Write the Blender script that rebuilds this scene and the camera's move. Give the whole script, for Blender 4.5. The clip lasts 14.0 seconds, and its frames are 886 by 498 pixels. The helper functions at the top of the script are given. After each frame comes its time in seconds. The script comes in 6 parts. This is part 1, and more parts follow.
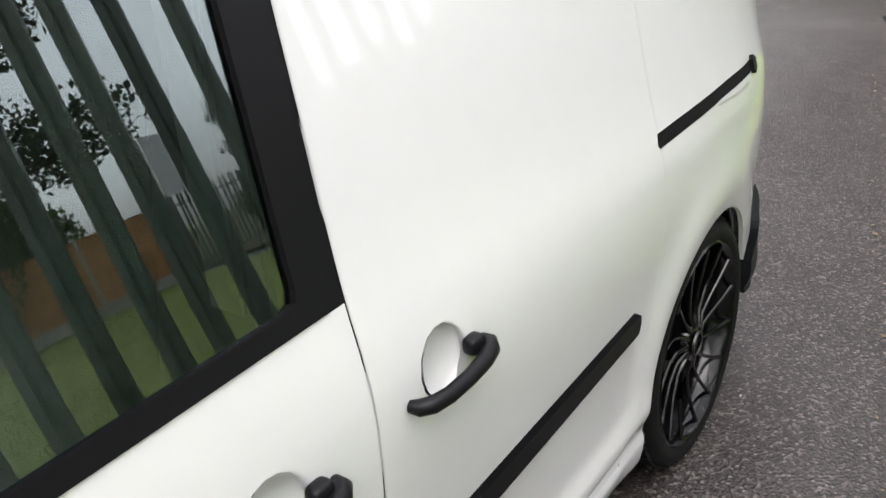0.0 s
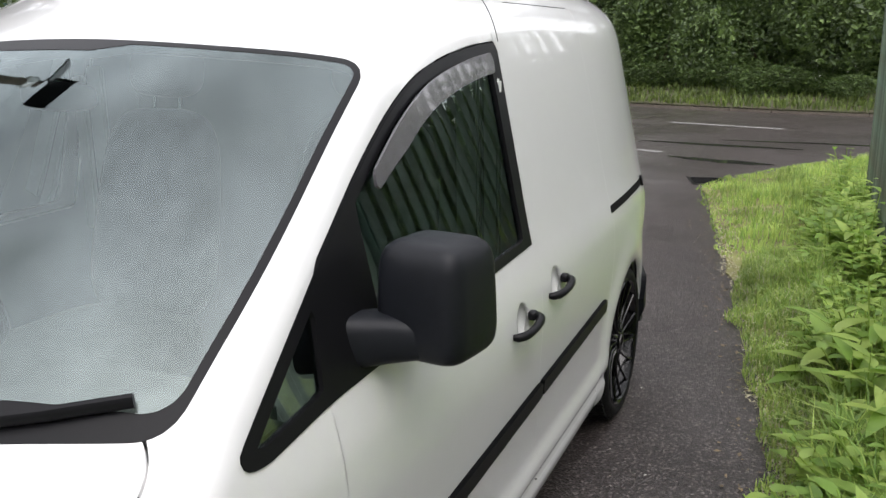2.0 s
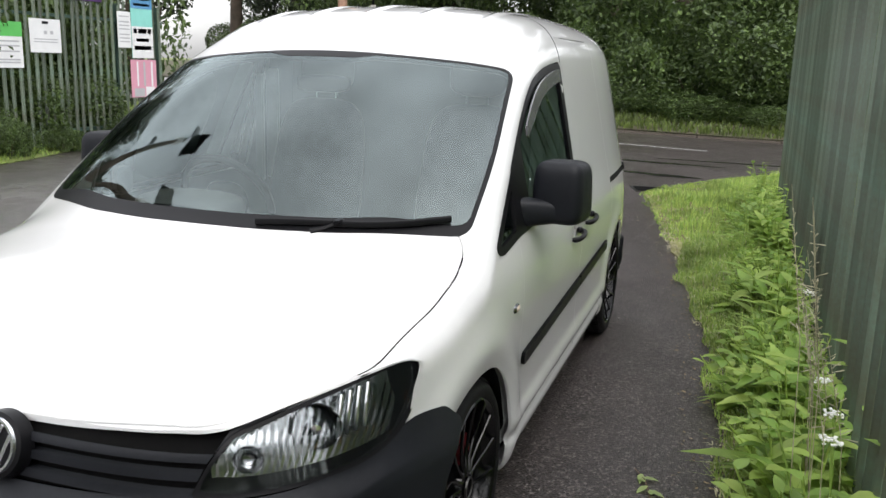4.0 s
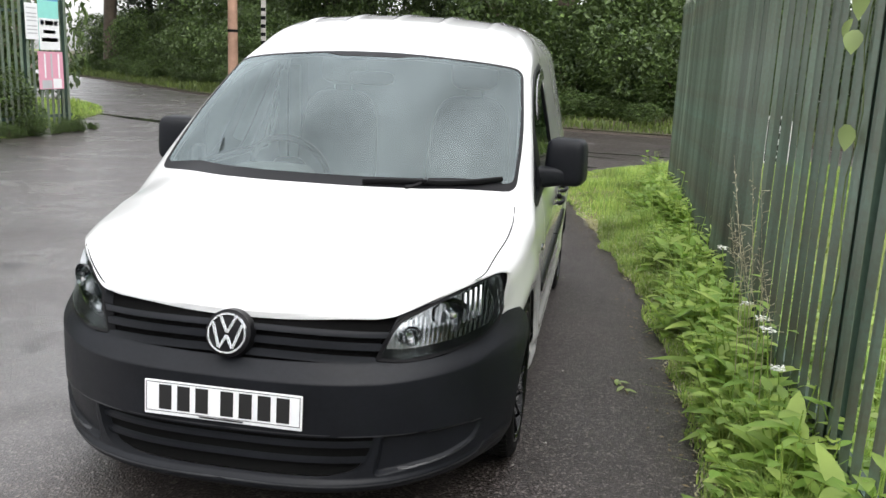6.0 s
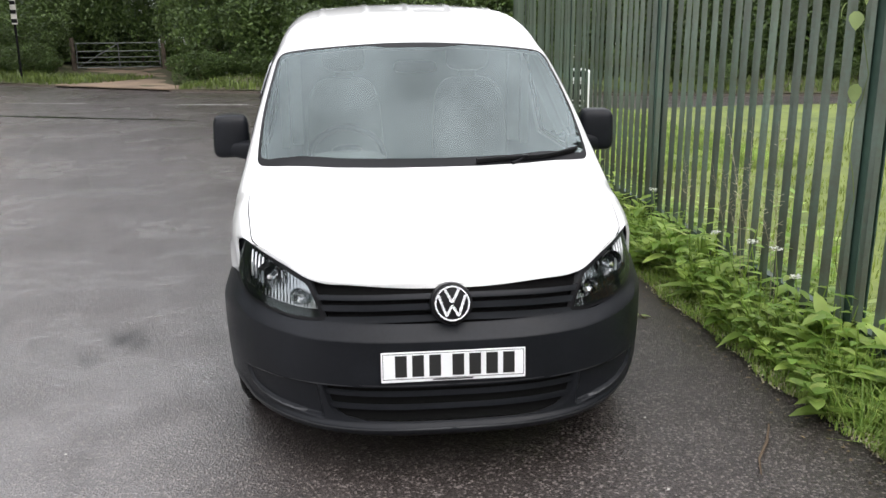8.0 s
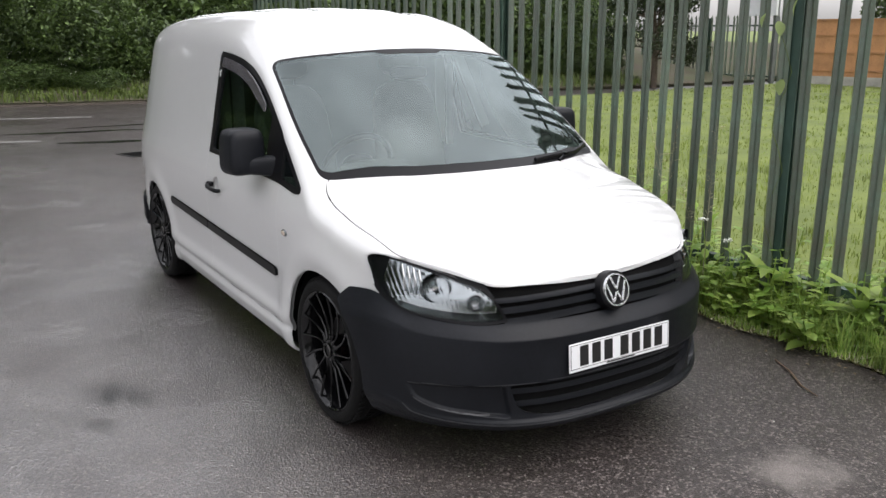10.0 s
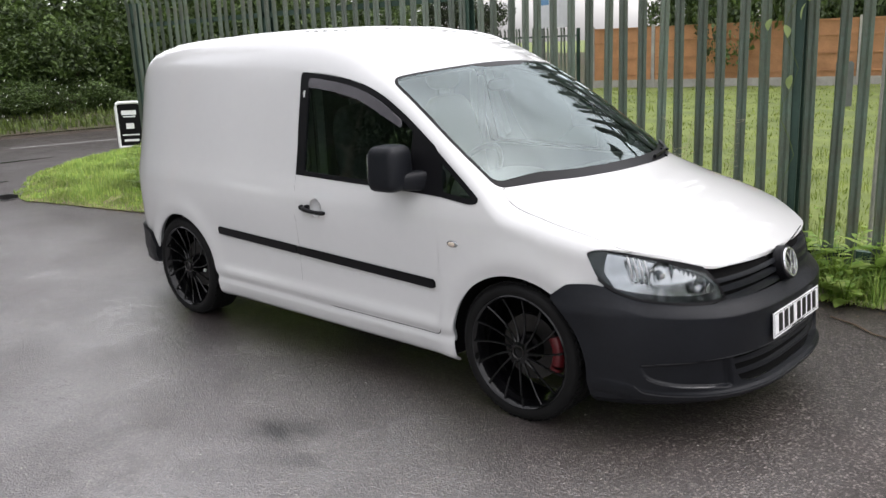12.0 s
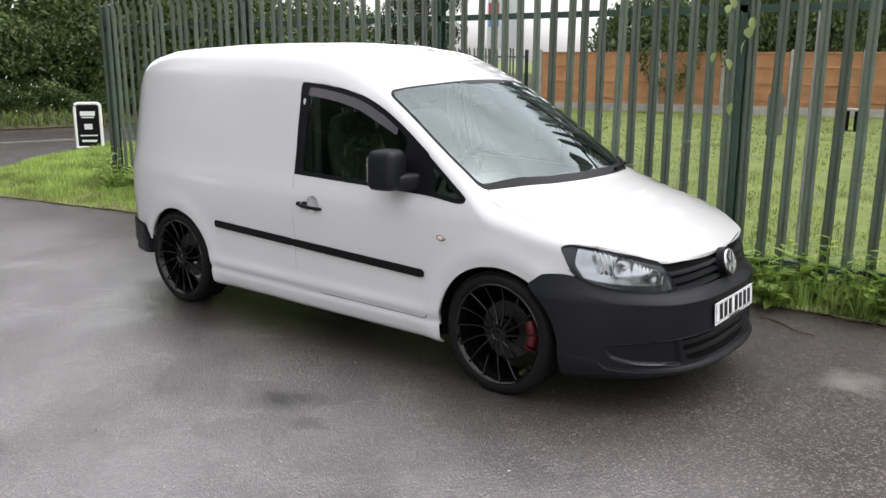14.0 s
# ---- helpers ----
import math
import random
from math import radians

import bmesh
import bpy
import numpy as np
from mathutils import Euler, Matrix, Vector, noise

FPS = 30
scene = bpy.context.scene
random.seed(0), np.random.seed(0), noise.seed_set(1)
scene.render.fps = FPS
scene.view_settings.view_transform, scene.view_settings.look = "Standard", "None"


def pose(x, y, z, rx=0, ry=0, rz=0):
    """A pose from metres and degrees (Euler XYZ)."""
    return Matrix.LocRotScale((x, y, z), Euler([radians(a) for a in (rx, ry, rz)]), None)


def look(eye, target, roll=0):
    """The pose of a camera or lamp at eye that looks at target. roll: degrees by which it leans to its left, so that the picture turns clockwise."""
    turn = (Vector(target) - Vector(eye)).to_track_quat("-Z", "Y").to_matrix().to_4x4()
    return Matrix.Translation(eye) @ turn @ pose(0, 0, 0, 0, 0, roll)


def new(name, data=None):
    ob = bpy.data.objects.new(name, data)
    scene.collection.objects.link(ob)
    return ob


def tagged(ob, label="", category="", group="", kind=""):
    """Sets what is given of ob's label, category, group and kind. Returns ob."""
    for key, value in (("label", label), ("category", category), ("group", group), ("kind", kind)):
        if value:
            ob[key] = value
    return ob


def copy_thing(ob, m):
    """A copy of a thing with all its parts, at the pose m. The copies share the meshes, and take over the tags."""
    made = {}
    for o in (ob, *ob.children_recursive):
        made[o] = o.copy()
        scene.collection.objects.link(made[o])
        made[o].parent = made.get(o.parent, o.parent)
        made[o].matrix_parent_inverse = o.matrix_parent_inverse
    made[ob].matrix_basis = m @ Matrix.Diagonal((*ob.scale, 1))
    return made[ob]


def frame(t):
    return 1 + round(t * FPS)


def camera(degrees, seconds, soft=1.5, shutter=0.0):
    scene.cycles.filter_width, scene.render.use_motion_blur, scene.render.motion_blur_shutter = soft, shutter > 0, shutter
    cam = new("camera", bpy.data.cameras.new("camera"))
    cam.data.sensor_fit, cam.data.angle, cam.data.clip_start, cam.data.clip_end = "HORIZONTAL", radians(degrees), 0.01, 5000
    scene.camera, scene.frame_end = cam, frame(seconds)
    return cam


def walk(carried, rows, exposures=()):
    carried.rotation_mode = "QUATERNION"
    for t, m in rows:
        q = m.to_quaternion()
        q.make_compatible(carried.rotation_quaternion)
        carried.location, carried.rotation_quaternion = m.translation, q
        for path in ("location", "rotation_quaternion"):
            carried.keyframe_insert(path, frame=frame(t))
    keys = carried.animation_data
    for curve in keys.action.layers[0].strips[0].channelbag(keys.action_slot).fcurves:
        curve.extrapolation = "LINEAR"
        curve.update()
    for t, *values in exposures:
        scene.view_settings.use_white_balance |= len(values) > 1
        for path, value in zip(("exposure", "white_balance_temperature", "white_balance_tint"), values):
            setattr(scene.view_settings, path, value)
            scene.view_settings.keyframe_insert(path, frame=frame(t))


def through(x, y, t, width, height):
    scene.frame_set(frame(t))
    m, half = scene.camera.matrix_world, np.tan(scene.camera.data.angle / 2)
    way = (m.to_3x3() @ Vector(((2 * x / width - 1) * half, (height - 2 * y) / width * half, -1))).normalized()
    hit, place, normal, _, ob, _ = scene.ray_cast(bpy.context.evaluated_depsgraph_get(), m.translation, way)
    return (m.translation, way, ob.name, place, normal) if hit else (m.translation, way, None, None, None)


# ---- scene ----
cam = camera(55.2, 14.0)
PATH = [
    (0, (-0.88, 1.417, 1.431), (-2.342, 0.329, 0.608), -4.1),
    (0.5, (-0.49, 1.506, 1.481), (-2.055, 0.466, 0.796), -2.2),
    (1, (-0.131, 1.521, 1.528), (-1.803, 0.57, 0.978), -1.3),
    (1.5, (0.271, 1.487, 1.543), (-1.492, 0.682, 1.049), -1.2),
    (2, (0.643, 1.523, 1.539), (-1.129, 0.728, 1.06), -0.7),
    (2.5, (1.005, 1.507, 1.554), (-0.779, 0.723, 1.105), -1.3),
    (3, (1.394, 1.477, 1.556), (-0.42, 0.752, 1.129), -0.7),
    (3.2, (1.553, 1.487, 1.539), (-0.269, 0.78, 1.112), -0.3),
    (5.3, (2.9, 1.403, 1.511), (1.017, 0.875, 1.093), 4.5),
    (5.5, (2.976, 1.347, 1.517), (1.083, 0.854, 1.102), 4.2),
    (6, (3.186, 1.092, 1.51), (1.264, 0.739, 1.083), 2.5),
    (6.5, (3.427, 0.84, 1.518), (1.493, 0.626, 1.054), 0.9),
    (7, (3.628, 0.521, 1.568), (1.69, 0.462, 1.076), 0.1),
    (7.5, (3.732, 0.074, 1.587), (1.799, 0.178, 1.083), -0.4),
    (7.7, (3.729, -0.088, 1.607), (1.799, 0.048, 1.102), -0.5),
    (9.8, (3.203, -2.026, 1.633), (1.521, -1.059, 1.146), 0.2),
    (10, (3.141, -2.222, 1.643), (1.502, -1.192, 1.142), -0.3),
    (10.5, (2.974, -2.706, 1.664), (1.421, -1.55, 1.159), -1.3),
    (11, (2.673, -3.063, 1.658), (1.202, -1.799, 1.168), -1.9),
    (11.5, (2.394, -3.416, 1.66), (1.003, -2.062, 1.18), -2.6),
    (12, (2.157, -3.636, 1.656), (0.84, -2.207, 1.184), -2.4),
    (12.5, (2.031, -3.835, 1.681), (0.812, -2.321, 1.209), -1.7),
    (13, (2.03, -4.042, 1.695), (0.915, -2.451, 1.219), -0.6),
    (13.5, (2.202, -4.14, 1.67), (1.053, -2.568, 1.215), 0.1),
    (14, (2.319, -4.2, 1.676), (1.107, -2.671, 1.236), 0.2),
]
EXPOSURES = [(0.0, 1.9, 6500, 14), (0.6, 2.03, 6500, 14), (1.2, 1.84, 6500, 13), (2.0, 1.40, 6500, 13), (3.0, 1.20, 6500, 12), (5.5, 1.46, 6500, 10), (7.5, 1.45, 6500, 11), (10.0, 1.17, 6500, 13), (14.0, 1.24, 6500, 14)]
walk(cam, [(t, look(eye, target, roll)) for t, eye, target, roll in PATH], EXPOSURES)

# ---- daylight: thin overcast, the sun only a broad soft glow ----
SUN_EL, SUN_AZ = 58.0, 58.0          # degrees above the horizon; compass-like angle round z
world = bpy.data.worlds.new("overcast_sky")
scene.world = world
world.use_nodes = True
wn, wl = world.node_tree.nodes, world.node_tree.links
sky = wn.new("ShaderNodeTexSky")
sky.sky_type, sky.sun_disc = "NISHITA", False
sky.sun_elevation, sky.sun_rotation = radians(SUN_EL), radians(SUN_AZ)
sky.air_density, sky.dust_density, sky.ozone_density = 1.0, 4.0, 1.0
grey = wn.new("ShaderNodeHueSaturation")
grey.inputs["Saturation"].default_value = 0.22
cloud_at = wn.new("ShaderNodeTexCoord")
cloud = wn.new("ShaderNodeTexNoise")
cloud.inputs["Scale"].default_value, cloud.inputs["Detail"].default_value = 3.4, 6
cloud_tone = wn.new("ShaderNodeMapRange")
cloud_tone.inputs["From Min"].default_value, cloud_tone.inputs["From Max"].default_value = 0.3, 0.7
cloud_tone.inputs["To Min"].default_value, cloud_tone.inputs["To Max"].default_value = 1.7, 3.8
cloud_mix = wn.new("ShaderNodeMix")
cloud_mix.data_type, cloud_mix.blend_type = "RGBA", "MULTIPLY"
cloud_mix.inputs["Factor"].default_value = 1.0
wl.new(cloud_at.outputs["Generated"], cloud.inputs["Vector"])
wl.new(cloud.outputs["Fac"], cloud_tone.inputs["Value"])
wl.new(sky.outputs["Color"], grey.inputs["Color"])
even = wn.new("ShaderNodeGamma")           # a cloud layer evens the sky out
even.inputs["Gamma"].default_value = 0.6
wl.new(grey.outputs["Color"], even.inputs["Color"])
wl.new(even.outputs["Color"], cloud_mix.inputs["A"])
wl.new(cloud_tone.outputs["Result"], cloud_mix.inputs["B"])
back = wn["Background"]
wl.new(cloud_mix.outputs["Result"], back.inputs["Color"])
back.inputs["Strength"].default_value = 0.133
sun = new("sun", bpy.data.lights.new("sun", "SUN"))
sun.data.energy, sun.data.angle, sun.data.color = 0.17, radians(140), (1.0, 0.97, 0.93)
_az, _el = radians(90 - SUN_AZ), radians(SUN_EL)
sun.matrix_world = look((math.cos(_az) * math.cos(_el) * 40, math.sin(_az) * math.cos(_el) * 40, math.sin(_el) * 40), (0, 0, 0))


# ---- materials ----
def mat(name, colour, rough=0.5, metal=0.0, vary=0.0, scale=4.0, bump=0.0, bump_scale=60.0, second=None, coat=0.0, spec=0.5, per_object=0.0, rough_vary=0.0, coat_rough=0.04):
    """A surface with colour variation at two scales, fine relief and uneven gloss."""
    m = bpy.data.materials.new(name)
    m.use_nodes = True
    n, l = m.node_tree.nodes, m.node_tree.links
    b = n["Principled BSDF"]
    b.inputs["Roughness"].default_value, b.inputs["Metallic"].default_value = rough, metal
    b.inputs["Base Color"].default_value = (*colour, 1)
    b.inputs["Coat Weight"].default_value, b.inputs["Specular IOR Level"].default_value = coat, spec
    b.inputs["Coat Roughness"].default_value = coat_rough
    at = n.new("ShaderNodeTexCoord")
    if vary or per_object or rough_vary:
        big, small = n.new("ShaderNodeTexNoise"), n.new("ShaderNodeTexNoise")
        big.inputs["Scale"].default_value, big.inputs["Detail"].default_value = scale, 5
        small.inputs["Scale"].default_value, small.inputs["Detail"].default_value = scale * 14, 4
        l.new(at.outputs["Object"], big.inputs["Vector"]), l.new(at.outputs["Object"], small.inputs["Vector"])
        add = n.new("ShaderNodeMath")
        add.operation = "MULTIPLY_ADD"
        add.inputs[1].default_value = 0.5
        l.new(small.outputs["Fac"], add.inputs[0]), l.new(big.outputs["Fac"], add.inputs[2])
        ramp = n.new("ShaderNodeMapRange")
        ramp.inputs["From Min"].default_value, ramp.inputs["From Max"].default_value = 0.5, 1.0
        l.new(add.outputs[0], ramp.inputs["Value"])
        mix = n.new("ShaderNodeMix")
        mix.data_type = "RGBA"
        dark = second or tuple(c * (1 - vary) for c in colour)
        lite = colour if second else tuple(min(1, c * (1 + vary)) for c in colour)
        mix.inputs["A"].default_value, mix.inputs["B"].default_value = (*dark, 1), (*lite, 1)
        l.new(ramp.outputs["Result"], mix.inputs["Factor"])
        out = mix.outputs["Result"]
        if per_object:
            info, tone, hsv = n.new("ShaderNodeObjectInfo"), n.new("ShaderNodeMapRange"), n.new("ShaderNodeHueSaturation")
            tone.inputs["To Min"].default_value, tone.inputs["To Max"].default_value = 1 - per_object, 1 + per_object
            l.new(info.outputs["Random"], tone.inputs["Value"]), l.new(tone.outputs["Result"], hsv.inputs["Value"]), l.new(out, hsv.inputs["Color"])
            out = hsv.outputs["Color"]
        l.new(out, b.inputs["Base Color"])
        if rough_vary:
            gl = n.new("ShaderNodeMapRange")
            gl.inputs["From Min"].default_value, gl.inputs["From Max"].default_value = 0.3, 0.7
            gl.inputs["To Min"].default_value, gl.inputs["To Max"].default_value = max(0.02, rough - rough_vary), min(1, rough + rough_vary)
            l.new(big.outputs["Fac"], gl.inputs["Value"]), l.new(gl.outputs["Result"], b.inputs["Roughness"])
    if bump:
        fine, bm_node = n.new("ShaderNodeTexNoise"), n.new("ShaderNodeBump")
        fine.inputs["Scale"].default_value, fine.inputs["Detail"].default_value = bump_scale, 5
        bm_node.inputs["Strength"].default_value, bm_node.inputs["Distance"].default_value = min(1, bump), 0.01
        l.new(at.outputs["Object"], fine.inputs["Vector"]), l.new(fine.outputs["Fac"], bm_node.inputs["Height"]), l.new(bm_node.outputs["Normal"], b.inputs["Normal"])
    return m


def leaf_mat(name, colour, second, through=0.35, rough=0.5):
    """Leaves: tone varies leaf by leaf, some light passes through."""
    m = bpy.data.materials.new(name)
    m.use_nodes = True
    n, l = m.node_tree.nodes, m.node_tree.links
    b = n["Principled BSDF"]
    geo, mix = n.new("ShaderNodeNewGeometry"), n.new("ShaderNodeMix")
    mix.data_type = "RGBA"
    mix.inputs["A"].default_value, mix.inputs["B"].default_value = (*second, 1), (*colour, 1)
    l.new(geo.outputs["Random Per Island"], mix.inputs["Factor"])
    at, drift, tone, mul = n.new("ShaderNodeTexCoord"), n.new("ShaderNodeTexNoise"), n.new("ShaderNodeMapRange"), n.new("ShaderNodeMix")
    drift.inputs["Scale"].default_value, drift.inputs["Detail"].default_value = 2.2, 4
    tone.inputs["From Min"].default_value, tone.inputs["From Max"].default_value = 0.32, 0.68
    tone.inputs["To Min"].default_value, tone.inputs["To Max"].default_value = 0.55, 1.3
    mul.data_type, mul.blend_type = "RGBA", "MULTIPLY"
    mul.inputs["Factor"].default_value = 1.0
    l.new(at.outputs["Object"], drift.inputs["Vector"]), l.new(drift.outputs["Fac"], tone.inputs["Value"])
    l.new(mix.outputs["Result"], mul.inputs["A"]), l.new(tone.outputs["Result"], mul.inputs["B"])
    mix = mul
    l.new(mix.outputs["Result"], b.inputs["Base Color"])
    b.inputs["Roughness"].default_value = rough
    tr, sh = n.new("ShaderNodeBsdfTranslucent"), n.new("ShaderNodeMixShader")
    sh.inputs["Fac"].default_value = through
    l.new(mix.outputs["Result"], tr.inputs["Color"])
    l.new(b.outputs["BSDF"], sh.inputs[1]), l.new(tr.outputs["BSDF"], sh.inputs[2])
    l.new(sh.outputs["Shader"], n["Material Output"].inputs["Surface"])
    return m


def glass_mat(name, tint, rough=0.0, clear=0.9):
    """A thin pane: mirror gloss by Fresnel over a tinted see-through sheet."""
    m = bpy.data.materials.new(name)
    m.use_nodes = True
    n, l = m.node_tree.nodes, m.node_tree.links
    n.remove(n["Principled BSDF"])
    gloss, see, fres, mix = n.new("ShaderNodeBsdfGlossy"), n.new("ShaderNodeBsdfTransparent"), n.new("ShaderNodeFresnel"), n.new("ShaderNodeMixShader")
    fres.inputs["IOR"].default_value = clear
    gloss.inputs["Roughness"].default_value = rough
    gloss.inputs["Color"].default_value = (0.84, 0.97, 0.97, 1)
    see.inputs["Color"].default_value = (*tint, 1)
    l.new(fres.outputs["Fac"], mix.inputs["Fac"]), l.new(see.outputs["BSDF"], mix.inputs[1]), l.new(gloss.outputs["BSDF"], mix.inputs[2])
    l.new(mix.outputs["Shader"], n["Material Output"].inputs["Surface"])
    return m


def asphalt_mat():
    """Wet tarmac: dark binder, pale stone chips, damp sheen with drier patches."""
    m = bpy.data.materials.new("wet_asphalt")
    m.use_nodes = True
    n, l = m.node_tree.nodes, m.node_tree.links
    b = n["Principled BSDF"]
    at = n.new("ShaderNodeTexCoord")

    def noise_at(scale, detail=5, rough=0.6):
        t = n.new("ShaderNodeTexNoise")
        t.inputs["Scale"].default_value, t.inputs["Detail"].default_value, t.inputs["Roughness"].default_value = scale, detail, rough
        l.new(at.outputs["Object"], t.inputs["Vector"])
        return t.outputs["Fac"]

    def span(sock, a, b_, c, d):
        t = n.new("ShaderNodeMapRange")
        for k, v in zip(("From Min", "From Max", "To Min", "To Max"), (a, b_, c, d)):
            t.inputs[k].default_value = v
        l.new(sock, t.inputs["Value"])
        return t.outputs["Result"]

    def blend(fac, a, c):
        t = n.new("ShaderNodeMix")
        t.data_type = "RGBA"
        l.new(fac, t.inputs["Factor"])
        for sock, v in (("A", a), ("B", c)):
            if isinstance(v, tuple):
                t.inputs[sock].default_value = (*v, 1)
            else:
                l.new(v, t.inputs[sock])
        return t.outputs["Result"]

    stones = n.new("ShaderNodeTexVoronoi")
    stones.inputs["Scale"].default_value = 118
    l.new(at.outputs["Object"], stones.inputs["Vector"])
    patch, mid = noise_at(0.55, 4), noise_at(6.0, 5)
    base = blend(span(patch, 0.35, 0.65, 0, 1), (0.022, 0.0182, 0.017), (0.042, 0.035, 0.0325))
    base = blend(span(noise_at(24, 4, 0.7), 0.45, 0.75, 0, 0.6), base, (0.075, 0.064, 0.060))
    base = blend(span(mid, 0.4, 0.7, 0, 0.6), base, (0.020, 0.017, 0.016))
    base = blend(span(noise_at(95, 3, 0.6), 0.52, 0.66, 0, 0.75), base, (0.016, 0.013, 0.012))
    chip = n.new("ShaderNodeSeparateColor")
    l.new(stones.outputs["Color"], chip.inputs["Color"])
    base = blend(span(chip.outputs["Green"], 0.45, 0.0, 0, 0.75), base, (0.014, 0.0115, 0.011))
    base = blend(span(chip.outputs["Red"], 0.72, 1.0, 0, 0.75), base, (0.17, 0.147, 0.138))
    # small matt marks: oil drips beside the van, a dusty pale patch before its nose
    matt = []
    for ox, oy, size, tone in ((-0.84, -1.60, 0.13, (0.005, 0.0045, 0.0045)), (-0.70, -1.52, 0.10, (0.005, 0.0045, 0.0045)), (-0.47, -1.72, 0.06, (0.006, 0.005, 0.005)), (-1.9, -2.9, 0.12, (0.008, 0.007, 0.007)), (1.38, 0.49, 0.17, (0.15, 0.135, 0.125))):
        gap, warp = n.new("ShaderNodeVectorMath"), n.new("ShaderNodeMath")
        gap.operation, gap.inputs[1].default_value = "DISTANCE", (ox, oy, 0)
        l.new(at.outputs["Object"], gap.inputs[0])
        warp.operation, warp.inputs[1].default_value = "MULTIPLY_ADD", 0.45
        l.new(noise_at(7.0, 6, 0.7), warp.inputs[0]), l.new(gap.outputs["Value"], warp.inputs[2])
        spot = span(warp.outputs[0], size * 0.6 + 0.16, size * 1.3 + 0.22, 0.8, 0.0)
        base = blend(spot, base, tone)
        matt.append(spot)
    l.new(span(patch, 0.35, 0.65, 0.30, 0.48), b.inputs["Roughness"])
    # a film of rain water, thicker in patches
    # full on the lane side, weaker towards the fence and ahead of the nose
    place, lane = n.new("ShaderNodeSeparateXYZ"), n.new("ShaderNodeMath")
    l.new(at.outputs["Object"], place.inputs["Vector"])
    lane.operation, lane.inputs[1].default_value = "MULTIPLY_ADD", 1.6
    l.new(noise_at(0.7, 6, 0.65), lane.inputs[0]), l.new(place.outputs["Y"], lane.inputs[2])
    aside = n.new("ShaderNodeMath")
    aside.operation = "ADD"
    dry = span(place.outputs["X"], 0.2, 2.0, 0.0, 1.1)
    l.new(lane.outputs[0], aside.inputs[0]), l.new(dry, aside.inputs[1])
    pale, lift = n.new("ShaderNodeMix"), n.new("ShaderNodeMath")      # base colour grows paler towards +x
    pale.data_type, pale.blend_type = "RGBA", "MULTIPLY"
    pale.inputs["Factor"].default_value = 1.0
    lift.operation, lift.inputs[1].default_value, lift.inputs[2].default_value = "MULTIPLY_ADD", 0.6, 1.0
    l.new(dry, lift.inputs[0]), l.new(base, pale.inputs["A"]), l.new(lift.outputs[0], pale.inputs["B"])
    l.new(pale.outputs["Result"], b.inputs["Base Color"])
    lane = aside
    lane_side = span(lane.outputs[0], -0.2, 1.1, 1.0, 0.12)
    wet = n.new("ShaderNodeMath")
    wet.operation = "MULTIPLY"
    l.new(span(noise_at(0.9, 8, 0.72), 0.42, 0.60, 1.0, 0.38), wet.inputs[0]), l.new(lane_side, wet.inputs[1])
    for spot in matt:
        less = n.new("ShaderNodeMath")
        less.operation = "MULTIPLY"
        l.new(wet.outputs[0], less.inputs[0]), l.new(span(spot, 0.0, 0.8, 1.0, 0.25), less.inputs[1])
        wet = less
    l.new(wet.outputs[0], b.inputs["Coat Weight"])
    l.new(span(lane.outputs[0], -0.2, 1.1, 1.0, 0.25), b.inputs["Specular IOR Level"])
    b.inputs["Coat Roughness"].default_value, b.inputs["Coat IOR"].default_value = 0.20, 2.9
    b.inputs["Coat Tint"].default_value = (1.0, 0.95, 0.93, 1)
    film = n.new("ShaderNodeBump")
    film.inputs["Strength"].default_value, film.inputs["Distance"].default_value = 0.8, 0.005
    l.new(noise_at(70, 4, 0.7), film.inputs["Height"])
    grains = n.new("ShaderNodeBump")        # each stone stands out of the water a little
    grains.inputs["Strength"].default_value, grains.inputs["Distance"].default_value = 0.6, 0.005
    l.new(stones.outputs["Distance"], grains.inputs["Height"]), l.new(film.outputs["Normal"], grains.inputs["Normal"])
    l.new(grains.outputs["Normal"], b.inputs["Coat Normal"])
    bump, bump2 = n.new("ShaderNodeBump"), n.new("ShaderNodeBump")
    bump.inputs["Strength"].default_value, bump.inputs["Distance"].default_value = 0.6, 0.005
    l.new(stones.outputs["Distance"], bump.inputs["Height"])
    bump2.inputs["Strength"].default_value, bump2.inputs["Distance"].default_value = 0.35, 0.010
    l.new(noise_at(28, 6, 0.7), bump2.inputs["Height"]), l.new(bump.outputs["Normal"], bump2.inputs["Normal"])
    l.new(bump2.outputs["Normal"], b.inputs["Normal"])
    return m


ASPHALT = asphalt_mat()
WHITE = mat("white_van_paint", (0.605, 0.607, 0.602), 0.28, vary=0.02, scale=1.5, coat=1.0)
WHITE.node_tree.nodes["Principled BSDF"].inputs["Coat IOR"].default_value = 1.62
BLACK_PLASTIC = mat("grained_black_plastic", (0.0085, 0.0095, 0.012), 0.40, vary=0.25, scale=5, bump=0.12, bump_scale=900, spec=0.19, rough_vary=0.05)
TRIM_BLACK = mat("satin_black_trim", (0.006, 0.006, 0.007), 0.36, vary=0.1, spec=0.15)
GLOSS_BLACK = mat("gloss_black_wheel_paint", (0.003, 0.003, 0.0035), 0.12, vary=0.1, spec=0.35)
RUBBER = mat("tyre_rubber", (0.006, 0.006, 0.006), 0.66, vary=0.25, scale=9, bump=0.2, bump_scale=300, spec=0.16)
DARK = mat("dark_cavity", (0.005, 0.005, 0.005), 0.9, vary=0.2, spec=0.1)
CHROME = mat("chrome", (0.82, 0.83, 0.85), 0.22, 1.0, vary=0.03)


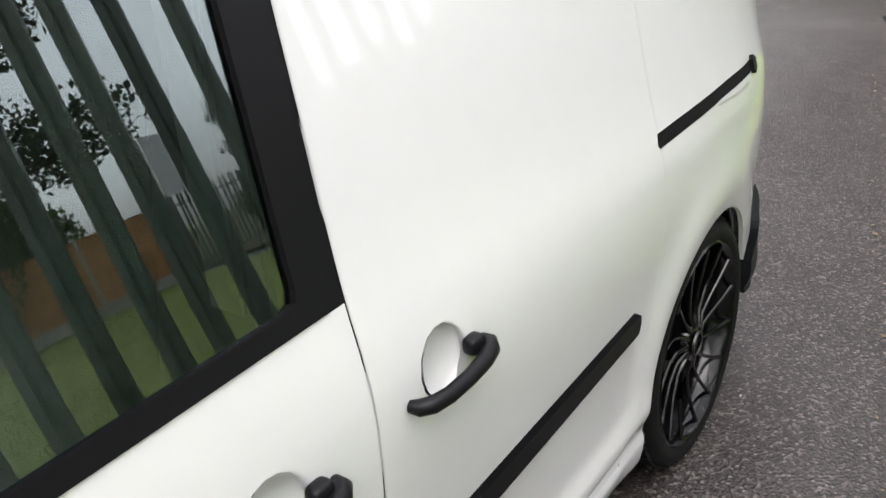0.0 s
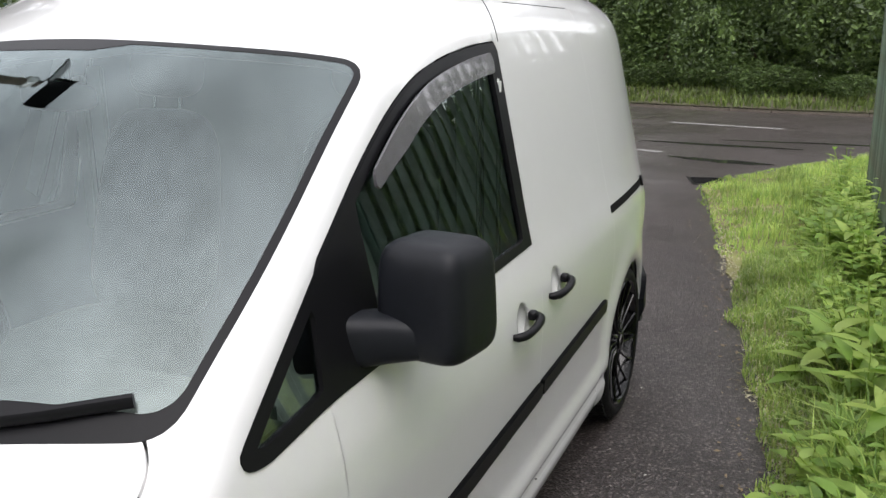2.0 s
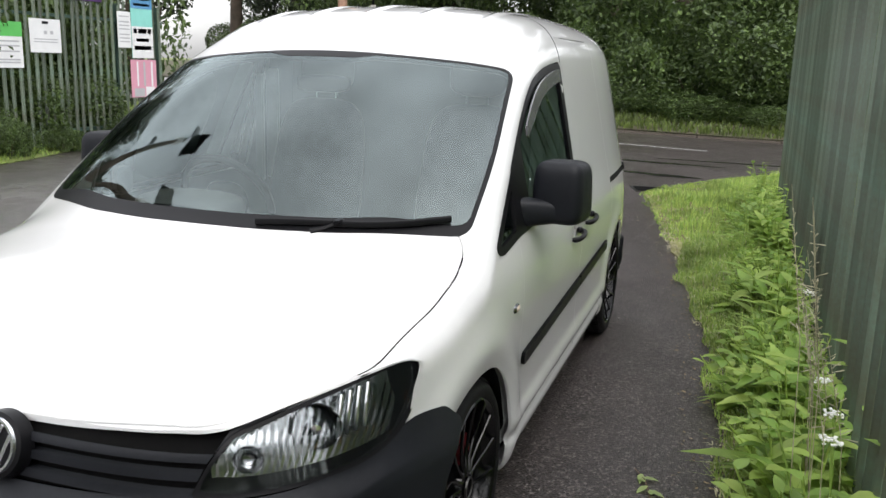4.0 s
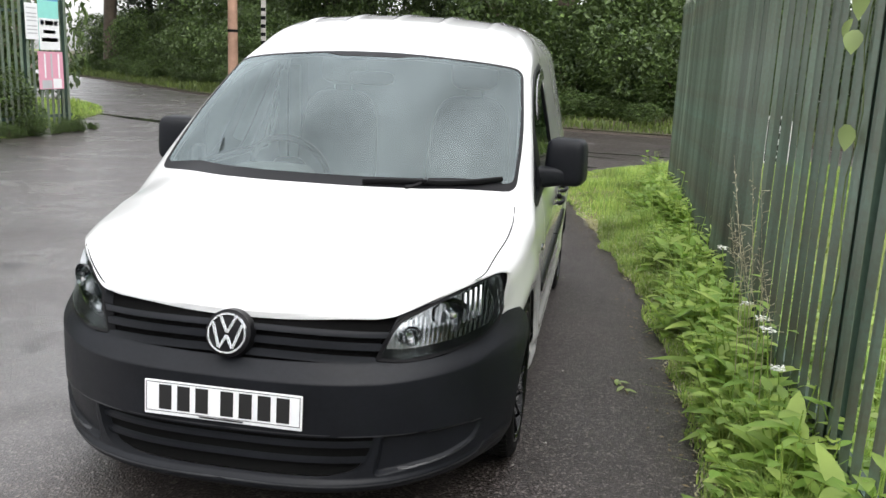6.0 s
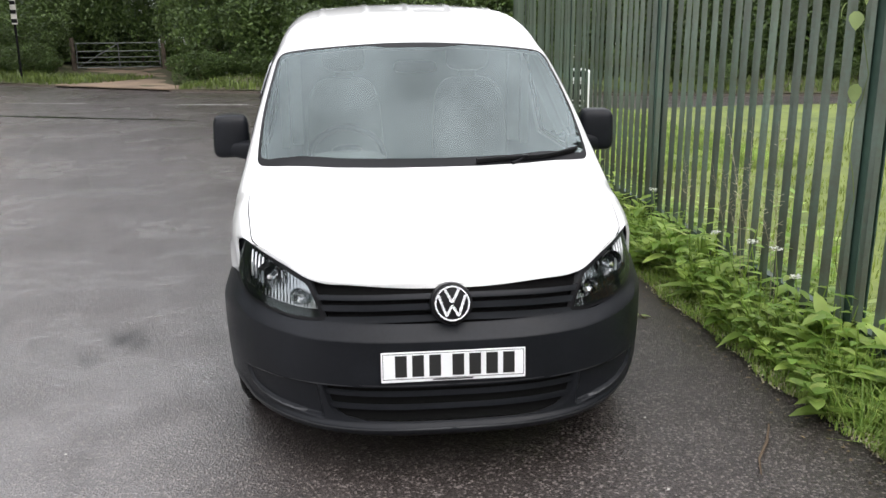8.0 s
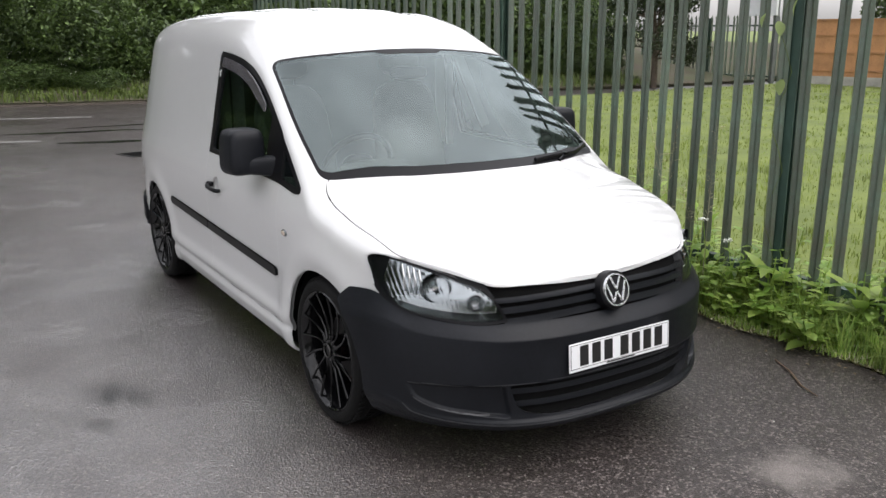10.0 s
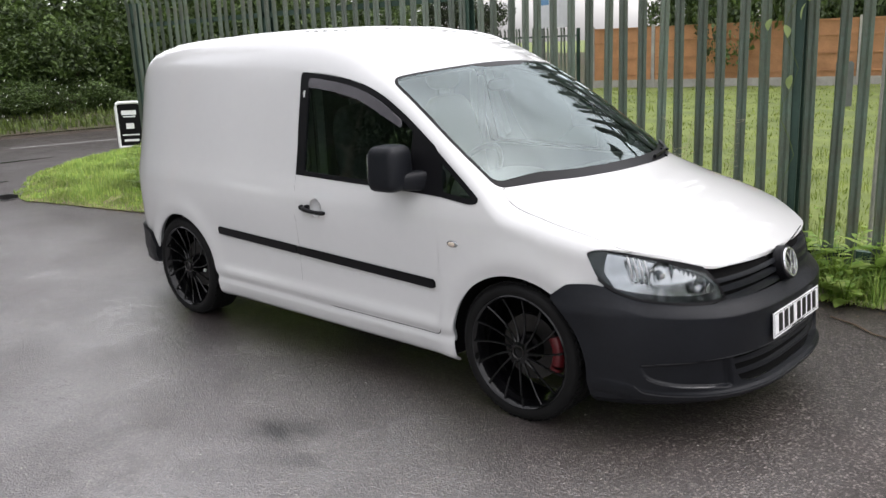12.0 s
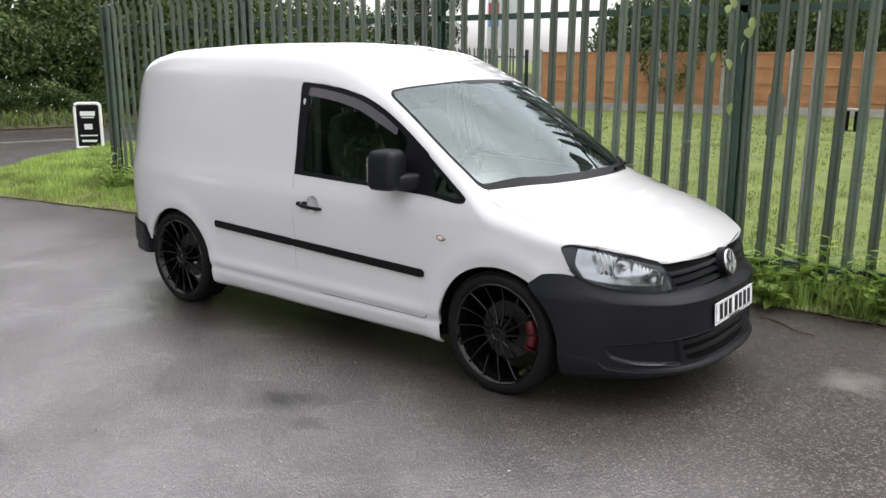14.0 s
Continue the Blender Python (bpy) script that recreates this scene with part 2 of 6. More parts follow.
def fluted_mat(name, colour, pitch):
    """Bright metal pressed into upright flutes."""
    m = mat(name, colour, 0.13, 1.0, vary=0.2, scale=40)
    n, l = m.node_tree.nodes, m.node_tree.links
    at, wave, relief = n.new("ShaderNodeTexCoord"), n.new("ShaderNodeTexWave"), n.new("ShaderNodeBump")
    wave.bands_direction, wave.wave_profile = "Y", "SIN"
    wave.inputs["Scale"].default_value, wave.inputs["Distortion"].default_value = 0.314 / pitch, 1.2
    relief.inputs["Strength"].default_value, relief.inputs["Distance"].default_value = 0.5, 0.0014
    l.new(at.outputs["Object"], wave.inputs["Vector"]), l.new(wave.outputs["Fac"], relief.inputs["Height"])
    l.new(relief.outputs["Normal"], n["Principled BSDF"].inputs["Normal"])
    return m


FLUTED = fluted_mat("fluted_lamp_chrome", (0.30, 0.305, 0.31), 0.013)
REFLECTOR = mat("smoky_lamp_reflector", (0.29, 0.295, 0.30), 0.16, 1.0, vary=0.1, scale=30)
SILVER = mat("satin_silver", (0.55, 0.56, 0.57), 0.28, 1.0, vary=0.05)
RED_PAINT = mat("red_caliper_paint", (0.11, 0.008, 0.011), 0.35, vary=0.15)
STEEL = mat("bare_brake_steel", (0.07, 0.068, 0.066), 0.35, 1.0, vary=0.2, scale=12)
LINING = mat("grey_interior_plastic", (0.24, 0.25, 0.245), 0.7, vary=0.15, scale=6)
PALE_LINING = mat("pale_grey_interior_trim", (0.62, 0.64, 0.62), 0.75, vary=0.1, scale=6)
SEAT = mat("dark_grey_seat_cloth", (0.10, 0.105, 0.10), 0.9, vary=0.25, scale=20, bump=0.3, bump_scale=400)
PLATE_WHITE = mat("reflective_white_plate", (0.78, 0.79, 0.80), 0.35, vary=0.03, scale=8)
PLATE_BLACK = mat("plate_black", (0.01, 0.01, 0.01), 0.5)
WS_GLASS = glass_mat("windscreen_glass", (0.82, 0.89, 0.87), clear=2.08)
SIDE_GLASS = glass_mat("green_tinted_door_glass", (0.66, 0.80, 0.73), clear=2.1)
# dark acrylic; its base grey is raised to carry part of the sky reflection
DEFLECTOR = mat("sky_greyed_acrylic", (0.09, 0.085, 0.095), 0.22, vary=0.1, scale=9, coat=1.0, spec=1.0)
LENS = glass_mat("clear_lamp_lens", (0.92, 0.94, 0.95), clear=1.45)
AMBER = mat("clear_indicator_lens", (0.62, 0.52, 0.42), 0.1, vary=0.1, coat=0.5)
TAIL_RED = mat("red_tail_lens", (0.30, 0.01, 0.012), 0.12, vary=0.1, coat=0.5)
FENCE_GREEN = mat("green_fence_paint", (0.098, 0.155, 0.115), 0.33, vary=0.35, scale=3, second=(0.078, 0.074, 0.048), per_object=0.35, spec=0.75, bump=0.1, bump_scale=120)
POST_GREEN = mat("dark_green_post_paint", (0.030, 0.062, 0.046), 0.5, vary=0.3, scale=3)
BANK_SOIL = mat("leafy_bank_soil", (0.055, 0.066, 0.022), 0.95, vary=0.5, scale=1.4, second=(0.062, 0.045, 0.030), bump=0.9, bump_scale=30)
TURF = mat("turf", (0.17, 0.21, 0.045), 0.95, vary=0.5, scale=1.2, second=(0.08, 0.11, 0.03), bump=0.9, bump_scale=30)
BANK_GRASS = leaf_mat("dull_bank_grass", (0.150, 0.205, 0.042), (0.052, 0.080, 0.016), 0.3)
MEADOW_GRASS = leaf_mat("meadow_blades", (0.268, 0.322, 0.064), (0.150, 0.213, 0.032), 0.42)
GRASS = leaf_mat("grass_blades", (0.43, 0.53, 0.14), (0.19, 0.32, 0.07), 0.45)
DRY_GRASS = leaf_mat("seeding_grass", (0.56, 0.52, 0.38), (0.38, 0.35, 0.22), 0.3)
WEED = leaf_mat("weed_leaves", (0.45, 0.585, 0.145), (0.22, 0.37, 0.07), 0.5, 0.42)
HEDGE = leaf_mat("hedge_leaves", (0.110, 0.170, 0.041), (0.026, 0.050, 0.013), 0.25)
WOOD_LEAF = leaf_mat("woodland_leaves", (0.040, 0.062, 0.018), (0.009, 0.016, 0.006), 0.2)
BARK = mat("bark", (0.085, 0.065, 0.048), 0.9, vary=0.4, scale=4, bump=0.7, bump_scale=30)
POLE_WOOD = mat("weathered_pole_wood", (0.33, 0.20, 0.14), 0.85, vary=0.25, scale=3, bump=0.3, bump_scale=40)
PANEL_WOOD = mat("orange_fence_timber", (0.37, 0.185, 0.085), 0.8, vary=0.25, scale=2.5, per_object=0.14, bump=0.2, bump_scale=50)
CONCRETE = mat("weathered_concrete", (0.34, 0.33, 0.30), 0.85, vary=0.25, scale=3, bump=0.4, bump_scale=60)
KERB = mat("kerb_concrete", (0.078, 0.064, 0.050), 0.85, vary=0.35, scale=2, bump=0.4, bump_scale=50)
DIRT = mat("dirt_track", (0.20, 0.145, 0.10), 0.9, vary=0.3, scale=1.0, bump=0.5, bump_scale=20)
ROAD_PAINT = mat("worn_road_paint", (0.22, 0.215, 0.205), 0.6, vary=0.4, scale=9)
PAPER = mat("white_sign_board", (0.72, 0.73, 0.73), 0.5, vary=0.06, scale=5)


# ---- building tools ----
def mesh_of(name, verts, faces, material, smooth=True, normals=None):
    me = bpy.data.meshes.new(name)
    me.from_pydata(np.asarray(verts, float).tolist(), [], faces.tolist() if isinstance(faces, np.ndarray) else [tuple(f) for f in faces])
    me.materials.append(material)
    if smooth:
        me.shade_smooth()
        if normals is not None and len(me.vertices):
            me.normals_split_custom_set_from_vertices(np.asarray(normals, float).tolist())
    return me


def hang(name, me, parent=None, label=""):
    ob = new(name, me)
    ob.parent = parent
    return tagged(ob, label)


def part(name, bm, material, parent=None, label="", smooth=False, m=None):
    """One bmesh as one mesh object, under a thing or a part."""
    me = bpy.data.meshes.new(name)
    bm.to_mesh(me)
    bm.free()
    me.materials.append(material)
    if smooth:
        me.shade_smooth()
        me.set_sharp_from_angle(angle=radians(38))
    ob = hang(name, me, parent, label)
    if m is not None:
        ob.matrix_basis = m
    return ob


def thing(name, label, category, group="", kind="", m=None):
    ob = tagged(new(name), label, category, group, kind)
    if m is not None:
        ob.matrix_basis = m
    return ob


def box(bm, x0, x1, y0, y1, z0, z1, bevel=0.0, m=None):
    made = bmesh.ops.create_cube(bm, size=1.0)["verts"]
    for v in made:
        v.co = Vector(((x0 + x1) / 2 + v.co.x * (x1 - x0), (y0 + y1) / 2 + v.co.y * (y1 - y0), (z0 + z1) / 2 + v.co.z * (z1 - z0)))
        if m is not None:
            v.co = m @ v.co
    if bevel:
        edges = list({e for v in made for e in v.link_edges})
        bmesh.ops.bevel(bm, geom=edges, offset=bevel, segments=2, affect="EDGES")
    return bm


def slab(x0, x1, y0, y1, z0, z1, bevel=0.0, m=None):
    return box(bmesh.new(), x0, x1, y0, y1, z0, z1, bevel, m)


def tube(points, radius, sides=8, closed=False, flat=1.0, bm=None):
    """A round bar along points; radius may be a list."""
    bm = bm or bmesh.new()
    pts = [Vector(p) for p in points]
    n = len(pts)
    rad = radius if isinstance(radius, (list, tuple)) else [radius] * n
    rings, up = [], Vector((0, 0, 1))
    for i, p in enumerate(pts):
        a = pts[(i - 1) % n] if closed or i else p
        b = pts[(i + 1) % n] if closed or i < n - 1 else p
        d = (b - a).normalized()
        ref = up if abs(d.dot(up)) < 0.95 else Vector((1, 0, 0))
        s = d.cross(ref).normalized()
        u = s.cross(d)
        rings.append([bm.verts.new(p + (s * math.cos(2 * math.pi * k / sides) + u * flat * math.sin(2 * math.pi * k / sides)) * rad[i]) for k in range(sides)])
    for i in range(n if closed else n - 1):
        r, q = rings[i], rings[(i + 1) % n]
        for k in range(sides):
            bm.faces.new((r[k], r[(k + 1) % sides], q[(k + 1) % sides], q[k]))
    if not closed:
        bm.faces.new(rings[0][::-1]), bm.faces.new(rings[-1])
    return bm


def lathe(profile, steps=48, axis="y"):
    """Turn a profile of (radius, along) about an axis."""
    bm = bmesh.new()
    rings = []
    for k in range(steps):
        a = 2 * math.pi * k / steps
        rings.append([bm.verts.new((r * math.cos(a), h, r * math.sin(a)) if axis == "y" else (r * math.cos(a), r * math.sin(a), h)) for r, h in profile])
    for k in range(steps):
        p, q = rings[k], rings[(k + 1) % steps]
        for i in range(len(profile) - 1):
            bm.faces.new((p[i], p[i + 1], q[i + 1], q[i]))
    bmesh.ops.remove_doubles(bm, verts=bm.verts, dist=1e-5)
    bmesh.ops.recalc_face_normals(bm, faces=bm.faces)
    return bm


def curve_through(knots, x):
    """A smooth curve through knots (x, y), without overshoot between them."""
    k = np.array(sorted(knots), float)
    xs, ys = k[:, 0], k[:, 1]
    h, d = np.diff(xs), np.diff(ys) / np.diff(xs)
    m = np.r_[d[0], [0.0 if a * b <= 0 else 3 * (p + q) / ((2 * q + p) / a + (q + 2 * p) / b) for a, b, p, q in zip(d[:-1], d[1:], h[:-1], h[1:])], d[-1]]
    x = np.clip(np.asarray(x, float), xs[0], xs[-1])
    i = np.clip(np.searchsorted(xs, x) - 1, 0, len(h) - 1)
    t = (x - xs[i]) / h[i]
    return (2 * t**3 - 3 * t**2 + 1) * ys[i] + (t**3 - 2 * t**2 + t) * h[i] * m[i] + (-2 * t**3 + 3 * t**2) * ys[i + 1] + (t**3 - t**2) * h[i] * m[i + 1]


def rounded(corners, radius, steps=6):
    """A closed outline with rounded corners, as an array of points."""
    pts, n = [np.array(c[:2], float) for c in corners], len(corners)
    out = []
    for i, p in enumerate(pts):
        r = corners[i][2] if len(corners[i]) > 2 else radius
        a, b = pts[i - 1] - p, pts[(i + 1) % n] - p
        la, lb = np.linalg.norm(a), np.linalg.norm(b)
        r = min(r, la * 0.48, lb * 0.48)
        s, e = p + a / la * r, p + b / lb * r
        for k in range(steps + 1):
            t = k / steps
            out.append((1 - t) ** 2 * s + 2 * t * (1 - t) * p + t * t * e)
    return np.array(out)


def inside(outline, u, v):
    """Signed distance to a closed outline: positive inside."""
    q = np.stack([u, v], -1)
    best, odd = np.full(len(q), 1e9), np.zeros(len(q), bool)
    for a, b in zip(outline, np.roll(outline, -1, 0)):
        ab, aq = b - a, q - a
        t = np.clip((aq @ ab) / max(ab @ ab, 1e-12), 0, 1)
        best = np.minimum(best, np.linalg.norm(aq - t[:, None] * ab, axis=1))
        cross = (a[1] > q[:, 1]) != (b[1] > q[:, 1])
        with np.errstate(divide="ignore", invalid="ignore"):
            odd ^= cross & (q[:, 0] < (b[0] - a[0]) * (q[:, 1] - a[1]) / (b[1] - a[1] if b[1] != a[1] else 1e-12) + a[0])
    return np.where(odd, best, -best)


class Skin:
    """A surface that can be cut into panels: points, outward normals, faces."""

    def __init__(self, p, n, f):
        self.p, self.n, self.f = p, n, f

    @classmethod
    def grid(cls, p, flip=False):
        p = p[:, ::-1] if flip else p
        r, c = p.shape[:2]
        du, dv = np.gradient(p, axis=0), np.gradient(p, axis=1)
        nor = np.cross(du, dv)
        nor /= np.linalg.norm(nor, axis=2, keepdims=True) + 1e-12
        i = np.arange(r * c).reshape(r, c)
        f = np.stack([i[:-1, :-1], i[1:, :-1], i[1:, 1:], i[:-1, 1:]], -1).reshape(-1, 4)
        return cls(p.reshape(-1, 3), nor.reshape(-1, 3), [tuple(q) for q in f])

    def kept(self, g):
        """The part of the surface where g, one value a point, is positive."""
        p, n, cut, out = list(self.p), list(self.n), {}, []

        def between(a, b):
            key = (min(a, b), max(a, b))
            if key not in cut:
                t = g[a] / (g[a] - g[b])
                cut[key] = len(p)
                p.append(self.p[a] + t * (self.p[b] - self.p[a]))
                n.append(self.n[a] + t * (self.n[b] - self.n[a]))
            return cut[key]

        pos = g > 0
        for f in self.f:
            some = [bool(pos[v]) for v in f]
            if all(some):
                out.append(f)
            elif any(some):
                poly = []
                for k, v in enumerate(f):
                    w = f[(k + 1) % len(f)]
                    if pos[v]:
                        poly.append(v)
                    if pos[v] != pos[w]:
                        poly.append(between(v, w))
                if len(poly) > 2:
                    out.append(tuple(poly))
        p, n = np.array(p), np.array(n)
        used = sorted({v for f in out for v in f})
        back_to = {v: i for i, v in enumerate(used)}
        if not used:
            return Skin(np.zeros((0, 3)), np.zeros((0, 3)), [])
        return Skin(p[used], n[used], [tuple(back_to[v] for v in f) for f in out])

    def split(self, field, gap=0.0):
        """Two skins: inside and outside of a field, with a gap between them."""
        g = field(self.p)
        return self.kept(g - gap / 2), self.kept(-g - gap / 2)

    def moved(self, d):
        return Skin(self.p + self.n * d, self.n, self.f)

    def object(self, name, material, parent, label="", depth=0.012):
        """One mesh; its free edges are folded inwards by depth."""
        p, n, faces = list(self.p), list(self.n), list(self.f)
        if depth:
            count = {}
            for f in faces:
                for k, v in enumerate(f):
                    w = f[(k + 1) % len(f)]
                    count[(v, w)] = count.get((v, w), 0) + 1
            low = {}

            def lowered(v):
                if v not in low:
                    low[v] = len(p)
                    p.append(self.p[v] - self.n[v] * depth)
                    n.append(self.n[v])
                return low[v]

            for v, w in [e for e in count if (e[1], e[0]) not in count]:
                faces.append((w, v, lowered(v), lowered(w)))
        return hang(name, mesh_of(name, p, faces, material, True, n), parent, label)


# ---- the ground ----
def flat_mesh(name, outline, z, material, skirt=0.0, label="", kind="structure", category="", relief=0.0, step=0.35, parent=None, rise=None):
    """A sheet over an outline in x and y, with uneven relief and its edge turned down."""
    o = np.array(outline, float)
    lo, hi = o.min(0), o.max(0)
    nx, ny = max(2, int((hi[0] - lo[0]) / step)), max(2, int((hi[1] - lo[1]) / step))
    gx, gy = np.meshgrid(np.linspace(lo[0] - 0.01, hi[0] + 0.01, nx), np.linspace(lo[1] - 0.01, hi[1] + 0.01, ny), indexing="ij")
    p = np.stack([gx, gy, np.full_like(gx, z)], -1)
    sk = Skin.grid(p)
    g = inside(o, sk.p[:, 0], sk.p[:, 1])
    sk = sk.kept(g)
    g = inside(o, sk.p[:, 0], sk.p[:, 1])
    for i, q in enumerate(sk.p):
        far = min(1.0, max(0.0, g[i]) / 0.4)
        q[2] += relief * far * (0.5 + noise.noise((q[0] * 0.9, q[1] * 0.9, 0)) + 0.5 * noise.noise((q[0] * 3.1, q[1] * 3.1, 4)))
        if rise:
            q[2] += rise(q[0], q[1], max(0.0, g[i]))
    sk.n[:] = (0, 0, 1)
    ob = sk.object(name, material, parent, label, skirt)
    for poly in ob.data.polygons:
        poly.use_smooth = True
    return tagged(ob, label, category or name.split("_")[0], "", kind)


tagged(hang("ground", mesh_of("ground", [(-400, -400, -0.06), (400, -400, -0.06), (400, 400, -0.06), (-400, 400, -0.06)], [(0, 1, 2, 3)], TURF, False)), "rough green grassland reaching the horizon", "ground", "", "structure")
tagged(hang("road", mesh_of("road", [(-48, -60, 0), (40, -60, 0), (40, 40, 0), (-48, 40, 0)], [(0, 1, 2, 3)], ASPHALT, False)), "damp dark grey tarmac of the lane and road", "road", "", "structure")

def ragged(outline, amp, step=0.12):
    """The outline with small uneven nicks along it."""
    out = []
    for a, b in zip(outline, np.roll(outline, -1, 0)):
        n = max(1, int(np.linalg.norm(b - a) / step)) if np.linalg.norm(b - a) < 9 else 1
        for k in range(n):
            q = a + (b - a) * k / n
            w = amp * (noise.noise((q[0] * 2.3, q[1] * 2.3, 1)) + 0.8 * noise.noise((q[0] * 7.0, q[1] * 7.0, 5)))
            out.append(q + w * np.array([0.5, 1.0]))
    return np.array(out)


VERGE_SOIL = mat("mossy_soil", (0.21, 0.22, 0.07), 0.95, vary=0.5, scale=3.0, second=(0.10, 0.075, 0.045), bump=0.9, bump_scale=35)
VERGE = rounded([(-8.55, 0.40, 0.3), (-7.1, 0.68), (-6.1, 0.86), (-5.3, 1.0), (-3.9, 1.25), (-2.8, 1.44), (-1.9, 1.53), (-1.0, 1.57), (0.0, 1.60), (0.65, 1.64), (1.1, 1.68), (1.6, 1.65), (4, 1.56), (9, 1.5), (22, 1.5, 1), (22, 24), (-13.6, 26), (-13.6, 8, 2), (-13.1, 4.6, 0.5), (-12.4, 3.6, 0.5), (-11.6, 2.4, 0.6), (-10.6, 1.4, 0.6)], 0.5, 4)
NEAR = np.vstack([ragged(np.vstack([VERGE[(VERGE[:, 1] < 1.74) & (VERGE[:, 0] > -8.7) & (VERGE[:, 0] < 9.5)]]), 0.07)[:-1], [(9.3, 1.4), (9.3, 2.2), (-11.4, 2.2), (-10.9, 1.6)]])
flat_mesh("verge_grass", NEAR, 0.012, VERGE_SOIL, 0.06, "grassy verge at the foot of the fence", relief=0.03, step=0.12)
MEADOW = np.vstack([[(22, 2.2), (22, 24), (-13.6, 26)], VERGE[(VERGE[:, 0] < -11.4) & (VERGE[:, 1] < 12) & (VERGE[:, 1] > 2.25)], [(-11.4, 2.2)]])
flat_mesh("meadow", MEADOW, 0.012, TURF, 0.06, "bright green meadow behind the fence", relief=0.04, step=0.4)
ISLAND = rounded([(-1.0, -7.4), (-4.5, -7.6), (-7.35, -8.05), (-8.8, -8.5), (-10.4, -9.0), (-13.3, -9.95), (-15.4, -10.75, 0.6), (-17.9, -12.4, 1), (-19.2, -14.0, 1), (-21, -18), (-26, -30), (-1, -30)], 0.6, 4)
flat_mesh("island_grass", ISLAND, 0.012, TURF, 0.06, "overgrown grass verge before the sign fence", relief=0.05, step=0.3)
KERB_LINE = [(-14.5, 16), (-16.2, 9), (-17.3, 4.5), (-18.2, 0.5), (-19.2, -2.2), (-20.6, -5.0), (-23.6, -9.5), (-26.2, -13.5), (-31, -18.5), (-37, -25), (-48, -36)]
BANK = np.array(KERB_LINE + [(-60, -60), (-90, -60), (-90, 40), (-14.5, 40)], float)


TRACK_FROM, TRACK_TO = np.array([-21.6, -6.9]), np.array([-40.0, -11.3])      # middle line of the dirt track


def off_track(x, y):
    """Distance from the middle of the dirt track."""
    d = TRACK_TO - TRACK_FROM
    t = min(1.0, max(0.0, float(((x, y) - TRACK_FROM) @ d / (d @ d))))
    return math.hypot(*((x, y) - (TRACK_FROM + d * t)))


def bank_rise(x, y, g):
    t = min(1.0, max(0.0, (off_track(x, y) - 1.9) / 1.6))
    return 0.04 + (0.03 + 0.75 * min(1, g / 5) ** 1.5 + min(1.2, max(0, g - 6) * 0.05)) * t * t * (3 - 2 * t)


flat_mesh("far_bank", BANK, 0.012, BANK_SOIL, 0.08, "dull overgrown bank rising behind the road", relief=0.08, step=0.8, rise=bank_rise)

# ---- green palisade fence beside the van ----
FENCE_Y, PITCH = 1.95, 0.1505


def pale_mesh():
    """A folded steel pale with a pointed three-way head."""
    w, d = 0.035, 0.012
    prof = [(-w, d * 0.2), (-w * 0.55, -d), (0, d * 0.1), (w * 0.55, -d), (w, d * 0.2)]
    verts, faces = [], []
    for z in (0.03, 1.2, 2.26):
        verts += [(x, y, z) for x, y in prof]
    heads = (2.33, 2.34, 2.42, 2.34, 2.33)
    verts += [(x * 1.05, y - (0.03 if k in (0, 4) else 0), h) for k, ((x, y), h) in enumerate(zip(prof, heads))]
    n = len(prof)
    for r in range(3):
        for k in range(n - 1):
            a = r * n + k
            faces.append((a, a + 1, a + n + 1, a + n))
    count = len(verts)
    verts += [(x, y + 0.003, z) for x, y, z in verts]
    faces += [tuple(v + count for v in f[::-1]) for f in faces]
    for k in range(n - 1):
        faces.append((k + 1, k, k + count, k + 1 + count))
        t = 3 * n + k
        faces.append((t, t + 1, t + 1 + count, t + count))
    for r in range(3):
        a, b = r * n, (r + 1) * n
        faces.append((a, b, b + count, a + count))
        a, b = a + n - 1, b + n - 1
        faces.append((b, a, a + count, b + count))
    return mesh_of("pale", verts, faces, FENCE_GREEN, False)


def palisade(name, label, start, step, count, posts, m, pale_me, scale_z=1.0, rng_seed=3, front=0.0):
    rng = random.Random(rng_seed)
    fence = thing(name, label, "fence", m=m)
    for k in range(count):
        ob = hang("pale", pale_me, fence)
        ob.matrix_basis = Matrix.Translation((start + k * step + rng.uniform(-0.006, 0.006), rng.uniform(-0.004, 0.004), rng.uniform(-0.012, 0.012))) @ Matrix.Rotation(radians(rng.gauss(0, 0.55)), 4, "Y") @ Matrix.Rotation(radians(rng.gauss(0, 2.5)), 4, "Z") @ Matrix.Diagonal((1, 1, scale_z, 1))
    lo, hi = start - 0.1, start + (count - 1) * step + 0.1
    for z in (0.24, 2.02):
        bm = slab(lo, hi, 0.014, 0.020, z * scale_z - 0.025, z * scale_z + 0.025)
        box(bm, lo, hi, 0.020, 0.062, z * scale_z + 0.019, z * scale_z + 0.025)
        part("rail", bm, POST_GREEN, fence, "angle-iron rail")
    for x in posts:
        bm = slab(x - 0.048, x + 0.048, 0.064 - front, 0.071 - front, -0.05, 2.3 * scale_z)
        box(bm, x - 0.003, x + 0.003, 0.068 - front, 0.138 - front, -0.05, 2.3 * scale_z)
        box(bm, x - 0.048, x + 0.048, 0.135 - front, 0.142 - front, -0.05, 2.3 * scale_z)
        part("post", bm, POST_GREEN, fence, "steel joist fence post")
    return fence


PALE = pale_mesh()
palisade("palisade_fence", "tall green-painted steel palisade fence, grubby and partly overgrown", -8.2, PITCH, 116, [-8.2 + 2.76 * k + 0.03 for k in range(7)], pose(0, FENCE_Y, 0), PALE, front=0.05)


# ---- the van: forward is +x, the front axle at x = 0, the ground at z = 0 ----
AXLE_R, TYRE_R, HUB_Y = -2.682, 0.317, 0.85

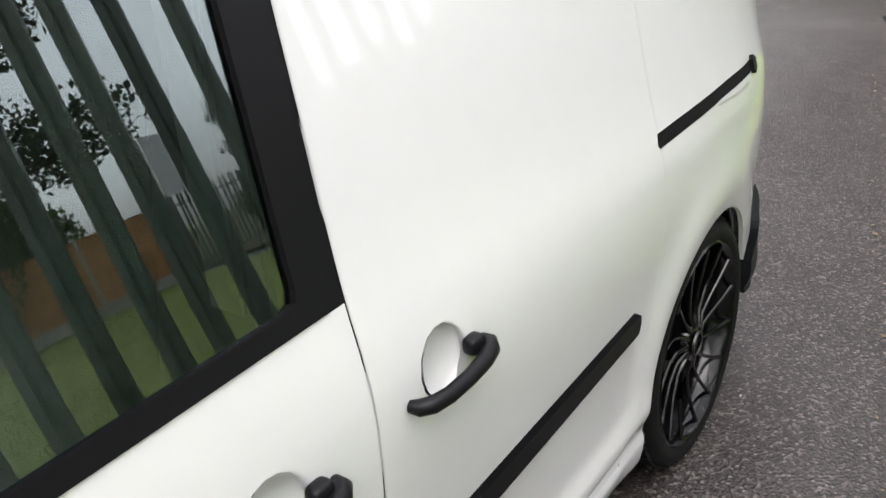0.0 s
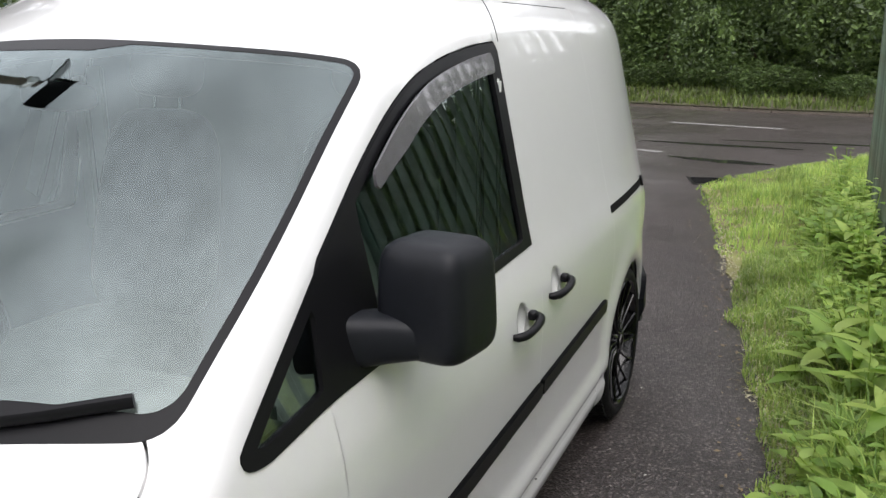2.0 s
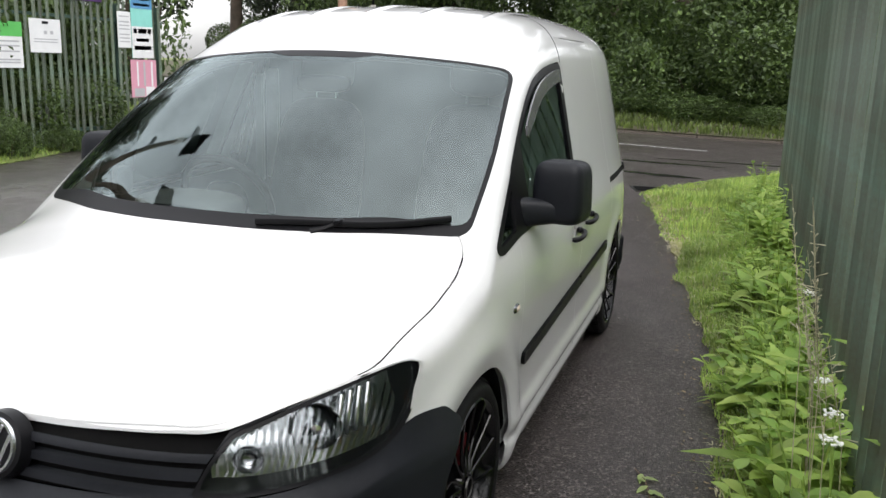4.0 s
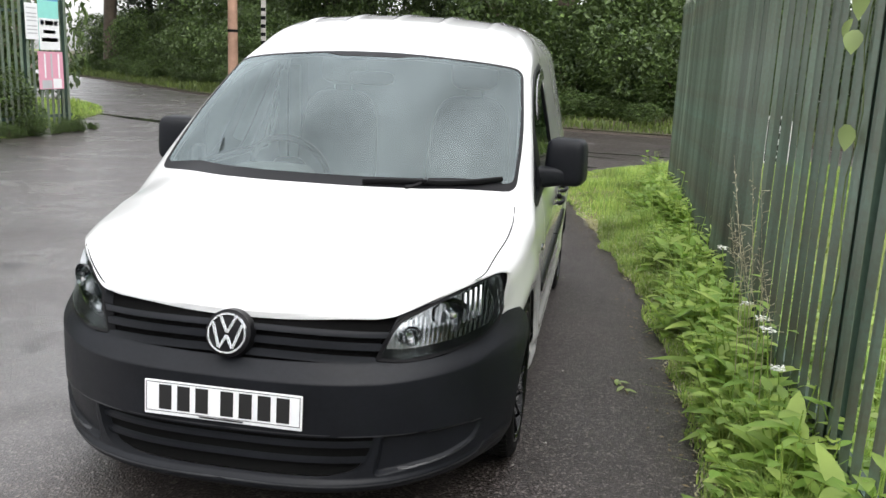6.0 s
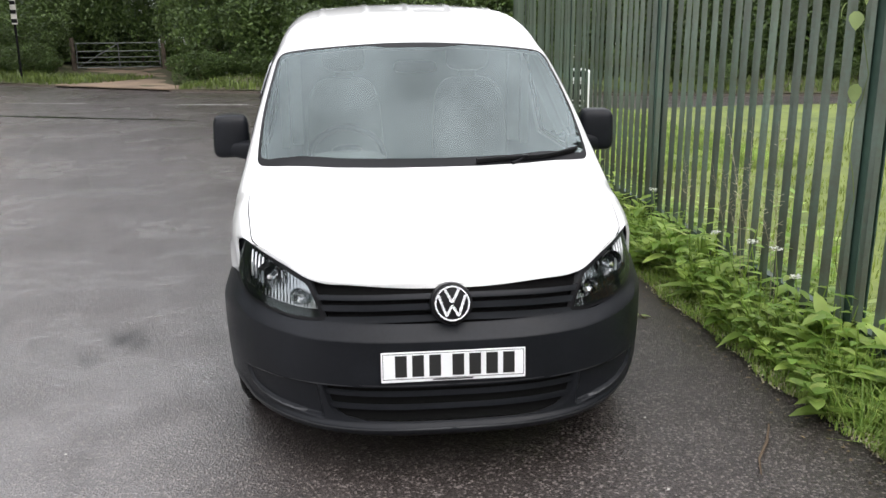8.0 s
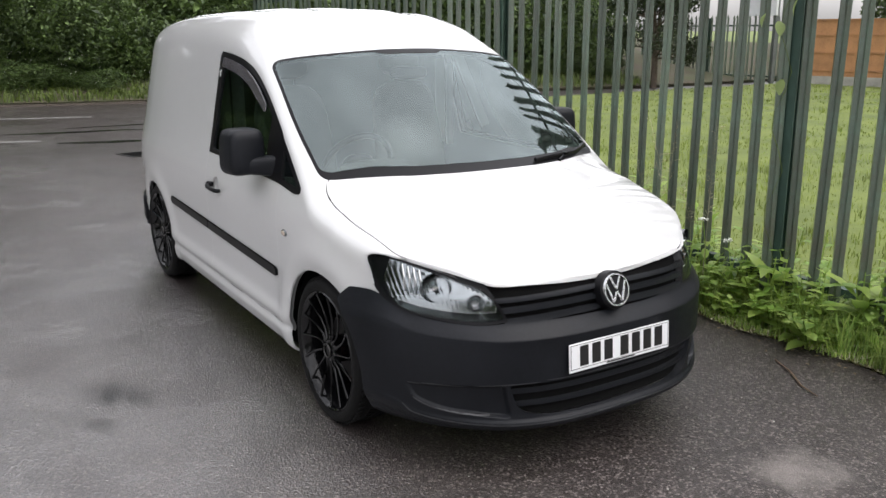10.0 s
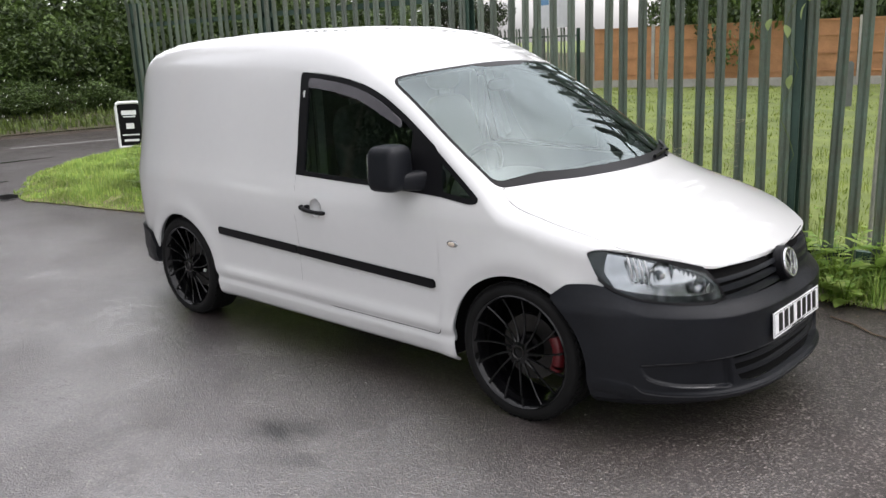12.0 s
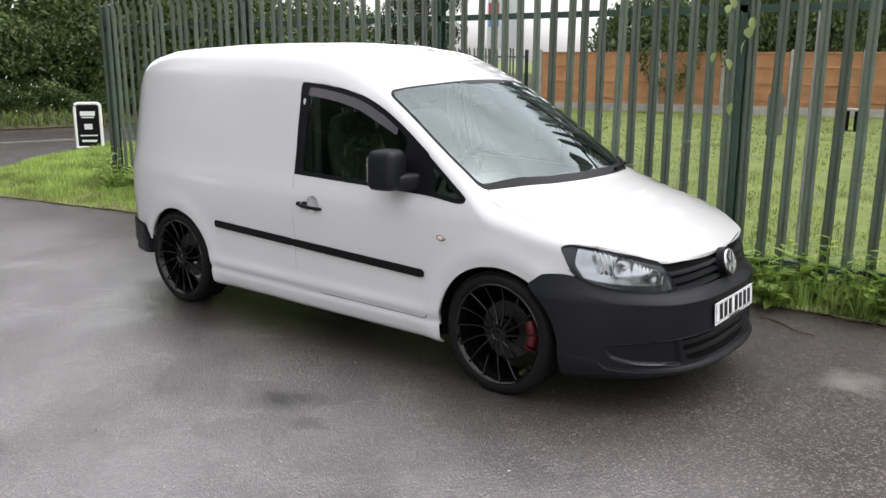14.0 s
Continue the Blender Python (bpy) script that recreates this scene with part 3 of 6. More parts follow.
TOP = [(-3.50, 1.40), (-3.46, 1.56), (-3.38, 1.655), (-3.25, 1.705), (-3.0, 1.738), (-2.5, 1.762), (-1.9, 1.768), (-1.45, 1.755), (-1.15, 1.715), (-0.92, 1.638), (-0.70, 1.535), (-0.30, 1.305), (0.12, 1.040), (0.35, 0.957), (0.55, 0.868), (0.70, 0.790), (0.82, 0.715)]
CROWN = [(-3.5, 0.06), (-2.0, 0.055), (-1.3, 0.065), (-0.836, 0.118), (-0.5, 0.135), (-0.11, 0.15), (0.12, 0.10), (0.35, 0.085), (0.6, 0.07), (0.82, 0.05)]
SIDE = [(0.19, 0.80), (0.215, 0.834), (0.25, 0.845), (0.292, 0.850), (0.316, 0.843), (0.340, 0.853), (0.372, 0.860), (0.43, 0.858), (0.62, 0.866), (0.78, 0.873), (0.87, 0.868), (0.94, 0.854), (1.0, 0.837), (1.25, 0.780), (1.5, 0.723), (1.65, 0.685), (1.8, 0.64)]
PLAN = [(-3.50, 0.66), (-3.44, 0.76), (-3.34, 0.855), (-3.2, 0.925), (-3.05, 0.962), (-2.85, 0.985), (-2.5, 0.998), (-1.5, 1.0), (-0.5, 1.0), (-0.2, 0.992), (0.0, 0.985), (0.2, 0.965), (0.36, 0.925), (0.5, 0.872), (0.65, 0.79), (0.82, 0.66)]
ROUND = [(-3.5, 0.15), (-1.4, 0.15), (-1.05, 0.13), (-0.8, 0.06), (-0.1, 0.05), (0.15, 0.07), (0.4, 0.06), (0.82, 0.05)]


def side_y(x, z):
    flare = 0.016 * np.exp(-(((np.hypot(x, z - TYRE_R) - 0.41) / 0.07) ** 2)) + 0.012 * np.exp(-(((np.hypot(x - AXLE_R, z - TYRE_R) - 0.40) / 0.07) ** 2))
    between = np.clip((x - AXLE_R - 0.42) / 0.10, 0, 1) * np.clip((-0.40 - x) / 0.10, 0, 1)
    flare = flare + between * curve_through([(0.19, 0.0), (0.25, 0.007), (0.290, 0.012), (0.310, 0.009), (0.325, 0.010), (0.350, 0.013), (0.365, 0.011), (0.415, 0.0), (0.60, 0.0)], np.clip(z, 0.19, 0.60))
    return curve_through(SIDE, z) * curve_through(PLAN, x) + np.where(z < 0.8, flare, flare * np.exp(-(((z - 0.8) / 0.05) ** 2)))


def top_z(x, y):
    return curve_through(TOP, x) - curve_through(CROWN, x) * (np.abs(y) / 0.7) ** 2.2


SECTION = 2 * (72 + 10 + 61) - 1


def body_skin():
    xs = np.unique(np.r_[np.linspace(-3.5, -3.2, 16), np.linspace(-3.2, 0.82, 232)])
    cols = []
    for x in xs:
        zc, yc = curve_through(TOP, x) - 0.06, 0.7
        for _ in range(30):
            yc = 0.5 * yc + 0.5 * float(side_y(x, zc))
            zc = 0.5 * zc + 0.5 * float(top_z(x, yc))
        r = float(curve_through(ROUND, x))
        za, yb = zc - r, yc - r
        z = 0.19 + (za - 0.19) * np.linspace(0, 1, 72) ** 1.12
        side = np.stack([np.full(72, x), side_y(np.full(72, x), z), z], 1)
        a, c, b = side[-1], np.array([x, yc, zc]), np.array([x, yb, float(top_z(x, yb))])
        t = np.linspace(0, 1, 12)[1:-1, None]
        bend = (1 - t) ** 2 * a + 2 * t * (1 - t) * c + t * t * b
        y = yb * np.linspace(1, 0, 61)
        over = np.stack([np.full(61, x), y, top_z(np.full(61, x), y)], 1)
        half = np.vstack([side, bend, over])
        cols.append(np.vstack([half, (half * [1, -1, 1])[-2::-1]]))
    return Skin.grid(np.array(cols), True)


NOSE_ROWS, NOSE_COLS = 150, 301


def front_skin():
    """The nose below the bonnet edge: plan outlines stacked over the height."""
    zs = np.linspace(0.165, 0.86, NOSE_ROWS)
    profile = [(0.165, 0.845), (0.185, 0.895), (0.212, 0.918), (0.222, 0.916), (0.236, 0.902), (0.30, 0.895), (0.39, 0.893), (0.50, 0.893), (0.543, 0.893), (0.550, 0.886), (0.600, 0.839), (0.625, 0.833), (0.68, 0.823), (0.73, 0.790), (0.86, 0.70)]
    w = curve_through([(0.165, 0.80), (0.20, 0.845), (0.30, 0.878), (0.45, 0.888), (0.56, 0.886), (0.62, 0.868), (0.70, 0.842), (0.80, 0.814), (0.86, 0.78)], zs)
    th = np.linspace(-math.pi / 2, math.pi / 2, NOSE_COLS)
    rows = []
    for z, b in zip(zs, w):
        y = -b * np.sign(np.sin(th)) * np.abs(np.sin(th)) ** 0.70
        ay = np.abs(y)
        # the lower lip and the ledge under the lamps sweep upwards at the corners
        lip = curve_through([(0, 0), (0.47, 0.0), (0.68, 0.010), (0.75, 0.024), (0.79, 0.055), (0.9, 0.08)], ay)
        ledge = curve_through([(0, 0), (0.47, 0.0), (0.61, 0.008), (0.74, 0.022), (0.80, 0.050), (0.9, 0.07)], ay)
        up = lip * np.clip((0.45 - z) / 0.12, 0, 1) + ledge * np.clip((z - 0.45) / 0.08, 0, 1) * np.clip((0.72 - z) / 0.08, 0, 1)
        a = curve_through(profile, z - up)
        rows.append(np.stack([0.20 + (a - 0.20) * np.cos(th) ** 1.20, y, np.full_like(y, z)], 1))
    return Skin.grid(np.array(rows))


def arch(p):
    """Positive outside the wheel openings."""
    lo = np.where(p[:, 2] < TYRE_R, 0, 1)
    f = np.hypot(p[:, 0] / 0.362, (p[:, 2] - TYRE_R) * lo / 0.352) - 1
    r = np.hypot((p[:, 0] - AXLE_R - 0.02) / 0.365, (p[:, 2] - TYRE_R) * lo / 0.352) - 1
    return np.where(np.abs(p[:, 1]) > 0.5, np.minimum(f, r) * 0.35, 1.0)


def on_side(outline, side=0):
    """A field over one flank (side 1: left, -1: right, 0: both) from an outline in x and z."""
    def field(p):
        g = inside(outline, p[:, 0], p[:, 2])
        off = np.abs(p[:, 1]) < 0.45 if side == 0 else p[:, 1] * side < 0.45
        return np.where(off, -1.0, g)
    return field


def on_top(outline):
    def field(p):
        return np.where(p[:, 2] < 0.68, -1.0, inside(outline, p[:, 0], p[:, 1]))
    return field


van = thing("panel_van", "white compact panel van with black bumpers on wet tarmac", "van")

# outlines in x and z
DAYLIGHT = rounded([(-1.462, 1.005, 0.02), (-1.505, 1.528, 0.02), (-1.346, 1.521, 0.1), (-1.152, 1.497, 0.1), (-0.988, 1.462, 0.1), (-0.843, 1.406, 0.1), (-0.679, 1.316, 0.1), (-0.526, 1.219, 0.1), (-0.356, 1.097, 0.1), (-0.200, 0.985, 0.02), (-0.208, 0.962, 0.02), (-0.25, 0.956, 0.03), (-0.43, 0.978, 0.05)], 0.03, 8)
FRONT_DOOR = rounded([(-0.425, 0.316, 0.05), (-0.425, 0.985, 0.02), (-0.47, 1.185, 0.02), (-0.679, 1.322, 0.1), (-0.843, 1.412, 0.1), (-0.988, 1.468, 0.1), (-1.152, 1.503, 0.1), (-1.346, 1.527, 0.1), (-1.512, 1.534, 0.02), (-1.475, 1.0, 0.05), (-1.455, 0.60, 0.1), (-1.47, 0.316, 0.05)], 0.03, 8)
SLIDING_DOOR = rounded([(-1.460, 0.30, 0.05), (-1.445, 0.60, 0.1), (-1.465, 1.0, 0.05), (-1.50, 1.64, 0.03), (-2.36, 1.64, 0.06), (-2.335, 1.0, 0.1), (-2.335, 0.78, 0.12), (-2.26, 0.45, 0.2), (-2.22, 0.30, 0.05)], 0.04, 8)
def both_sides(half):
    """A closed outline from one half of it, mirrored across the middle line."""
    return half + [(q[0], -q[1], *q[2:]) for q in half[::-1] if q[1] > 0]


SCREEN = rounded(both_sides([(-0.725, 0.0), (-0.745, 0.35, 0.2), (-0.857, 0.695, 0.06), (-0.42, 0.757, 0.3), (-0.148, 0.764, 0.05), (-0.070, 0.634, 0.08), (-0.015, 0.542, 0.08), (0.052, 0.415, 0.15), (0.105, 0.21, 0.15), (0.116, 0.0)]), 0.2, 8)
BONNET = rounded(both_sides([(0.10, 0.0), (0.09, 0.21, 0.15), (0.038, 0.410, 0.15), (-0.029, 0.537, 0.08), (-0.084, 0.629, 0.08), (-0.142, 0.733, 0.02), (-0.105, 0.766, 0.04), (0.02, 0.780, 0.1), (0.16, 0.777, 0.12), (0.46, 0.735, 0.05), (0.62, 0.605, 0.1), (0.735, 0.48, 0.06), (0.79, 0.2, 0.2), (0.80, 0.0)]), 0.2, 8)


def nose_cut(p):
    """Positive where the front of the wings and bonnet is kept."""
    x, y, z = p[:, 0], np.abs(p[:, 1]), p[:, 2]
    xh = curve_through([(0, 0.80), (0.2, 0.79), (0.48, 0.735), (0.62, 0.605), (0.735, 0.46), (0.80, 0.35), (0.9, 0.2)], y)
    flank = np.array([(0.20, 0.0), (0.20, 0.62), (0.27, 0.668), (0.36, 0.676), (0.408, 0.672), (0.366, 0.735), (0.330, 0.815), (0.5, 0.86), (1.5, 0.86), (1.5, 0.0)])
    return np.where((z < 0.812) & (y > 0.72), -inside(flank, x, z), xh - x)


HANDLES = [(1, -1.305, 0.0), (1, -1.605, 0.022), (-1, -1.295, 0.0)]      # side, x, height above the front one
HANDLE_Z, BOWL_R = 0.838, 0.050


def pressed(sk):
    """Press the long ribs into the roof."""
    x, y, z = sk.p.T
    d = np.zeros(len(x))
    for ry in (-0.48, -0.24, 0.0, 0.24, 0.48):
        d += np.where(z > 1.6, 0.0070 * np.exp(-(((y - ry) / 0.016) ** 2)) * np.clip((-1.02 - x) / 0.12, 0, 1) * np.clip((x + 3.2) / 0.1, 0, 1), 0)
    p = sk.p + sk.n * d[:, None]
    return p


def bowls(p):
    """Positive outside the round finger bowls behind the door handles."""
    g = np.full(len(p), 1.0)
    for s, hx, up in HANDLES:
        g = np.minimum(g, np.where(p[:, 1] * s > 0.6, np.hypot(p[:, 0] - hx, p[:, 2] - HANDLE_Z - 0.006 - up) - BOWL_R, 1.0))
    return g


shell = body_skin()
rows = len(shell.p) // SECTION
shell = Skin.grid(pressed(shell).reshape(rows, SECTION, 3))
whole = shell
shell = shell.kept(arch(shell.p))
shell = shell.kept(nose_cut(shell.p))
screen, shell = shell.split(on_top(SCREEN))
bonnet, shell = shell.split(on_top(BONNET), 0.005)
lights = {}
for side, where in ((1, "left"), (-1, "right")):
    lights[side], shell = shell.split(on_side(DAYLIGHT, side))
door = {}
for side in (1, -1):
    door[side], shell = shell.split(on_side(FRONT_DOOR, side), 0.0045)
slider, shell = shell.split(on_side(SLIDING_DOOR, 1), 0.0042)

REAR_BUMPER = rounded([(-3.60, 0.28), (-2.97, 0.30), (-3.00, 0.38), (-3.07, 0.50, 0.03), (-3.60, 0.52)], 0.01, 3)
under_tail = shell.p
shell = shell.kept(np.maximum(under_tail[:, 0] + 2.98, under_tail[:, 2] - 0.285))
TAIL = rounded([(-3.60, 0.72), (-3.30, 0.74), (-3.315, 0.98), (-3.37, 1.20), (-3.60, 1.22)], 0.03, 3)
rear_low, shell = shell.split(on_side(REAR_BUMPER))
tail, shell = shell.split(on_side(TAIL), 0.003)
for s in (1, -1):
    rear_low.kept(rear_low.p[:, 1] * s).moved(0.022).object("rear_bumper_corner", BLACK_PLASTIC, van, "unpainted dark grey plastic bumper corner", 0.05)
    tail.kept(tail.p[:, 1] * s).object("tail_lamp", TAIL_RED, van, "red tail lamp", 0.03)
# near-black strips behind the door gaps give the shut lines their shade
for s in (1, -1):
    rims = [(front, "door_seal") for front in (on_side(FRONT_DOOR, s),)] + ([(on_side(SLIDING_DOOR, 1), "door_seal")] if s == 1 else [])
    for field, name in rims:
        whole.kept(0.0075 - np.abs(field(whole.p))).moved(-0.0025).object(name, DARK, van, "dark strip in place of shade in the door gap", 0)
body = shell.object("body", WHITE, van, "glossy white painted steel body")
bonnet.object("bonnet", WHITE, van, "plain white bonnet", 0.03)
slider_ob = slider.kept(bowls(slider.p)).object("sliding_door", WHITE, van, "white sliding side door")
front_doors = {}
for s in (1, -1):
    over = door[s].p[:, 2] - (1.003 - (door[s].p[:, 0] + 1.462) * 0.024)
    leaf = door[s].kept(-over)
    front_doors[s] = leaf.kept(bowls(leaf.p)).object("front_door", WHITE, van, "white front door")
    door[s].kept(over).object("door_frame", TRIM_BLACK, front_doors[s], "black upper door frame")

# the bonnet's side gaps get the same dark backing instead of real shade
gap_at = on_top(BONNET)(whole.p)
for s in (1, -1):
    whole.kept(np.where((whole.p[:, 1] * s > 0.45) & (whole.p[:, 0] > -0.10) & (whole.p[:, 0] < 0.5), 0.006 - np.abs(gap_at), -1.0)).moved(-0.004).object("bonnet_seal", DARK, van, "dark strip in place of shade in the gap beside the bonnet", 0)

# the seam between cab roof and side panel, from the near door's corner up to the roof
ribs = whole.p.reshape(rows, SECTION, 3)
cut = ribs[int(np.argmin(np.abs(ribs[:, 0, 0] + 1.53)))]
seam = [tuple(q) for q in cut if q[2] > 1.53 and q[1] > 0.50]
part("roof_seam", tube(seam, 0.0016, 6), DARK, body, "thin dark roof seam")

# windscreen: clear pane with a black printed border
g = inside(SCREEN, screen.p[:, 0], screen.p[:, 1])
sx, sy = screen.p[:, 0], np.abs(screen.p[:, 1])
edge_w = 0.014 + 0.044 * np.clip((sx + 0.20) / 0.12, 0, 1) + 0.028 * np.clip((0.22 - sy) / 0.08, 0, 1) * np.clip((-0.5 - sx) / 0.1, 0, 1)
pane, border = screen.kept(g - edge_w), screen.kept(edge_w - g)
ws = pane.object("windscreen", WS_GLASS, van, "laminated windscreen reflecting the grey sky", 0)
border.moved(0.001).object("windscreen_border", TRIM_BLACK, ws, "black printed edge of the glass", 0.02)

# side windows: black rubber frame, pane, quarter light
for side in (1, -1):
    sk = lights[side]
    g = inside(DAYLIGHT, sk.p[:, 0], sk.p[:, 2])
    x, z = sk.p[:, 0], sk.p[:, 2]
    behind, before = -0.634 - x, x + 0.414 + (z - 0.986) * 0.21          # the mirror's black sail stands between the two panes
    clear = np.minimum(np.minimum(g - 0.023, x + 1.41 + (z - 1.0) * 0.055), np.maximum(behind, before))
    sk.kept(-clear).moved(0.003).object("window_frame", TRIM_BLACK, front_doors[side], "black rubber and plastic window surround", 0.016)
    main, quarter = sk.kept(np.minimum(clear, behind)), sk.kept(np.minimum(clear, before))
    main.moved(-0.006).object("door_glass", SIDE_GLASS, front_doors[side], "green-tinted door window", 0)
    quarter.moved(-0.006).object("quarter_light", SIDE_GLASS, front_doors[side], "small fixed triangular window", 0)


# ---- nose: dark plastic bumper, grille, lamps, plate ----
LAMP = rounded([(0.452, 0.602, 0.01), (0.474, 0.66, 0.03), (0.508, 0.724, 0.02), (0.635, 0.780, 0.1), (0.744, 0.818, 0.05), (0.787, 0.828, 0.02), (0.808, 0.78, 0.04), (0.806, 0.73, 0.03), (0.797, 0.665, 0.03), (0.752, 0.626, 0.05), (0.64, 0.603, 0.1), (0.53, 0.594, 0.08)], 0.03, 5)
GRILLE = rounded([(-0.452, 0.600), (0.0, 0.592, 0.3), (0.452, 0.600), (0.515, 0.757), (0.0, 0.76), (-0.515, 0.757)], 0.012, 4)
INTAKE = rounded([(-0.474, 0.371, 0.01), (0.474, 0.371, 0.01), (0.455, 0.300, 0.03), (0.422, 0.252, 0.04), (0.35, 0.239, 0.06), (-0.35, 0.239, 0.06), (-0.422, 0.252, 0.04), (-0.455, 0.300, 0.03)], 0.03, 6)
POCKET = rounded([(0.492, 0.372, 0.008), (0.60, 0.371, 0.1), (0.70, 0.369, 0.05), (0.768, 0.362, 0.01), (0.762, 0.335, 0.03), (0.745, 0.300, 0.05), (0.678, 0.268, 0.06), (0.55, 0.250, 0.05), (0.470, 0.240, 0.02)], 0.03, 6)

nose = front_skin()
y, z = np.abs(nose.p[:, 1]), nose.p[:, 2]
dent = np.clip(inside(POCKET, y, z) / 0.007, 0, 1)
dent = dent * dent * (3 - 2 * dent) * (0.006 + 0.014 * np.clip((0.80 - y) / 0.30, 0, 1))
nose = Skin.grid((nose.p - nose.n * dent[:, None]).reshape(NOSE_ROWS, NOSE_COLS, 3))
nose = nose.kept(arch(nose.p))
edge = curve_through([(0, 0.725), (0.2, 0.727), (0.40, 0.735), (0.50, 0.742), (0.62, 0.786), (0.744, 0.828), (0.80, 0.836), (1, 0.836)], np.abs(nose.p[:, 1]))
nose = nose.kept(edge - nose.p[:, 2])


def in_face(outline, fold=False):
    return lambda p: np.where(p[:, 0] < 0.1, -1.0, inside(outline, np.abs(p[:, 1]) if fold else p[:, 1], p[:, 2]))


# paler, glossier plastic: sky highlights along the bumper creases, drawn as thin strips
CREASE_HIGHLIGHT = mat("highlight_plastic", (0.022, 0.023, 0.026), 0.30, vary=0.2, scale=9, spec=0.6)
ny, nz = np.abs(nose.p[:, 1]), nose.p[:, 2]
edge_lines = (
    (curve_through([(0, 0.380), (0.37, 0.377), (0.57, 0.373), (0.70, 0.371), (0.768, 0.363)], ny), 0.0, 0.766, 0.0022, "paler highlight line on the crease over the lower intake"),
    (curve_through([(0, 0.219), (0.47, 0.217), (0.57, 0.220), (0.68, 0.228), (0.75, 0.243), (0.778, 0.279)], ny), 0.0, 0.776, 0.0026, "paler highlight line on the rounded lower lip of the bumper"),
    (curve_through([(0.52, 0.252), (0.60, 0.257), (0.678, 0.269), (0.745, 0.301), (0.762, 0.335)], ny), 0.53, 0.757, 0.0026, "paler highlight line on the crease of the corner pocket"),
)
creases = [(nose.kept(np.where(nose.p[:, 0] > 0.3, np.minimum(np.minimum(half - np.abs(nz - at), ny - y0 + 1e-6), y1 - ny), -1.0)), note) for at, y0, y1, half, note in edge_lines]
lamp, nose = nose.split(in_face(LAMP, True), 0.003)
grille, nose = nose.split(in_face(GRILLE), 0.001)
intake, nose = nose.split(in_face(INTAKE), 0.001)
flank_top = nose.p[:, 2] - np.where(nose.p[:, 0] < 0.47, curve_through([(0.15, 0.60), (0.20, 0.62), (0.27, 0.668), (0.36, 0.676), (0.452, 0.664), (0.48, 0.70)], nose.p[:, 0]), 2.0)
nose = nose.kept(0.008 - flank_top)
bumper = nose.object("front_bumper", BLACK_PLASTIC, van, "unpainted dark grey plastic bumper", 0.035)
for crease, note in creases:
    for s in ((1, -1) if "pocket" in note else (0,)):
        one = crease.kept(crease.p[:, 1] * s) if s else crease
        one.moved(0.0022).object("bumper_crease", CREASE_HIGHLIGHT, bumper, note, 0.003)

for sk, levels, half, name in ((grille, (0.691, 0.652, 0.612), 0.0095, "grille"), (intake, (0.338, 0.288), 0.007, "lower_grille")):
    ob = sk.moved(-0.034).object(name, DARK, van, "black radiator grille with horizontal bars" if name == "grille" else "dark lower air intake", 0)
    for lv in levels:
        bend = lv - (0.010 * (sk.p[:, 1] / 0.45) ** 2 if name == "grille" else 0)
        bar = sk.kept(half - np.abs(sk.p[:, 2] - bend))
        if len(bar.f):
            bar.moved(-0.003 if name == "grille" else -0.014).object("slat", BLACK_PLASTIC, ob, "", 0.03)

for s in (1, -1):
    one = lamp.kept(lamp.p[:, 1] * s)
    g = inside(LAMP, np.abs(one.p[:, 1]), one.p[:, 2])
    head = one.kept(g - 0.010).object("headlamp", LENS, van, "clear headlamp lens over chrome reflectors", 0)
    one.kept(0.011 - g).object("lamp_surround", TRIM_BLACK, head, "black edge of the lamp", 0.03)
    inner = one.kept(g - 0.004)
    gi = inside(LAMP, np.abs(inner.p[:, 1]), inner.p[:, 2])
    yy = np.abs(inner.p[:, 1])
    depth = 0.018 + 0.035 * np.clip(gi / 0.05, 0, 1)
    tray = Skin(inner.p - inner.n * depth[:, None] * np.array([1, 0.55, 0.4]), inner.n, inner.f)
    low = curve_through([(0.452, 0.600), (0.53, 0.594), (0.64, 0.603), (0.752, 0.626), (0.79, 0.650), (0.806, 0.72)], yy)
    gaps = np.minimum(np.minimum(yy - 0.482, 0.780 - yy), np.minimum(inner.p[:, 2] - low - 0.034, inner.p[:, 0] - 0.405))
    tray.kept(-gaps).object("lamp_housing", TRIM_BLACK, head, "black lamp housing", 0)
    tray.kept(gaps).object("reflector", FLUTED, head, "ribbed chrome reflector", 0)

    def bowl(r, deep):
        return lathe([(r, 0), (r * 0.96, -deep * 0.25), (r * 0.75, -deep * 0.7), (r * 0.35, -deep), (0.0001, -deep)], 32)

    aim = Matrix.Rotation(radians(-90 + s * 24), 4, "Z") @ Matrix.Rotation(radians(-8), 4, "X")
    part("main_reflector", bowl(0.058, 0.045), REFLECTOR, head, "round chrome bowl", True, Matrix.Translation((0.590, s * 0.655, 0.718)) @ aim)
    part("bulb_cap", lathe([(0.0001, 0.012), (0.012, 0.008), (0.015, -0.03)], 20), CHROME, head, "", True, Matrix.Translation((0.590, s * 0.655, 0.718)) @ aim)
    part("side_reflector", bowl(0.034, 0.03), FLUTED, head, "small chrome bowl", True, Matrix.Translation((0.70, s * 0.548, 0.668)) @ aim)
    for k in range(4):
        a = 0.690 + 0.014 * k
        x_at = 0.60 - (a - 0.655) * 1.25
        part("reflector_rib", tube([(x_at, s * a, 0.685 + 0.005 * k), (x_at - 0.01, s * a, 0.735 + 0.006 * k), (x_at - 0.03, s * (a - 0.004), 0.778 + 0.006 * k)], 0.0045, 6), SILVER, head)

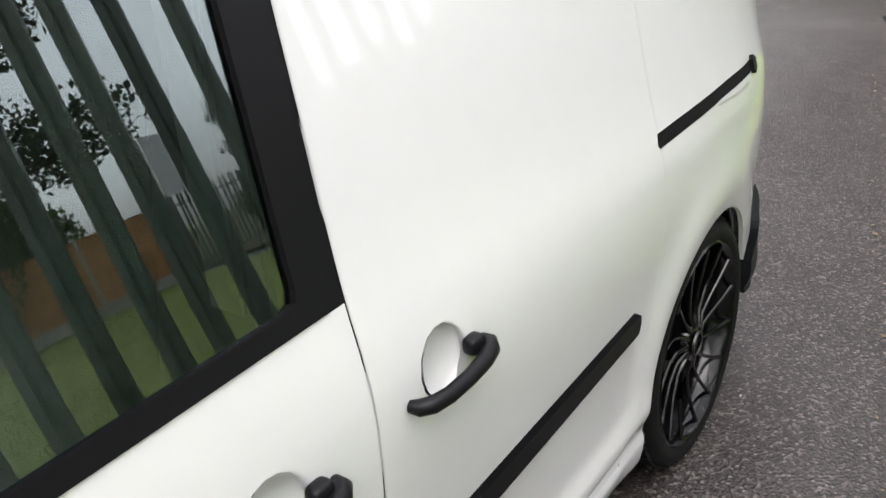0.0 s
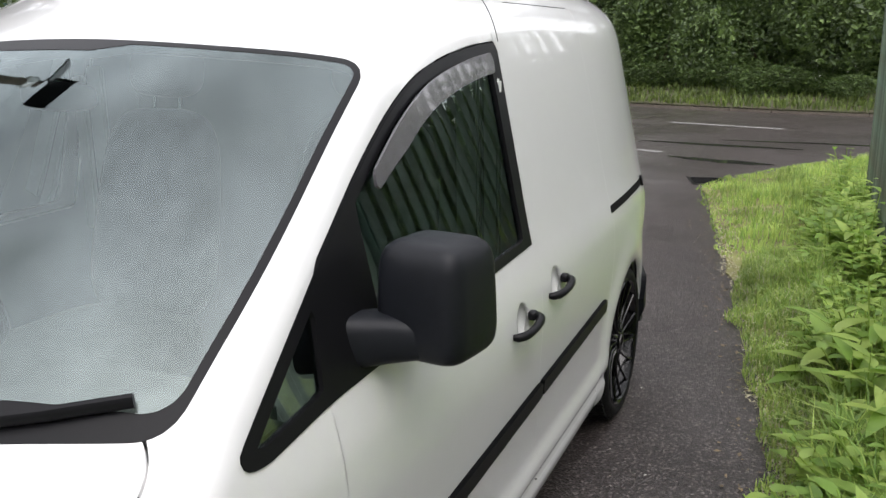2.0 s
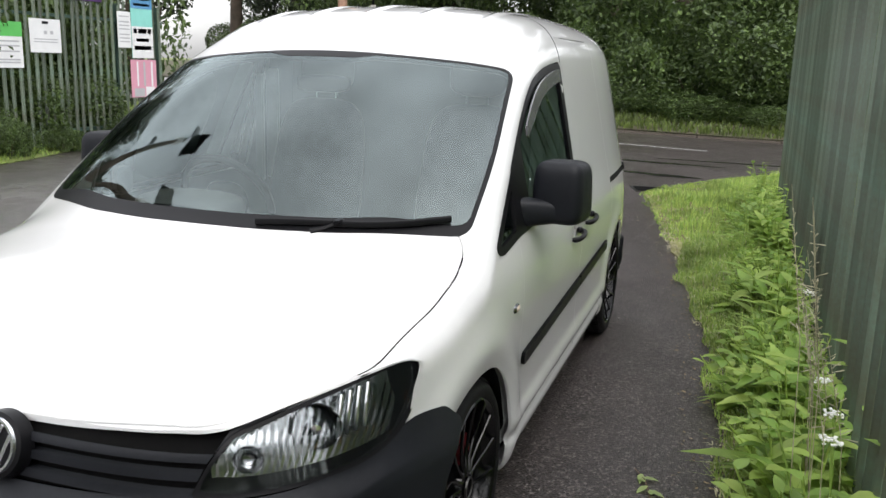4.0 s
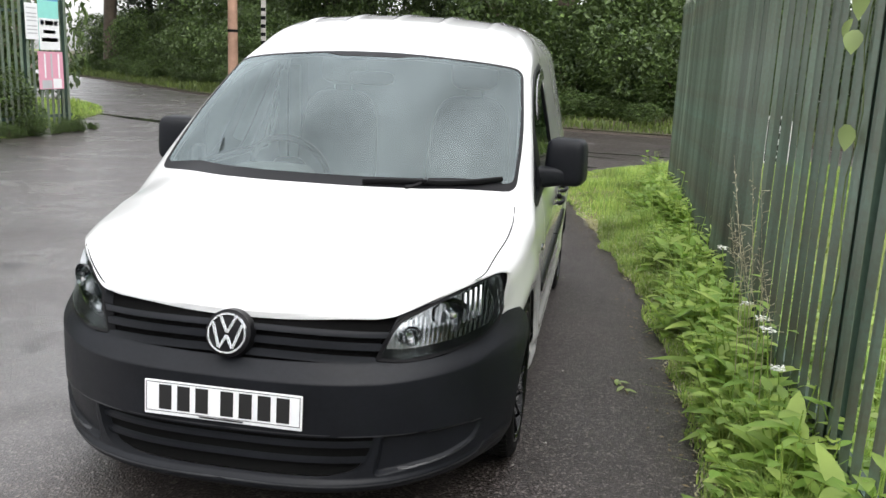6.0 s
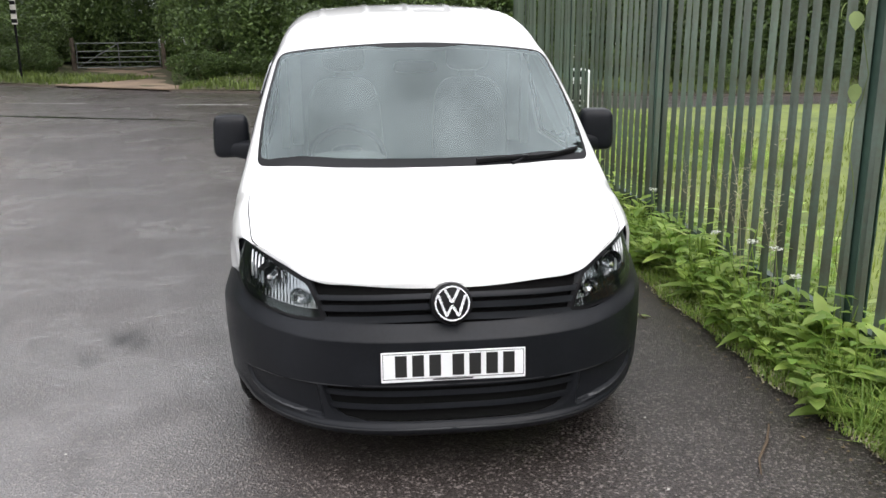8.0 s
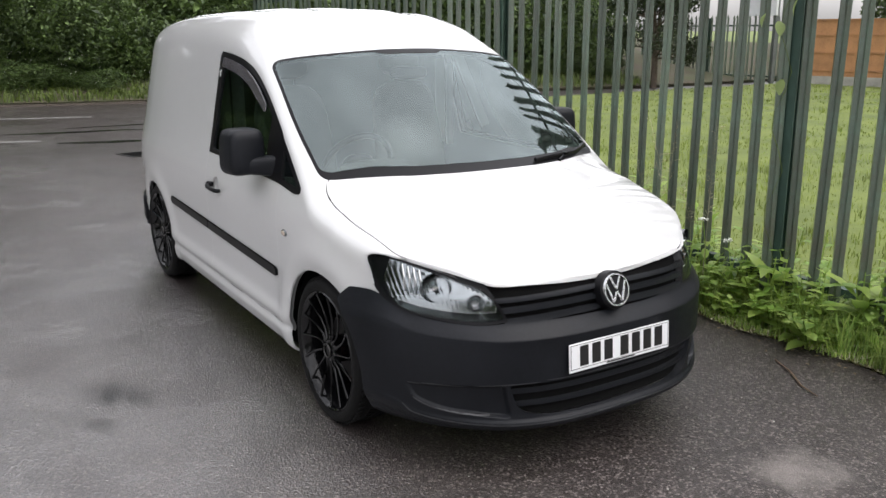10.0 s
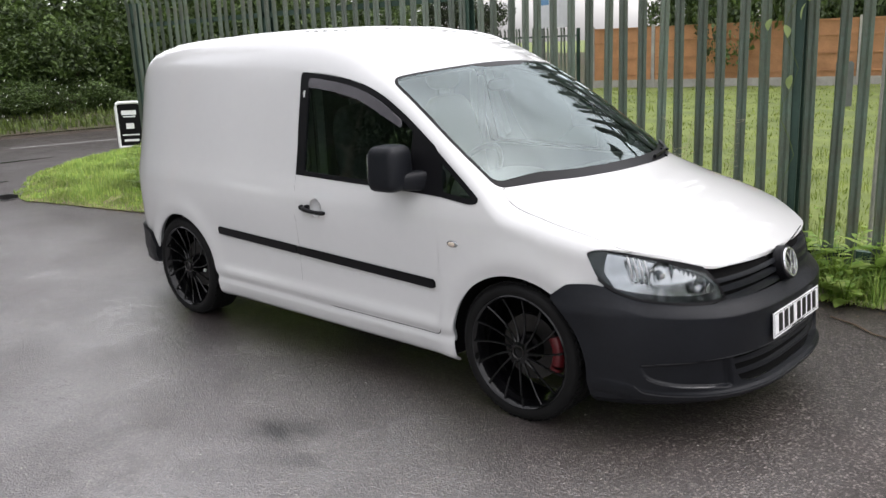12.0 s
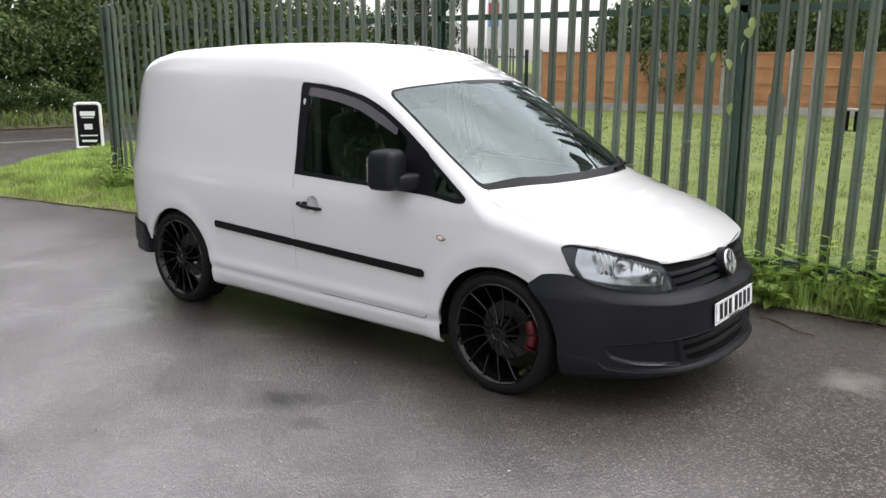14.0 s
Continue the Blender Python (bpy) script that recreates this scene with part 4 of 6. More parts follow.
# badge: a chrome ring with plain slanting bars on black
badge = part("badge", lathe([(0.0001, 0.012), (0.062, 0.012), (0.074, 0.006), (0.078, -0.03)], 48), TRIM_BLACK, van, "round black and chrome badge", True, pose(0.844, 0, 0.668, 0, 0, -90) @ Matrix.Rotation(radians(16), 4, "X"))
part("badge_ring", lathe([(0.056, 0.012), (0.057, 0.018), (0.063, 0.018), (0.065, 0.010)], 48), CHROME, badge, "chrome ring", True)
for dx, lean, up, half in ((-0.035, -19, -0.008, 0.039), (0.035, 19, -0.008, 0.039), (-0.011, 29, -0.026, 0.022), (0.011, -29, -0.026, 0.022), (-0.0125, -27, 0.026, 0.026), (0.0125, 27, 0.026, 0.026)):
    part("badge_bar", slab(-0.0048, 0.0048, 0.010, 0.017, -half, half, 0.001, Matrix.Translation((dx, 0, up)) @ Matrix.Rotation(radians(lean), 4, "Y")), CHROME, badge)

# number plate: characters as plain bars
plate = part("number_plate", slab(-0.26, 0.26, 0, 0.006, -0.0555, 0.0555, 0.002), PLATE_WHITE, van, "white number plate with black bars", m=pose(0.893, 0, 0.453, 0, 0, -90) @ Matrix.Rotation(radians(4), 4, "X"))
for k, off in enumerate((-0.199, -0.138, -0.077, -0.016, 0.067, 0.128, 0.189)):
    part("plate_bar", slab(off - 0.021, off + 0.021, 0.0065, 0.0075, -0.036, 0.043), PLATE_BLACK, plate)
part("plate_bar", slab(-0.07, 0.075, 0.0065, 0.0075, -0.051, -0.046), PLATE_BLACK, plate)
for x0, x1, z0, z1 in ((-0.254, 0.254, 0.0485, 0.0505), (-0.254, 0.254, -0.0445, -0.0425), (-0.254, -0.252, -0.0425, 0.0485), (0.252, 0.254, -0.0425, 0.0485)):
    part("plate_edge_line", slab(x0, x1, 0.0063, 0.0069, z0, z1), PLATE_BLACK, plate)

# ---- flanks: rub strips, handles, rail, deflectors, mirrors, wipers ----
def pillow(sx, sy, sz, e=0.55, rows=18, cols=28, taper=0.0):
    """A rounded block (superellipsoid), narrower towards the top by taper."""
    bm = bmesh.new()
    f = lambda c: math.copysign(abs(c) ** e, c)
    rings = []
    for i in range(1, rows):
        a = -math.pi / 2 + math.pi * i / rows
        ring = []
        for k in range(cols):
            b = 2 * math.pi * k / cols
            h = f(math.sin(a))
            t = 1 - taper * (h + 1) / 2
            ring.append(bm.verts.new((sx * f(math.cos(a)) * f(math.cos(b)) * t, sy * f(math.cos(a)) * f(math.sin(b)) * t, sz * h)))
        rings.append(ring)
    lo, hi = bm.verts.new((0, 0, -sz)), bm.verts.new((0, 0, sz))
    for p, q in zip(rings, rings[1:]):
        for k in range(cols):
            bm.faces.new((p[k], p[(k + 1) % cols], q[(k + 1) % cols], q[k]))
    for k in range(cols):
        bm.faces.new((lo, rings[0][(k + 1) % cols], rings[0][k]))
        bm.faces.new((hi, rings[-1][k], rings[-1][(k + 1) % cols]))
    return bm


def flank_band(x0, x1, zc, half, side, out):
    """A band of the flank between x0 and x1 about the height zc(x)."""
    x, y, z = whole.p.T
    g = np.minimum(np.minimum(half - np.abs(z - zc(x)), x - x0), x1 - x)
    return whole.kept(np.where(y * side > 0.5, g, -1)).moved(out)


def strip_z(x):
    return 0.564 - (x + 0.45) * 0.0317


for s in (1, -1):
    flank_band(-1.462, -0.452, strip_z, 0.021, s, 0.013).object("rub_strip", TRIM_BLACK, front_doors[s], "black rubbing strip", 0.014)
    flank_band(-2.215, -1.47, strip_z, 0.021, s, 0.013).object("rub_strip", TRIM_BLACK, slider_ob if s == 1 else body, "black rubbing strip", 0.014)
flank_band(-2.955, -2.322, lambda x: 0.940 - (x + 2.32) * 0.012, 0.014, 1, 0.0008).object("door_rail", DARK, body, "dark sliding-door rail slot", 0.02)
flank_band(-2.965, -2.30, lambda x: 0.920 - (x + 2.32) * 0.012, 0.005, 1, 0.006).object("rail_lip", WHITE, body, "white lip under the rail", 0.008)
flank_band(-2.975, -2.945, lambda x: 0.940 + 0 * x + 0.008, 0.022, 1, 0.010).object("rail_end_cap", TRIM_BLACK, body, "black rail stop", 0.012)


def flank_point(x, z, side, out=0.0):
    return np.array([x, side * (float(side_y(np.array([x]), np.array([z]))[0]) + out), z])


for s, hx, up in HANDLES:
    mother = slider_ob if hx < -1.5 else front_doors[s]
    mid_z = HANDLE_Z + up
    rings = []
    for r_k, deep in ((BOWL_R + 0.0015, 0.0), (BOWL_R - 0.002, 0.006), (BOWL_R * 0.86, 0.015), (BOWL_R * 0.6, 0.022), (BOWL_R * 0.3, 0.025), (0.0005, 0.026)):
        rings.append([flank_point(hx - 0.007 + r_k * math.cos(a), mid_z + 0.006 + r_k * math.sin(a), s, -0.0006 - deep) for a in np.linspace(0, 2 * math.pi, 33)[:-1]])
    flat = np.array(rings).reshape(-1, 3)
    quads = [(r_i * 32 + k, r_i * 32 + (k + 1) % 32, (r_i + 1) * 32 + (k + 1) % 32, (r_i + 1) * 32 + k) for r_i in range(5) for k in range(32)]
    hang("finger_bowl", mesh_of("finger_bowl", flat, [q if s == -1 else q[::-1] for q in quads], WHITE, True), mother, "round pressed finger bowl")
    pts = [flank_point(hx + 0.88 * dx, mid_z - 0.006 - 0.30 * dx * dx - 0.055 * dx, s, o) for dx, o in ((-0.094, 0.000), (-0.090, 0.014), (-0.076, 0.024), (-0.045, 0.032), (0.0, 0.035), (0.045, 0.032), (0.072, 0.024), (0.086, 0.012), (0.089, 0.000))]
    part("door_handle", tube(pts, [0.009, 0.0125, 0.0128, 0.0115, 0.0108, 0.0108, 0.0115, 0.0110, 0.008], 14, flat=1.0), TRIM_BLACK, mother, "satin black pull handle", True)
    part("handle_block", pillow(0.016, 0.012, 0.013, 0.6, 10, 16), TRIM_BLACK, mother, "black block at the end of the handle", True, Matrix.Translation(flank_point(hx - 0.054, mid_z + 0.006, s, 0.008)))
    if s == -1:
        c = flank_point(hx - 0.106, mid_z, s, 0.004)
        part("key_barrel", lathe([(0.0001, 0.014), (0.009, 0.014), (0.013, 0.008), (0.014, -0.01)], 20), TRIM_BLACK, mother, "round lock barrel", True, Matrix.Translation(c) @ Matrix.Rotation(0 if s == 1 else math.pi, 4, "Z"))
for s in (1, -1):
    c = flank_point(-0.335, 0.773, s, 0.0)
    rep = part("side_repeater", lathe([(0.0001, 0.012), (0.012, 0.010), (0.019, 0.004), (0.021, -0.004)], 28), REFLECTOR, van, "clear oval side indicator", True, Matrix.Translation(c) @ Matrix.Rotation(0 if s == 1 else math.pi, 4, "Z") @ Matrix.Diagonal((1.6, 0.7, 0.78, 1)))
    part("repeater_lens", lathe([(0.0001, 0.016), (0.008, 0.014), (0.013, 0.010)], 20), AMBER, rep, "amber-tinted centre", True)

for s in (1, -1):
    sk = lights[s]
    g = inside(DAYLIGHT, sk.p[:, 0], sk.p[:, 2])
    x, z = sk.p[:, 0], sk.p[:, 2]
    upper = z - (1.46 + (x + 1.40) * -0.40) + 0.02
    wide = 0.050 - 0.02 * np.clip((x + 0.85) / 0.15, 0, 1)
    band = np.minimum(np.minimum(np.minimum(g - 0.021, wide - g + 0.021), np.minimum(x + 1.42, -0.70 - x)), upper)
    sk.kept(band).moved(0.018).object("wind_deflector", DEFLECTOR, front_doors[s], "smoked plastic wind deflector", 0.006)


def rounded_bar(sections, e=0.55, sides=24):
    """A bar with rounded-square sections (x, y, z, half depth, half height) and closed ends."""
    bm = bmesh.new()
    f = lambda c: math.copysign(abs(c) ** e, c)
    first, last = sections[0], sections[-1]
    ends = lambda q: (q[0], q[1], q[2], q[3] * 0.82, q[4] * 0.82)
    step = lambda q, r: tuple(q[k] + (q[k] - r[k]) / max(1e-6, math.dist(q[:3], r[:3])) * 0.006 for k in range(3)) + ends(q)[3:]
    rows = [step(first, sections[1])] + list(sections) + [step(last, sections[-2])]
    rings = [[bm.verts.new((x + dx * f(math.cos(a)), y, z + dz * f(math.sin(a)))) for a in np.linspace(0, 2 * math.pi, sides + 1)[:-1]] for x, y, z, dx, dz in rows]
    for p, q in zip(rings, rings[1:]):
        for k in range(sides):
            bm.faces.new((p[k], p[(k + 1) % sides], q[(k + 1) % sides], q[k]))
    bm.faces.new(rings[0]), bm.faces.new(rings[-1])
    bmesh.ops.recalc_face_normals(bm, faces=bm.faces[:])
    return bm


for s in (1, -1):
    mir = part("door_mirror", pillow(0.084, 0.092, 0.106, 0.40, taper=0.08), BLACK_PLASTIC, van, "large grained black door mirror", True, pose(-0.644, s * 0.934, 1.106, 0, 0, s * -8))
    part("mirror_arm", rounded_bar([(-0.010, s * 0.055, -0.062, 0.066, 0.030), (0.004, s * 0.015, -0.062, 0.074, 0.038), (0.036, s * -0.036, -0.064, 0.066, 0.044), (0.078, s * -0.078, -0.066, 0.056, 0.047), (0.104, s * -0.108, -0.067, 0.050, 0.048)]), BLACK_PLASTIC, mir, "broad black mirror arm", True)
    part("mirror_foot", rounded_bar([(0.106, s * -0.110, -0.067, 0.051, 0.050), (0.124, s * -0.130, -0.068, 0.052, 0.051), (0.146, s * -0.158, -0.066, 0.058, 0.052)]), BLACK_PLASTIC, mir, "black mirror foot behind the folding joint", True)
    part("mirror_glass", slab(-0.093, -0.087, -0.055, 0.055, -0.065, 0.065, 0.002), CHROME, mir, "mirror glass")


def on_screen(x, y, lift):
    return (x, y, float(top_z(np.array([x]), np.array([y]))[0]) + lift)


for ys, ye, yp in ((0.705, 0.20, 0.46), (-0.14, -0.64, -0.36)):
    pts = [on_screen(curve_through([(0, 0.10), (0.45, 0.032), (0.75, -0.13)], abs(y)) - ((y - 0.25) * 0.13 - 0.008 if ys > 0 else -0.03), y, 0.014 if ys > 0 else -0.035) for y in np.linspace(ys, ye, 12)]
    wip = part("wiper", tube(pts, 0.0085, 8, flat=1.3), TRIM_BLACK, van, "black windscreen wiper", True)
    by = yp - 0.10
    base = on_screen(float(curve_through([(0, 0.10), (0.45, 0.050), (0.75, -0.10)], abs(by))), by, 0.0 if ys > 0 else -0.045)
    mid = tuple((np.array(pts[6]) + (0, 0, 0.003)))
    part("wiper_arm", tube([base, tuple(np.array(base) * 0.5 + np.array(mid) * 0.5 - (0, 0, 0.004)), mid], [0.010, 0.008, 0.007], 8), TRIM_BLACK, wip, "black wiper arm", True)
    part("wiper_joint", slab(-0.02, 0.02, -0.012, 0.012, -0.004, 0.008, 0.003, Matrix.Translation(mid)), TRIM_BLACK, wip, "", True)

# plastic cowl between bonnet and screen
cowl = whole.kept(np.where(whole.p[:, 2] > 0.85, np.minimum(whole.p[:, 0] - (curve_through([(0, 0.03), (0.45, -0.03), (0.75, -0.19)], np.abs(whole.p[:, 1]))), 0.72 - np.abs(whole.p[:, 1])), -1) * 1.0)
cowl = cowl.kept((curve_through([(0, 0.17), (0.45, 0.12), (0.75, 0.0)], np.abs(cowl.p[:, 1]))) - cowl.p[:, 0])
cowl.moved(-0.03).object("cowl", TRIM_BLACK, van, "black plastic scuttle panel", 0)

# ---- wheels ----
def wheel_parts(front):
    """A wheel with its face towards -y, at the origin."""
    w = thing("wheel", "", "", "")
    tyre = [(0.256, 0.016), (0.262, 0.0), (0.276, -0.007), (0.294, -0.005), (0.306, 0.004), (0.312, 0.018), (0.317, 0.040), (0.3175, 0.11), (0.317, 0.18), (0.312, 0.205), (0.290, 0.225), (0.262, 0.22), (0.254, 0.205)]
    part("tyre", lathe(tyre, 72), RUBBER, w, "low-profile black tyre", True)
    tread = bmesh.new()
    for k in range(72):
        for off, skew in ((0.030, 0.35), (0.085, -0.35), (0.140, 0.35), (0.178, -0.35)):
            m = Matrix.Rotation(2 * math.pi * k / 72 + skew * off, 4, "Y") @ Matrix.Translation((0.3165, off, 0)) @ Matrix.Rotation(skew, 4, "X")
            box(tread, -0.003, 0.004, -0.016, 0.016, -0.0085, 0.0085, 0, m)
    part("tread", tread, RUBBER, w, "tread blocks")
    rim = [(0.2575, 0.004), (0.262, 0.0), (0.257, -0.004), (0.249, 0.002), (0.243, 0.016), (0.236, 0.03), (0.227, 0.10), (0.227, 0.20), (0.256, 0.21)]
    part("rim", lathe(rim, 72), GLOSS_BLACK, w, "gloss black alloy rim", True)
    spokes = bmesh.new()
    for k in range(15):
        a = 2 * math.pi * k / 15
        pts, rad = [], []
        for r, h, q in ((0.045, 0.020, 0.009), (0.09, 0.026, 0.006), (0.145, 0.022, 0.005), (0.20, 0.013, 0.005), (0.247, 0.005, 0.0065)):
            t = a + 0.18 * (r - 0.045) / 0.18
            pts.append((r * math.cos(t), h, r * math.sin(t))), rad.append(q)
        tube(pts, rad, 8, bm=spokes)
    part("spokes", spokes, GLOSS_BLACK, w, "fifteen thin gloss black spokes", True)
    part("hub", lathe([(0.0001, 0.008), (0.026, 0.008), (0.034, 0.014), (0.052, 0.016), (0.058, 0.03), (0.06, 0.09)], 40), GLOSS_BLACK, w, "wheel centre", True)
    part("hub_ring", lathe([(0.026, 0.006), (0.028, 0.003), (0.031, 0.003), (0.033, 0.008)], 40), STEEL, w, "dull ring of the centre cap", True)
    for k in range(5):
        a = 2 * math.pi * k / 5 + 0.3
        part("wheel_bolt", lathe([(0.0001, 0.012), (0.008, 0.012), (0.009, 0.02)], 12), STEEL, w, "", True, Matrix.Translation((0.043 * math.cos(a), 0.004, 0.043 * math.sin(a))))
    part("brake_disc", lathe([(0.07, 0.105), (0.15, 0.105), (0.15, 0.13), (0.07, 0.13)], 48), STEEL, w, "grey brake disc", True)
    if front:
        cal = bmesh.new()
        tube([(0.165 * math.cos(t), 0.085, 0.165 * math.sin(t)) for t in np.linspace(-0.42, 0.50, 12)], 0.030, 10, flat=1.0, bm=cal)
        part("brake_caliper", cal, RED_PAINT, w, "red-painted brake caliper", True)
    return w


for front, wx in ((True, 0.0), (False, AXLE_R)):
    w = wheel_parts(front)
    w.parent = van
    tagged(w, "black multi-spoke alloy wheel with low tyre")
    w.matrix_basis = pose(wx, -0.842, TYRE_R)
    other = copy_thing(w, Matrix.Translation((wx, 0.842, TYRE_R)) @ Matrix.Rotation(math.pi, 4, "Z"))
    tagged(other, "black multi-spoke alloy wheel with low tyre")
    for s in (1, -1):
        well = bmesh.new()
        ang = np.linspace(-0.25, math.pi + 0.25, 26)
        grid = [[well.verts.new((wx + (0.02 if not front else 0) + r * math.cos(a), s * yy, TYRE_R + r * math.sin(a))) for a in ang] for r, yy in ((0.05, 0.50), (0.388, 0.50), (0.388, 0.80))]
        for p, q in zip(grid, grid[1:]):
            for k in range(len(ang) - 1):
                well.faces.new((p[k], p[k + 1], q[k + 1], q[k]))
        part("wheel_well", well, DARK, van, "dark wheel-arch liner", True)

# ---- floor, rear doors, cab ----
part("underbody", box(slab(-3.3, 0.62, -0.56, 0.56, 0.20, 0.30), -2.22, -0.42, -0.79, 0.79, 0.20, 0.30), DARK, van, "dark underbody")
rear = bmesh.new()
ring = [rear.verts.new(Vector(q) + Vector((0.004, 0, 0))) for q in body_skin().p[:SECTION]]
rear.faces.new(ring)
part("rear_doors", rear, WHITE, van, "white rear doors")
gl = np.minimum(arch(whole.p), nose_cut(whole.p))
lining = whole.kept(np.minimum(gl, np.minimum(np.minimum(-on_side(DAYLIGHT)(whole.p), -on_top(SCREEN)(whole.p)), np.minimum(whole.p[:, 2] - 0.30, 0.08 - whole.p[:, 0]))))
lining.moved(-0.030).object("cab_lining", LINING, van, "grey inner lining", 0)
part("bulkhead", slab(-1.66, -1.62, -0.64, 0.64, 0.30, 1.55, 0.01), LINING, van, "dark load-bay bulkhead")
for s in (1, -1):
    pillar = part("door_pillar_trim", slab(-1.475, -1.455, min(s * 0.622, s * 0.688), max(s * 0.622, s * 0.688), 0.95, 1.47, 0.006), PALE_LINING, van, "pale grey inner pillar trim")
    part("pillar_panel", slab(-1.475, -1.450, min(s * 0.704, s * 0.748), max(s * 0.704, s * 0.748), 0.93, 1.44, 0.006), PALE_LINING, pillar, "pale grey panel behind the seat belt")
dash = bmesh.new()
box(dash, -0.52, 0.06, -0.72, 0.72, 0.60, 0.955, 0.05)
part("dashboard", dash, SEAT, van, "dark grey dashboard", True)
part("instrument_hood", pillow(0.13, 0.19, 0.06, 0.6), SEAT, van, "", True, pose(-0.38, -0.36, 0.985))
wheel_rim = tube([(0.185 * math.cos(a), 0.185 * math.sin(a), 0) for a in np.linspace(0, 2 * math.pi, 33)[:-1]], 0.016, 8, closed=True)
sw = part("steering_wheel", wheel_rim, TRIM_BLACK, van, "black steering wheel", True, pose(-0.62, -0.36, 0.985, 0, -62, 0))
part("steering_boss", pillow(0.075, 0.085, 0.03, 0.7), TRIM_BLACK, sw, "", True)
for ys in (-0.37, 0.37):
    st = part("seat", pillow(0.25, 0.25, 0.09, 0.45), SEAT, van, "dark cloth seat", True, pose(-1.08, ys, 0.66))
    part("backrest", pillow(0.07, 0.24, 0.33, 0.5, taper=0.15), SEAT, st, "", True, pose(-0.30, 0, 0.36, 0, -14, 0))
    part("headrest", pillow(0.05, 0.13, 0.085, 0.6), SEAT, st, "", True, pose(-0.40, 0, 0.80, 0, -10, 0))
    for dy in (-0.05, 0.05):
        part("headrest_stalk", tube([(-0.385, dy, 0.64), (-0.40, dy, 0.76)], 0.006, 8), CHROME, st, "chrome stalk")
part("inner_mirror", pillow(0.015, 0.11, 0.032, 0.6), TRIM_BLACK, van, "rear-view mirror", True, pose(-0.72, 0, 1.43))


# ---- plants ----
def leaf_quads(rng, centres, size, spread=0.35, slim=0.55, droop=0.0, normal_up=0.4):
    """Small pointed leaves (two folded halves each) at the centres; arrays of points and faces."""
    n = len(centres)
    d = rng.normal(size=(n, 3))
    d[:, 2] -= droop
    d /= np.linalg.norm(d, axis=1, keepdims=True)
    u = rng.normal(size=(n, 3)) + [0, 0, normal_up * 3]
    s = np.cross(d, u)
    s /= np.linalg.norm(s, axis=1, keepdims=True) + 1e-9
    up = np.cross(s, d)
    L = size * (1 + spread * rng.normal(size=(n, 1))).clip(0.4, 2)
    c = np.asarray(centres)
    base, tip = c - d * L / 2, c + d * L / 2
    left, right = c + s * L * slim / 2 + up * L * 0.10, c - s * L * slim / 2 + up * L * 0.10
    p = np.stack([base, left, tip, right], 1).reshape(-1, 3)
    i = np.arange(n)[:, None] * 4
    f = np.concatenate([i + [0, 1, 2], i + [0, 2, 3]], 0)
    return p, f


def bush_points(rng, n, rx, ry, rz, lumps=9):
    """Points in the outer parts of a lumpy crown over the ground."""
    c = rng.normal(size=(lumps, 3)) * [0.42, 0.42, 0.30]
    c[:, 2] = np.abs(c[:, 2]) + 0.30
    r = rng.uniform(0.34, 0.58, lumps)
    which = rng.integers(0, lumps, n)
    d = rng.normal(size=(n, 3))
    d /= np.linalg.norm(d, axis=1, keepdims=True)
    p = c[which] + d * (r[which] * rng.uniform(0.55, 1.0, n) ** 0.5)[:, None]
    p[:, 2] = np.abs(p[:, 2])
    return p * [rx, ry, rz]


def bush_mesh(name, seed, n, size, material, rx=1.0, ry=1.0, rz=1.0, lumps=9):
    rng = np.random.default_rng(seed)
    p, f = leaf_quads(rng, bush_points(rng, n, rx, ry, rz, lumps), size)
    return mesh_of(name, p, f, material, False)


def stems_mesh(seed, n, high, spread):
    rng = random.Random(seed)
    bm = bmesh.new()
    for _ in range(n):
        a, r = rng.uniform(0, 6.28), rng.uniform(0.2, 1) * spread
        tube([(0.05 * math.cos(a), 0.05 * math.sin(a), -0.1), (r * 0.5 * math.cos(a), r * 0.5 * math.sin(a), high * 0.5), (r * math.cos(a), r * math.sin(a), high * rng.uniform(0.75, 1))], [0.035, 0.022, 0.008], 5, bm=bm)
    me = bpy.data.meshes.new("stems")
    bm.to_mesh(me), bm.free()
    me.materials.append(BARK)
    return me


rng = random.Random(11)
SHRUBS = []
for k in range(5):
    sh = thing("shrub", "dense dark green shrub on the roadside bank", "shrub", "shrubs along the road")
    hang("foliage", bush_mesh("foliage", 20 + k, 12000, 0.064, HEDGE, 1.0, 1.0, 1.15, 10 + k), sh)
    hang("stems", stems_mesh(30 + k, 7, 0.8, 0.7), sh)
    SHRUBS.append(sh)
line = np.array(KERB_LINE, float)
seg = np.r_[0, np.cumsum(np.linalg.norm(np.diff(line, axis=0), axis=1))]


def along_kerb(s, back):
    """A point on the bank: s metres along the kerb, so far behind it."""
    p = np.array([np.interp(s, seg, line[:, 0]), np.interp(s, seg, line[:, 1])])
    q = np.array([np.interp(s + 0.5, seg, line[:, 0]), np.interp(s + 0.5, seg, line[:, 1])])
    t = (q - p) / (np.linalg.norm(q - p) + 1e-9)
    return p + back * np.array([t[1], -t[0]]) * (1 if t[1] < 0 else -1)


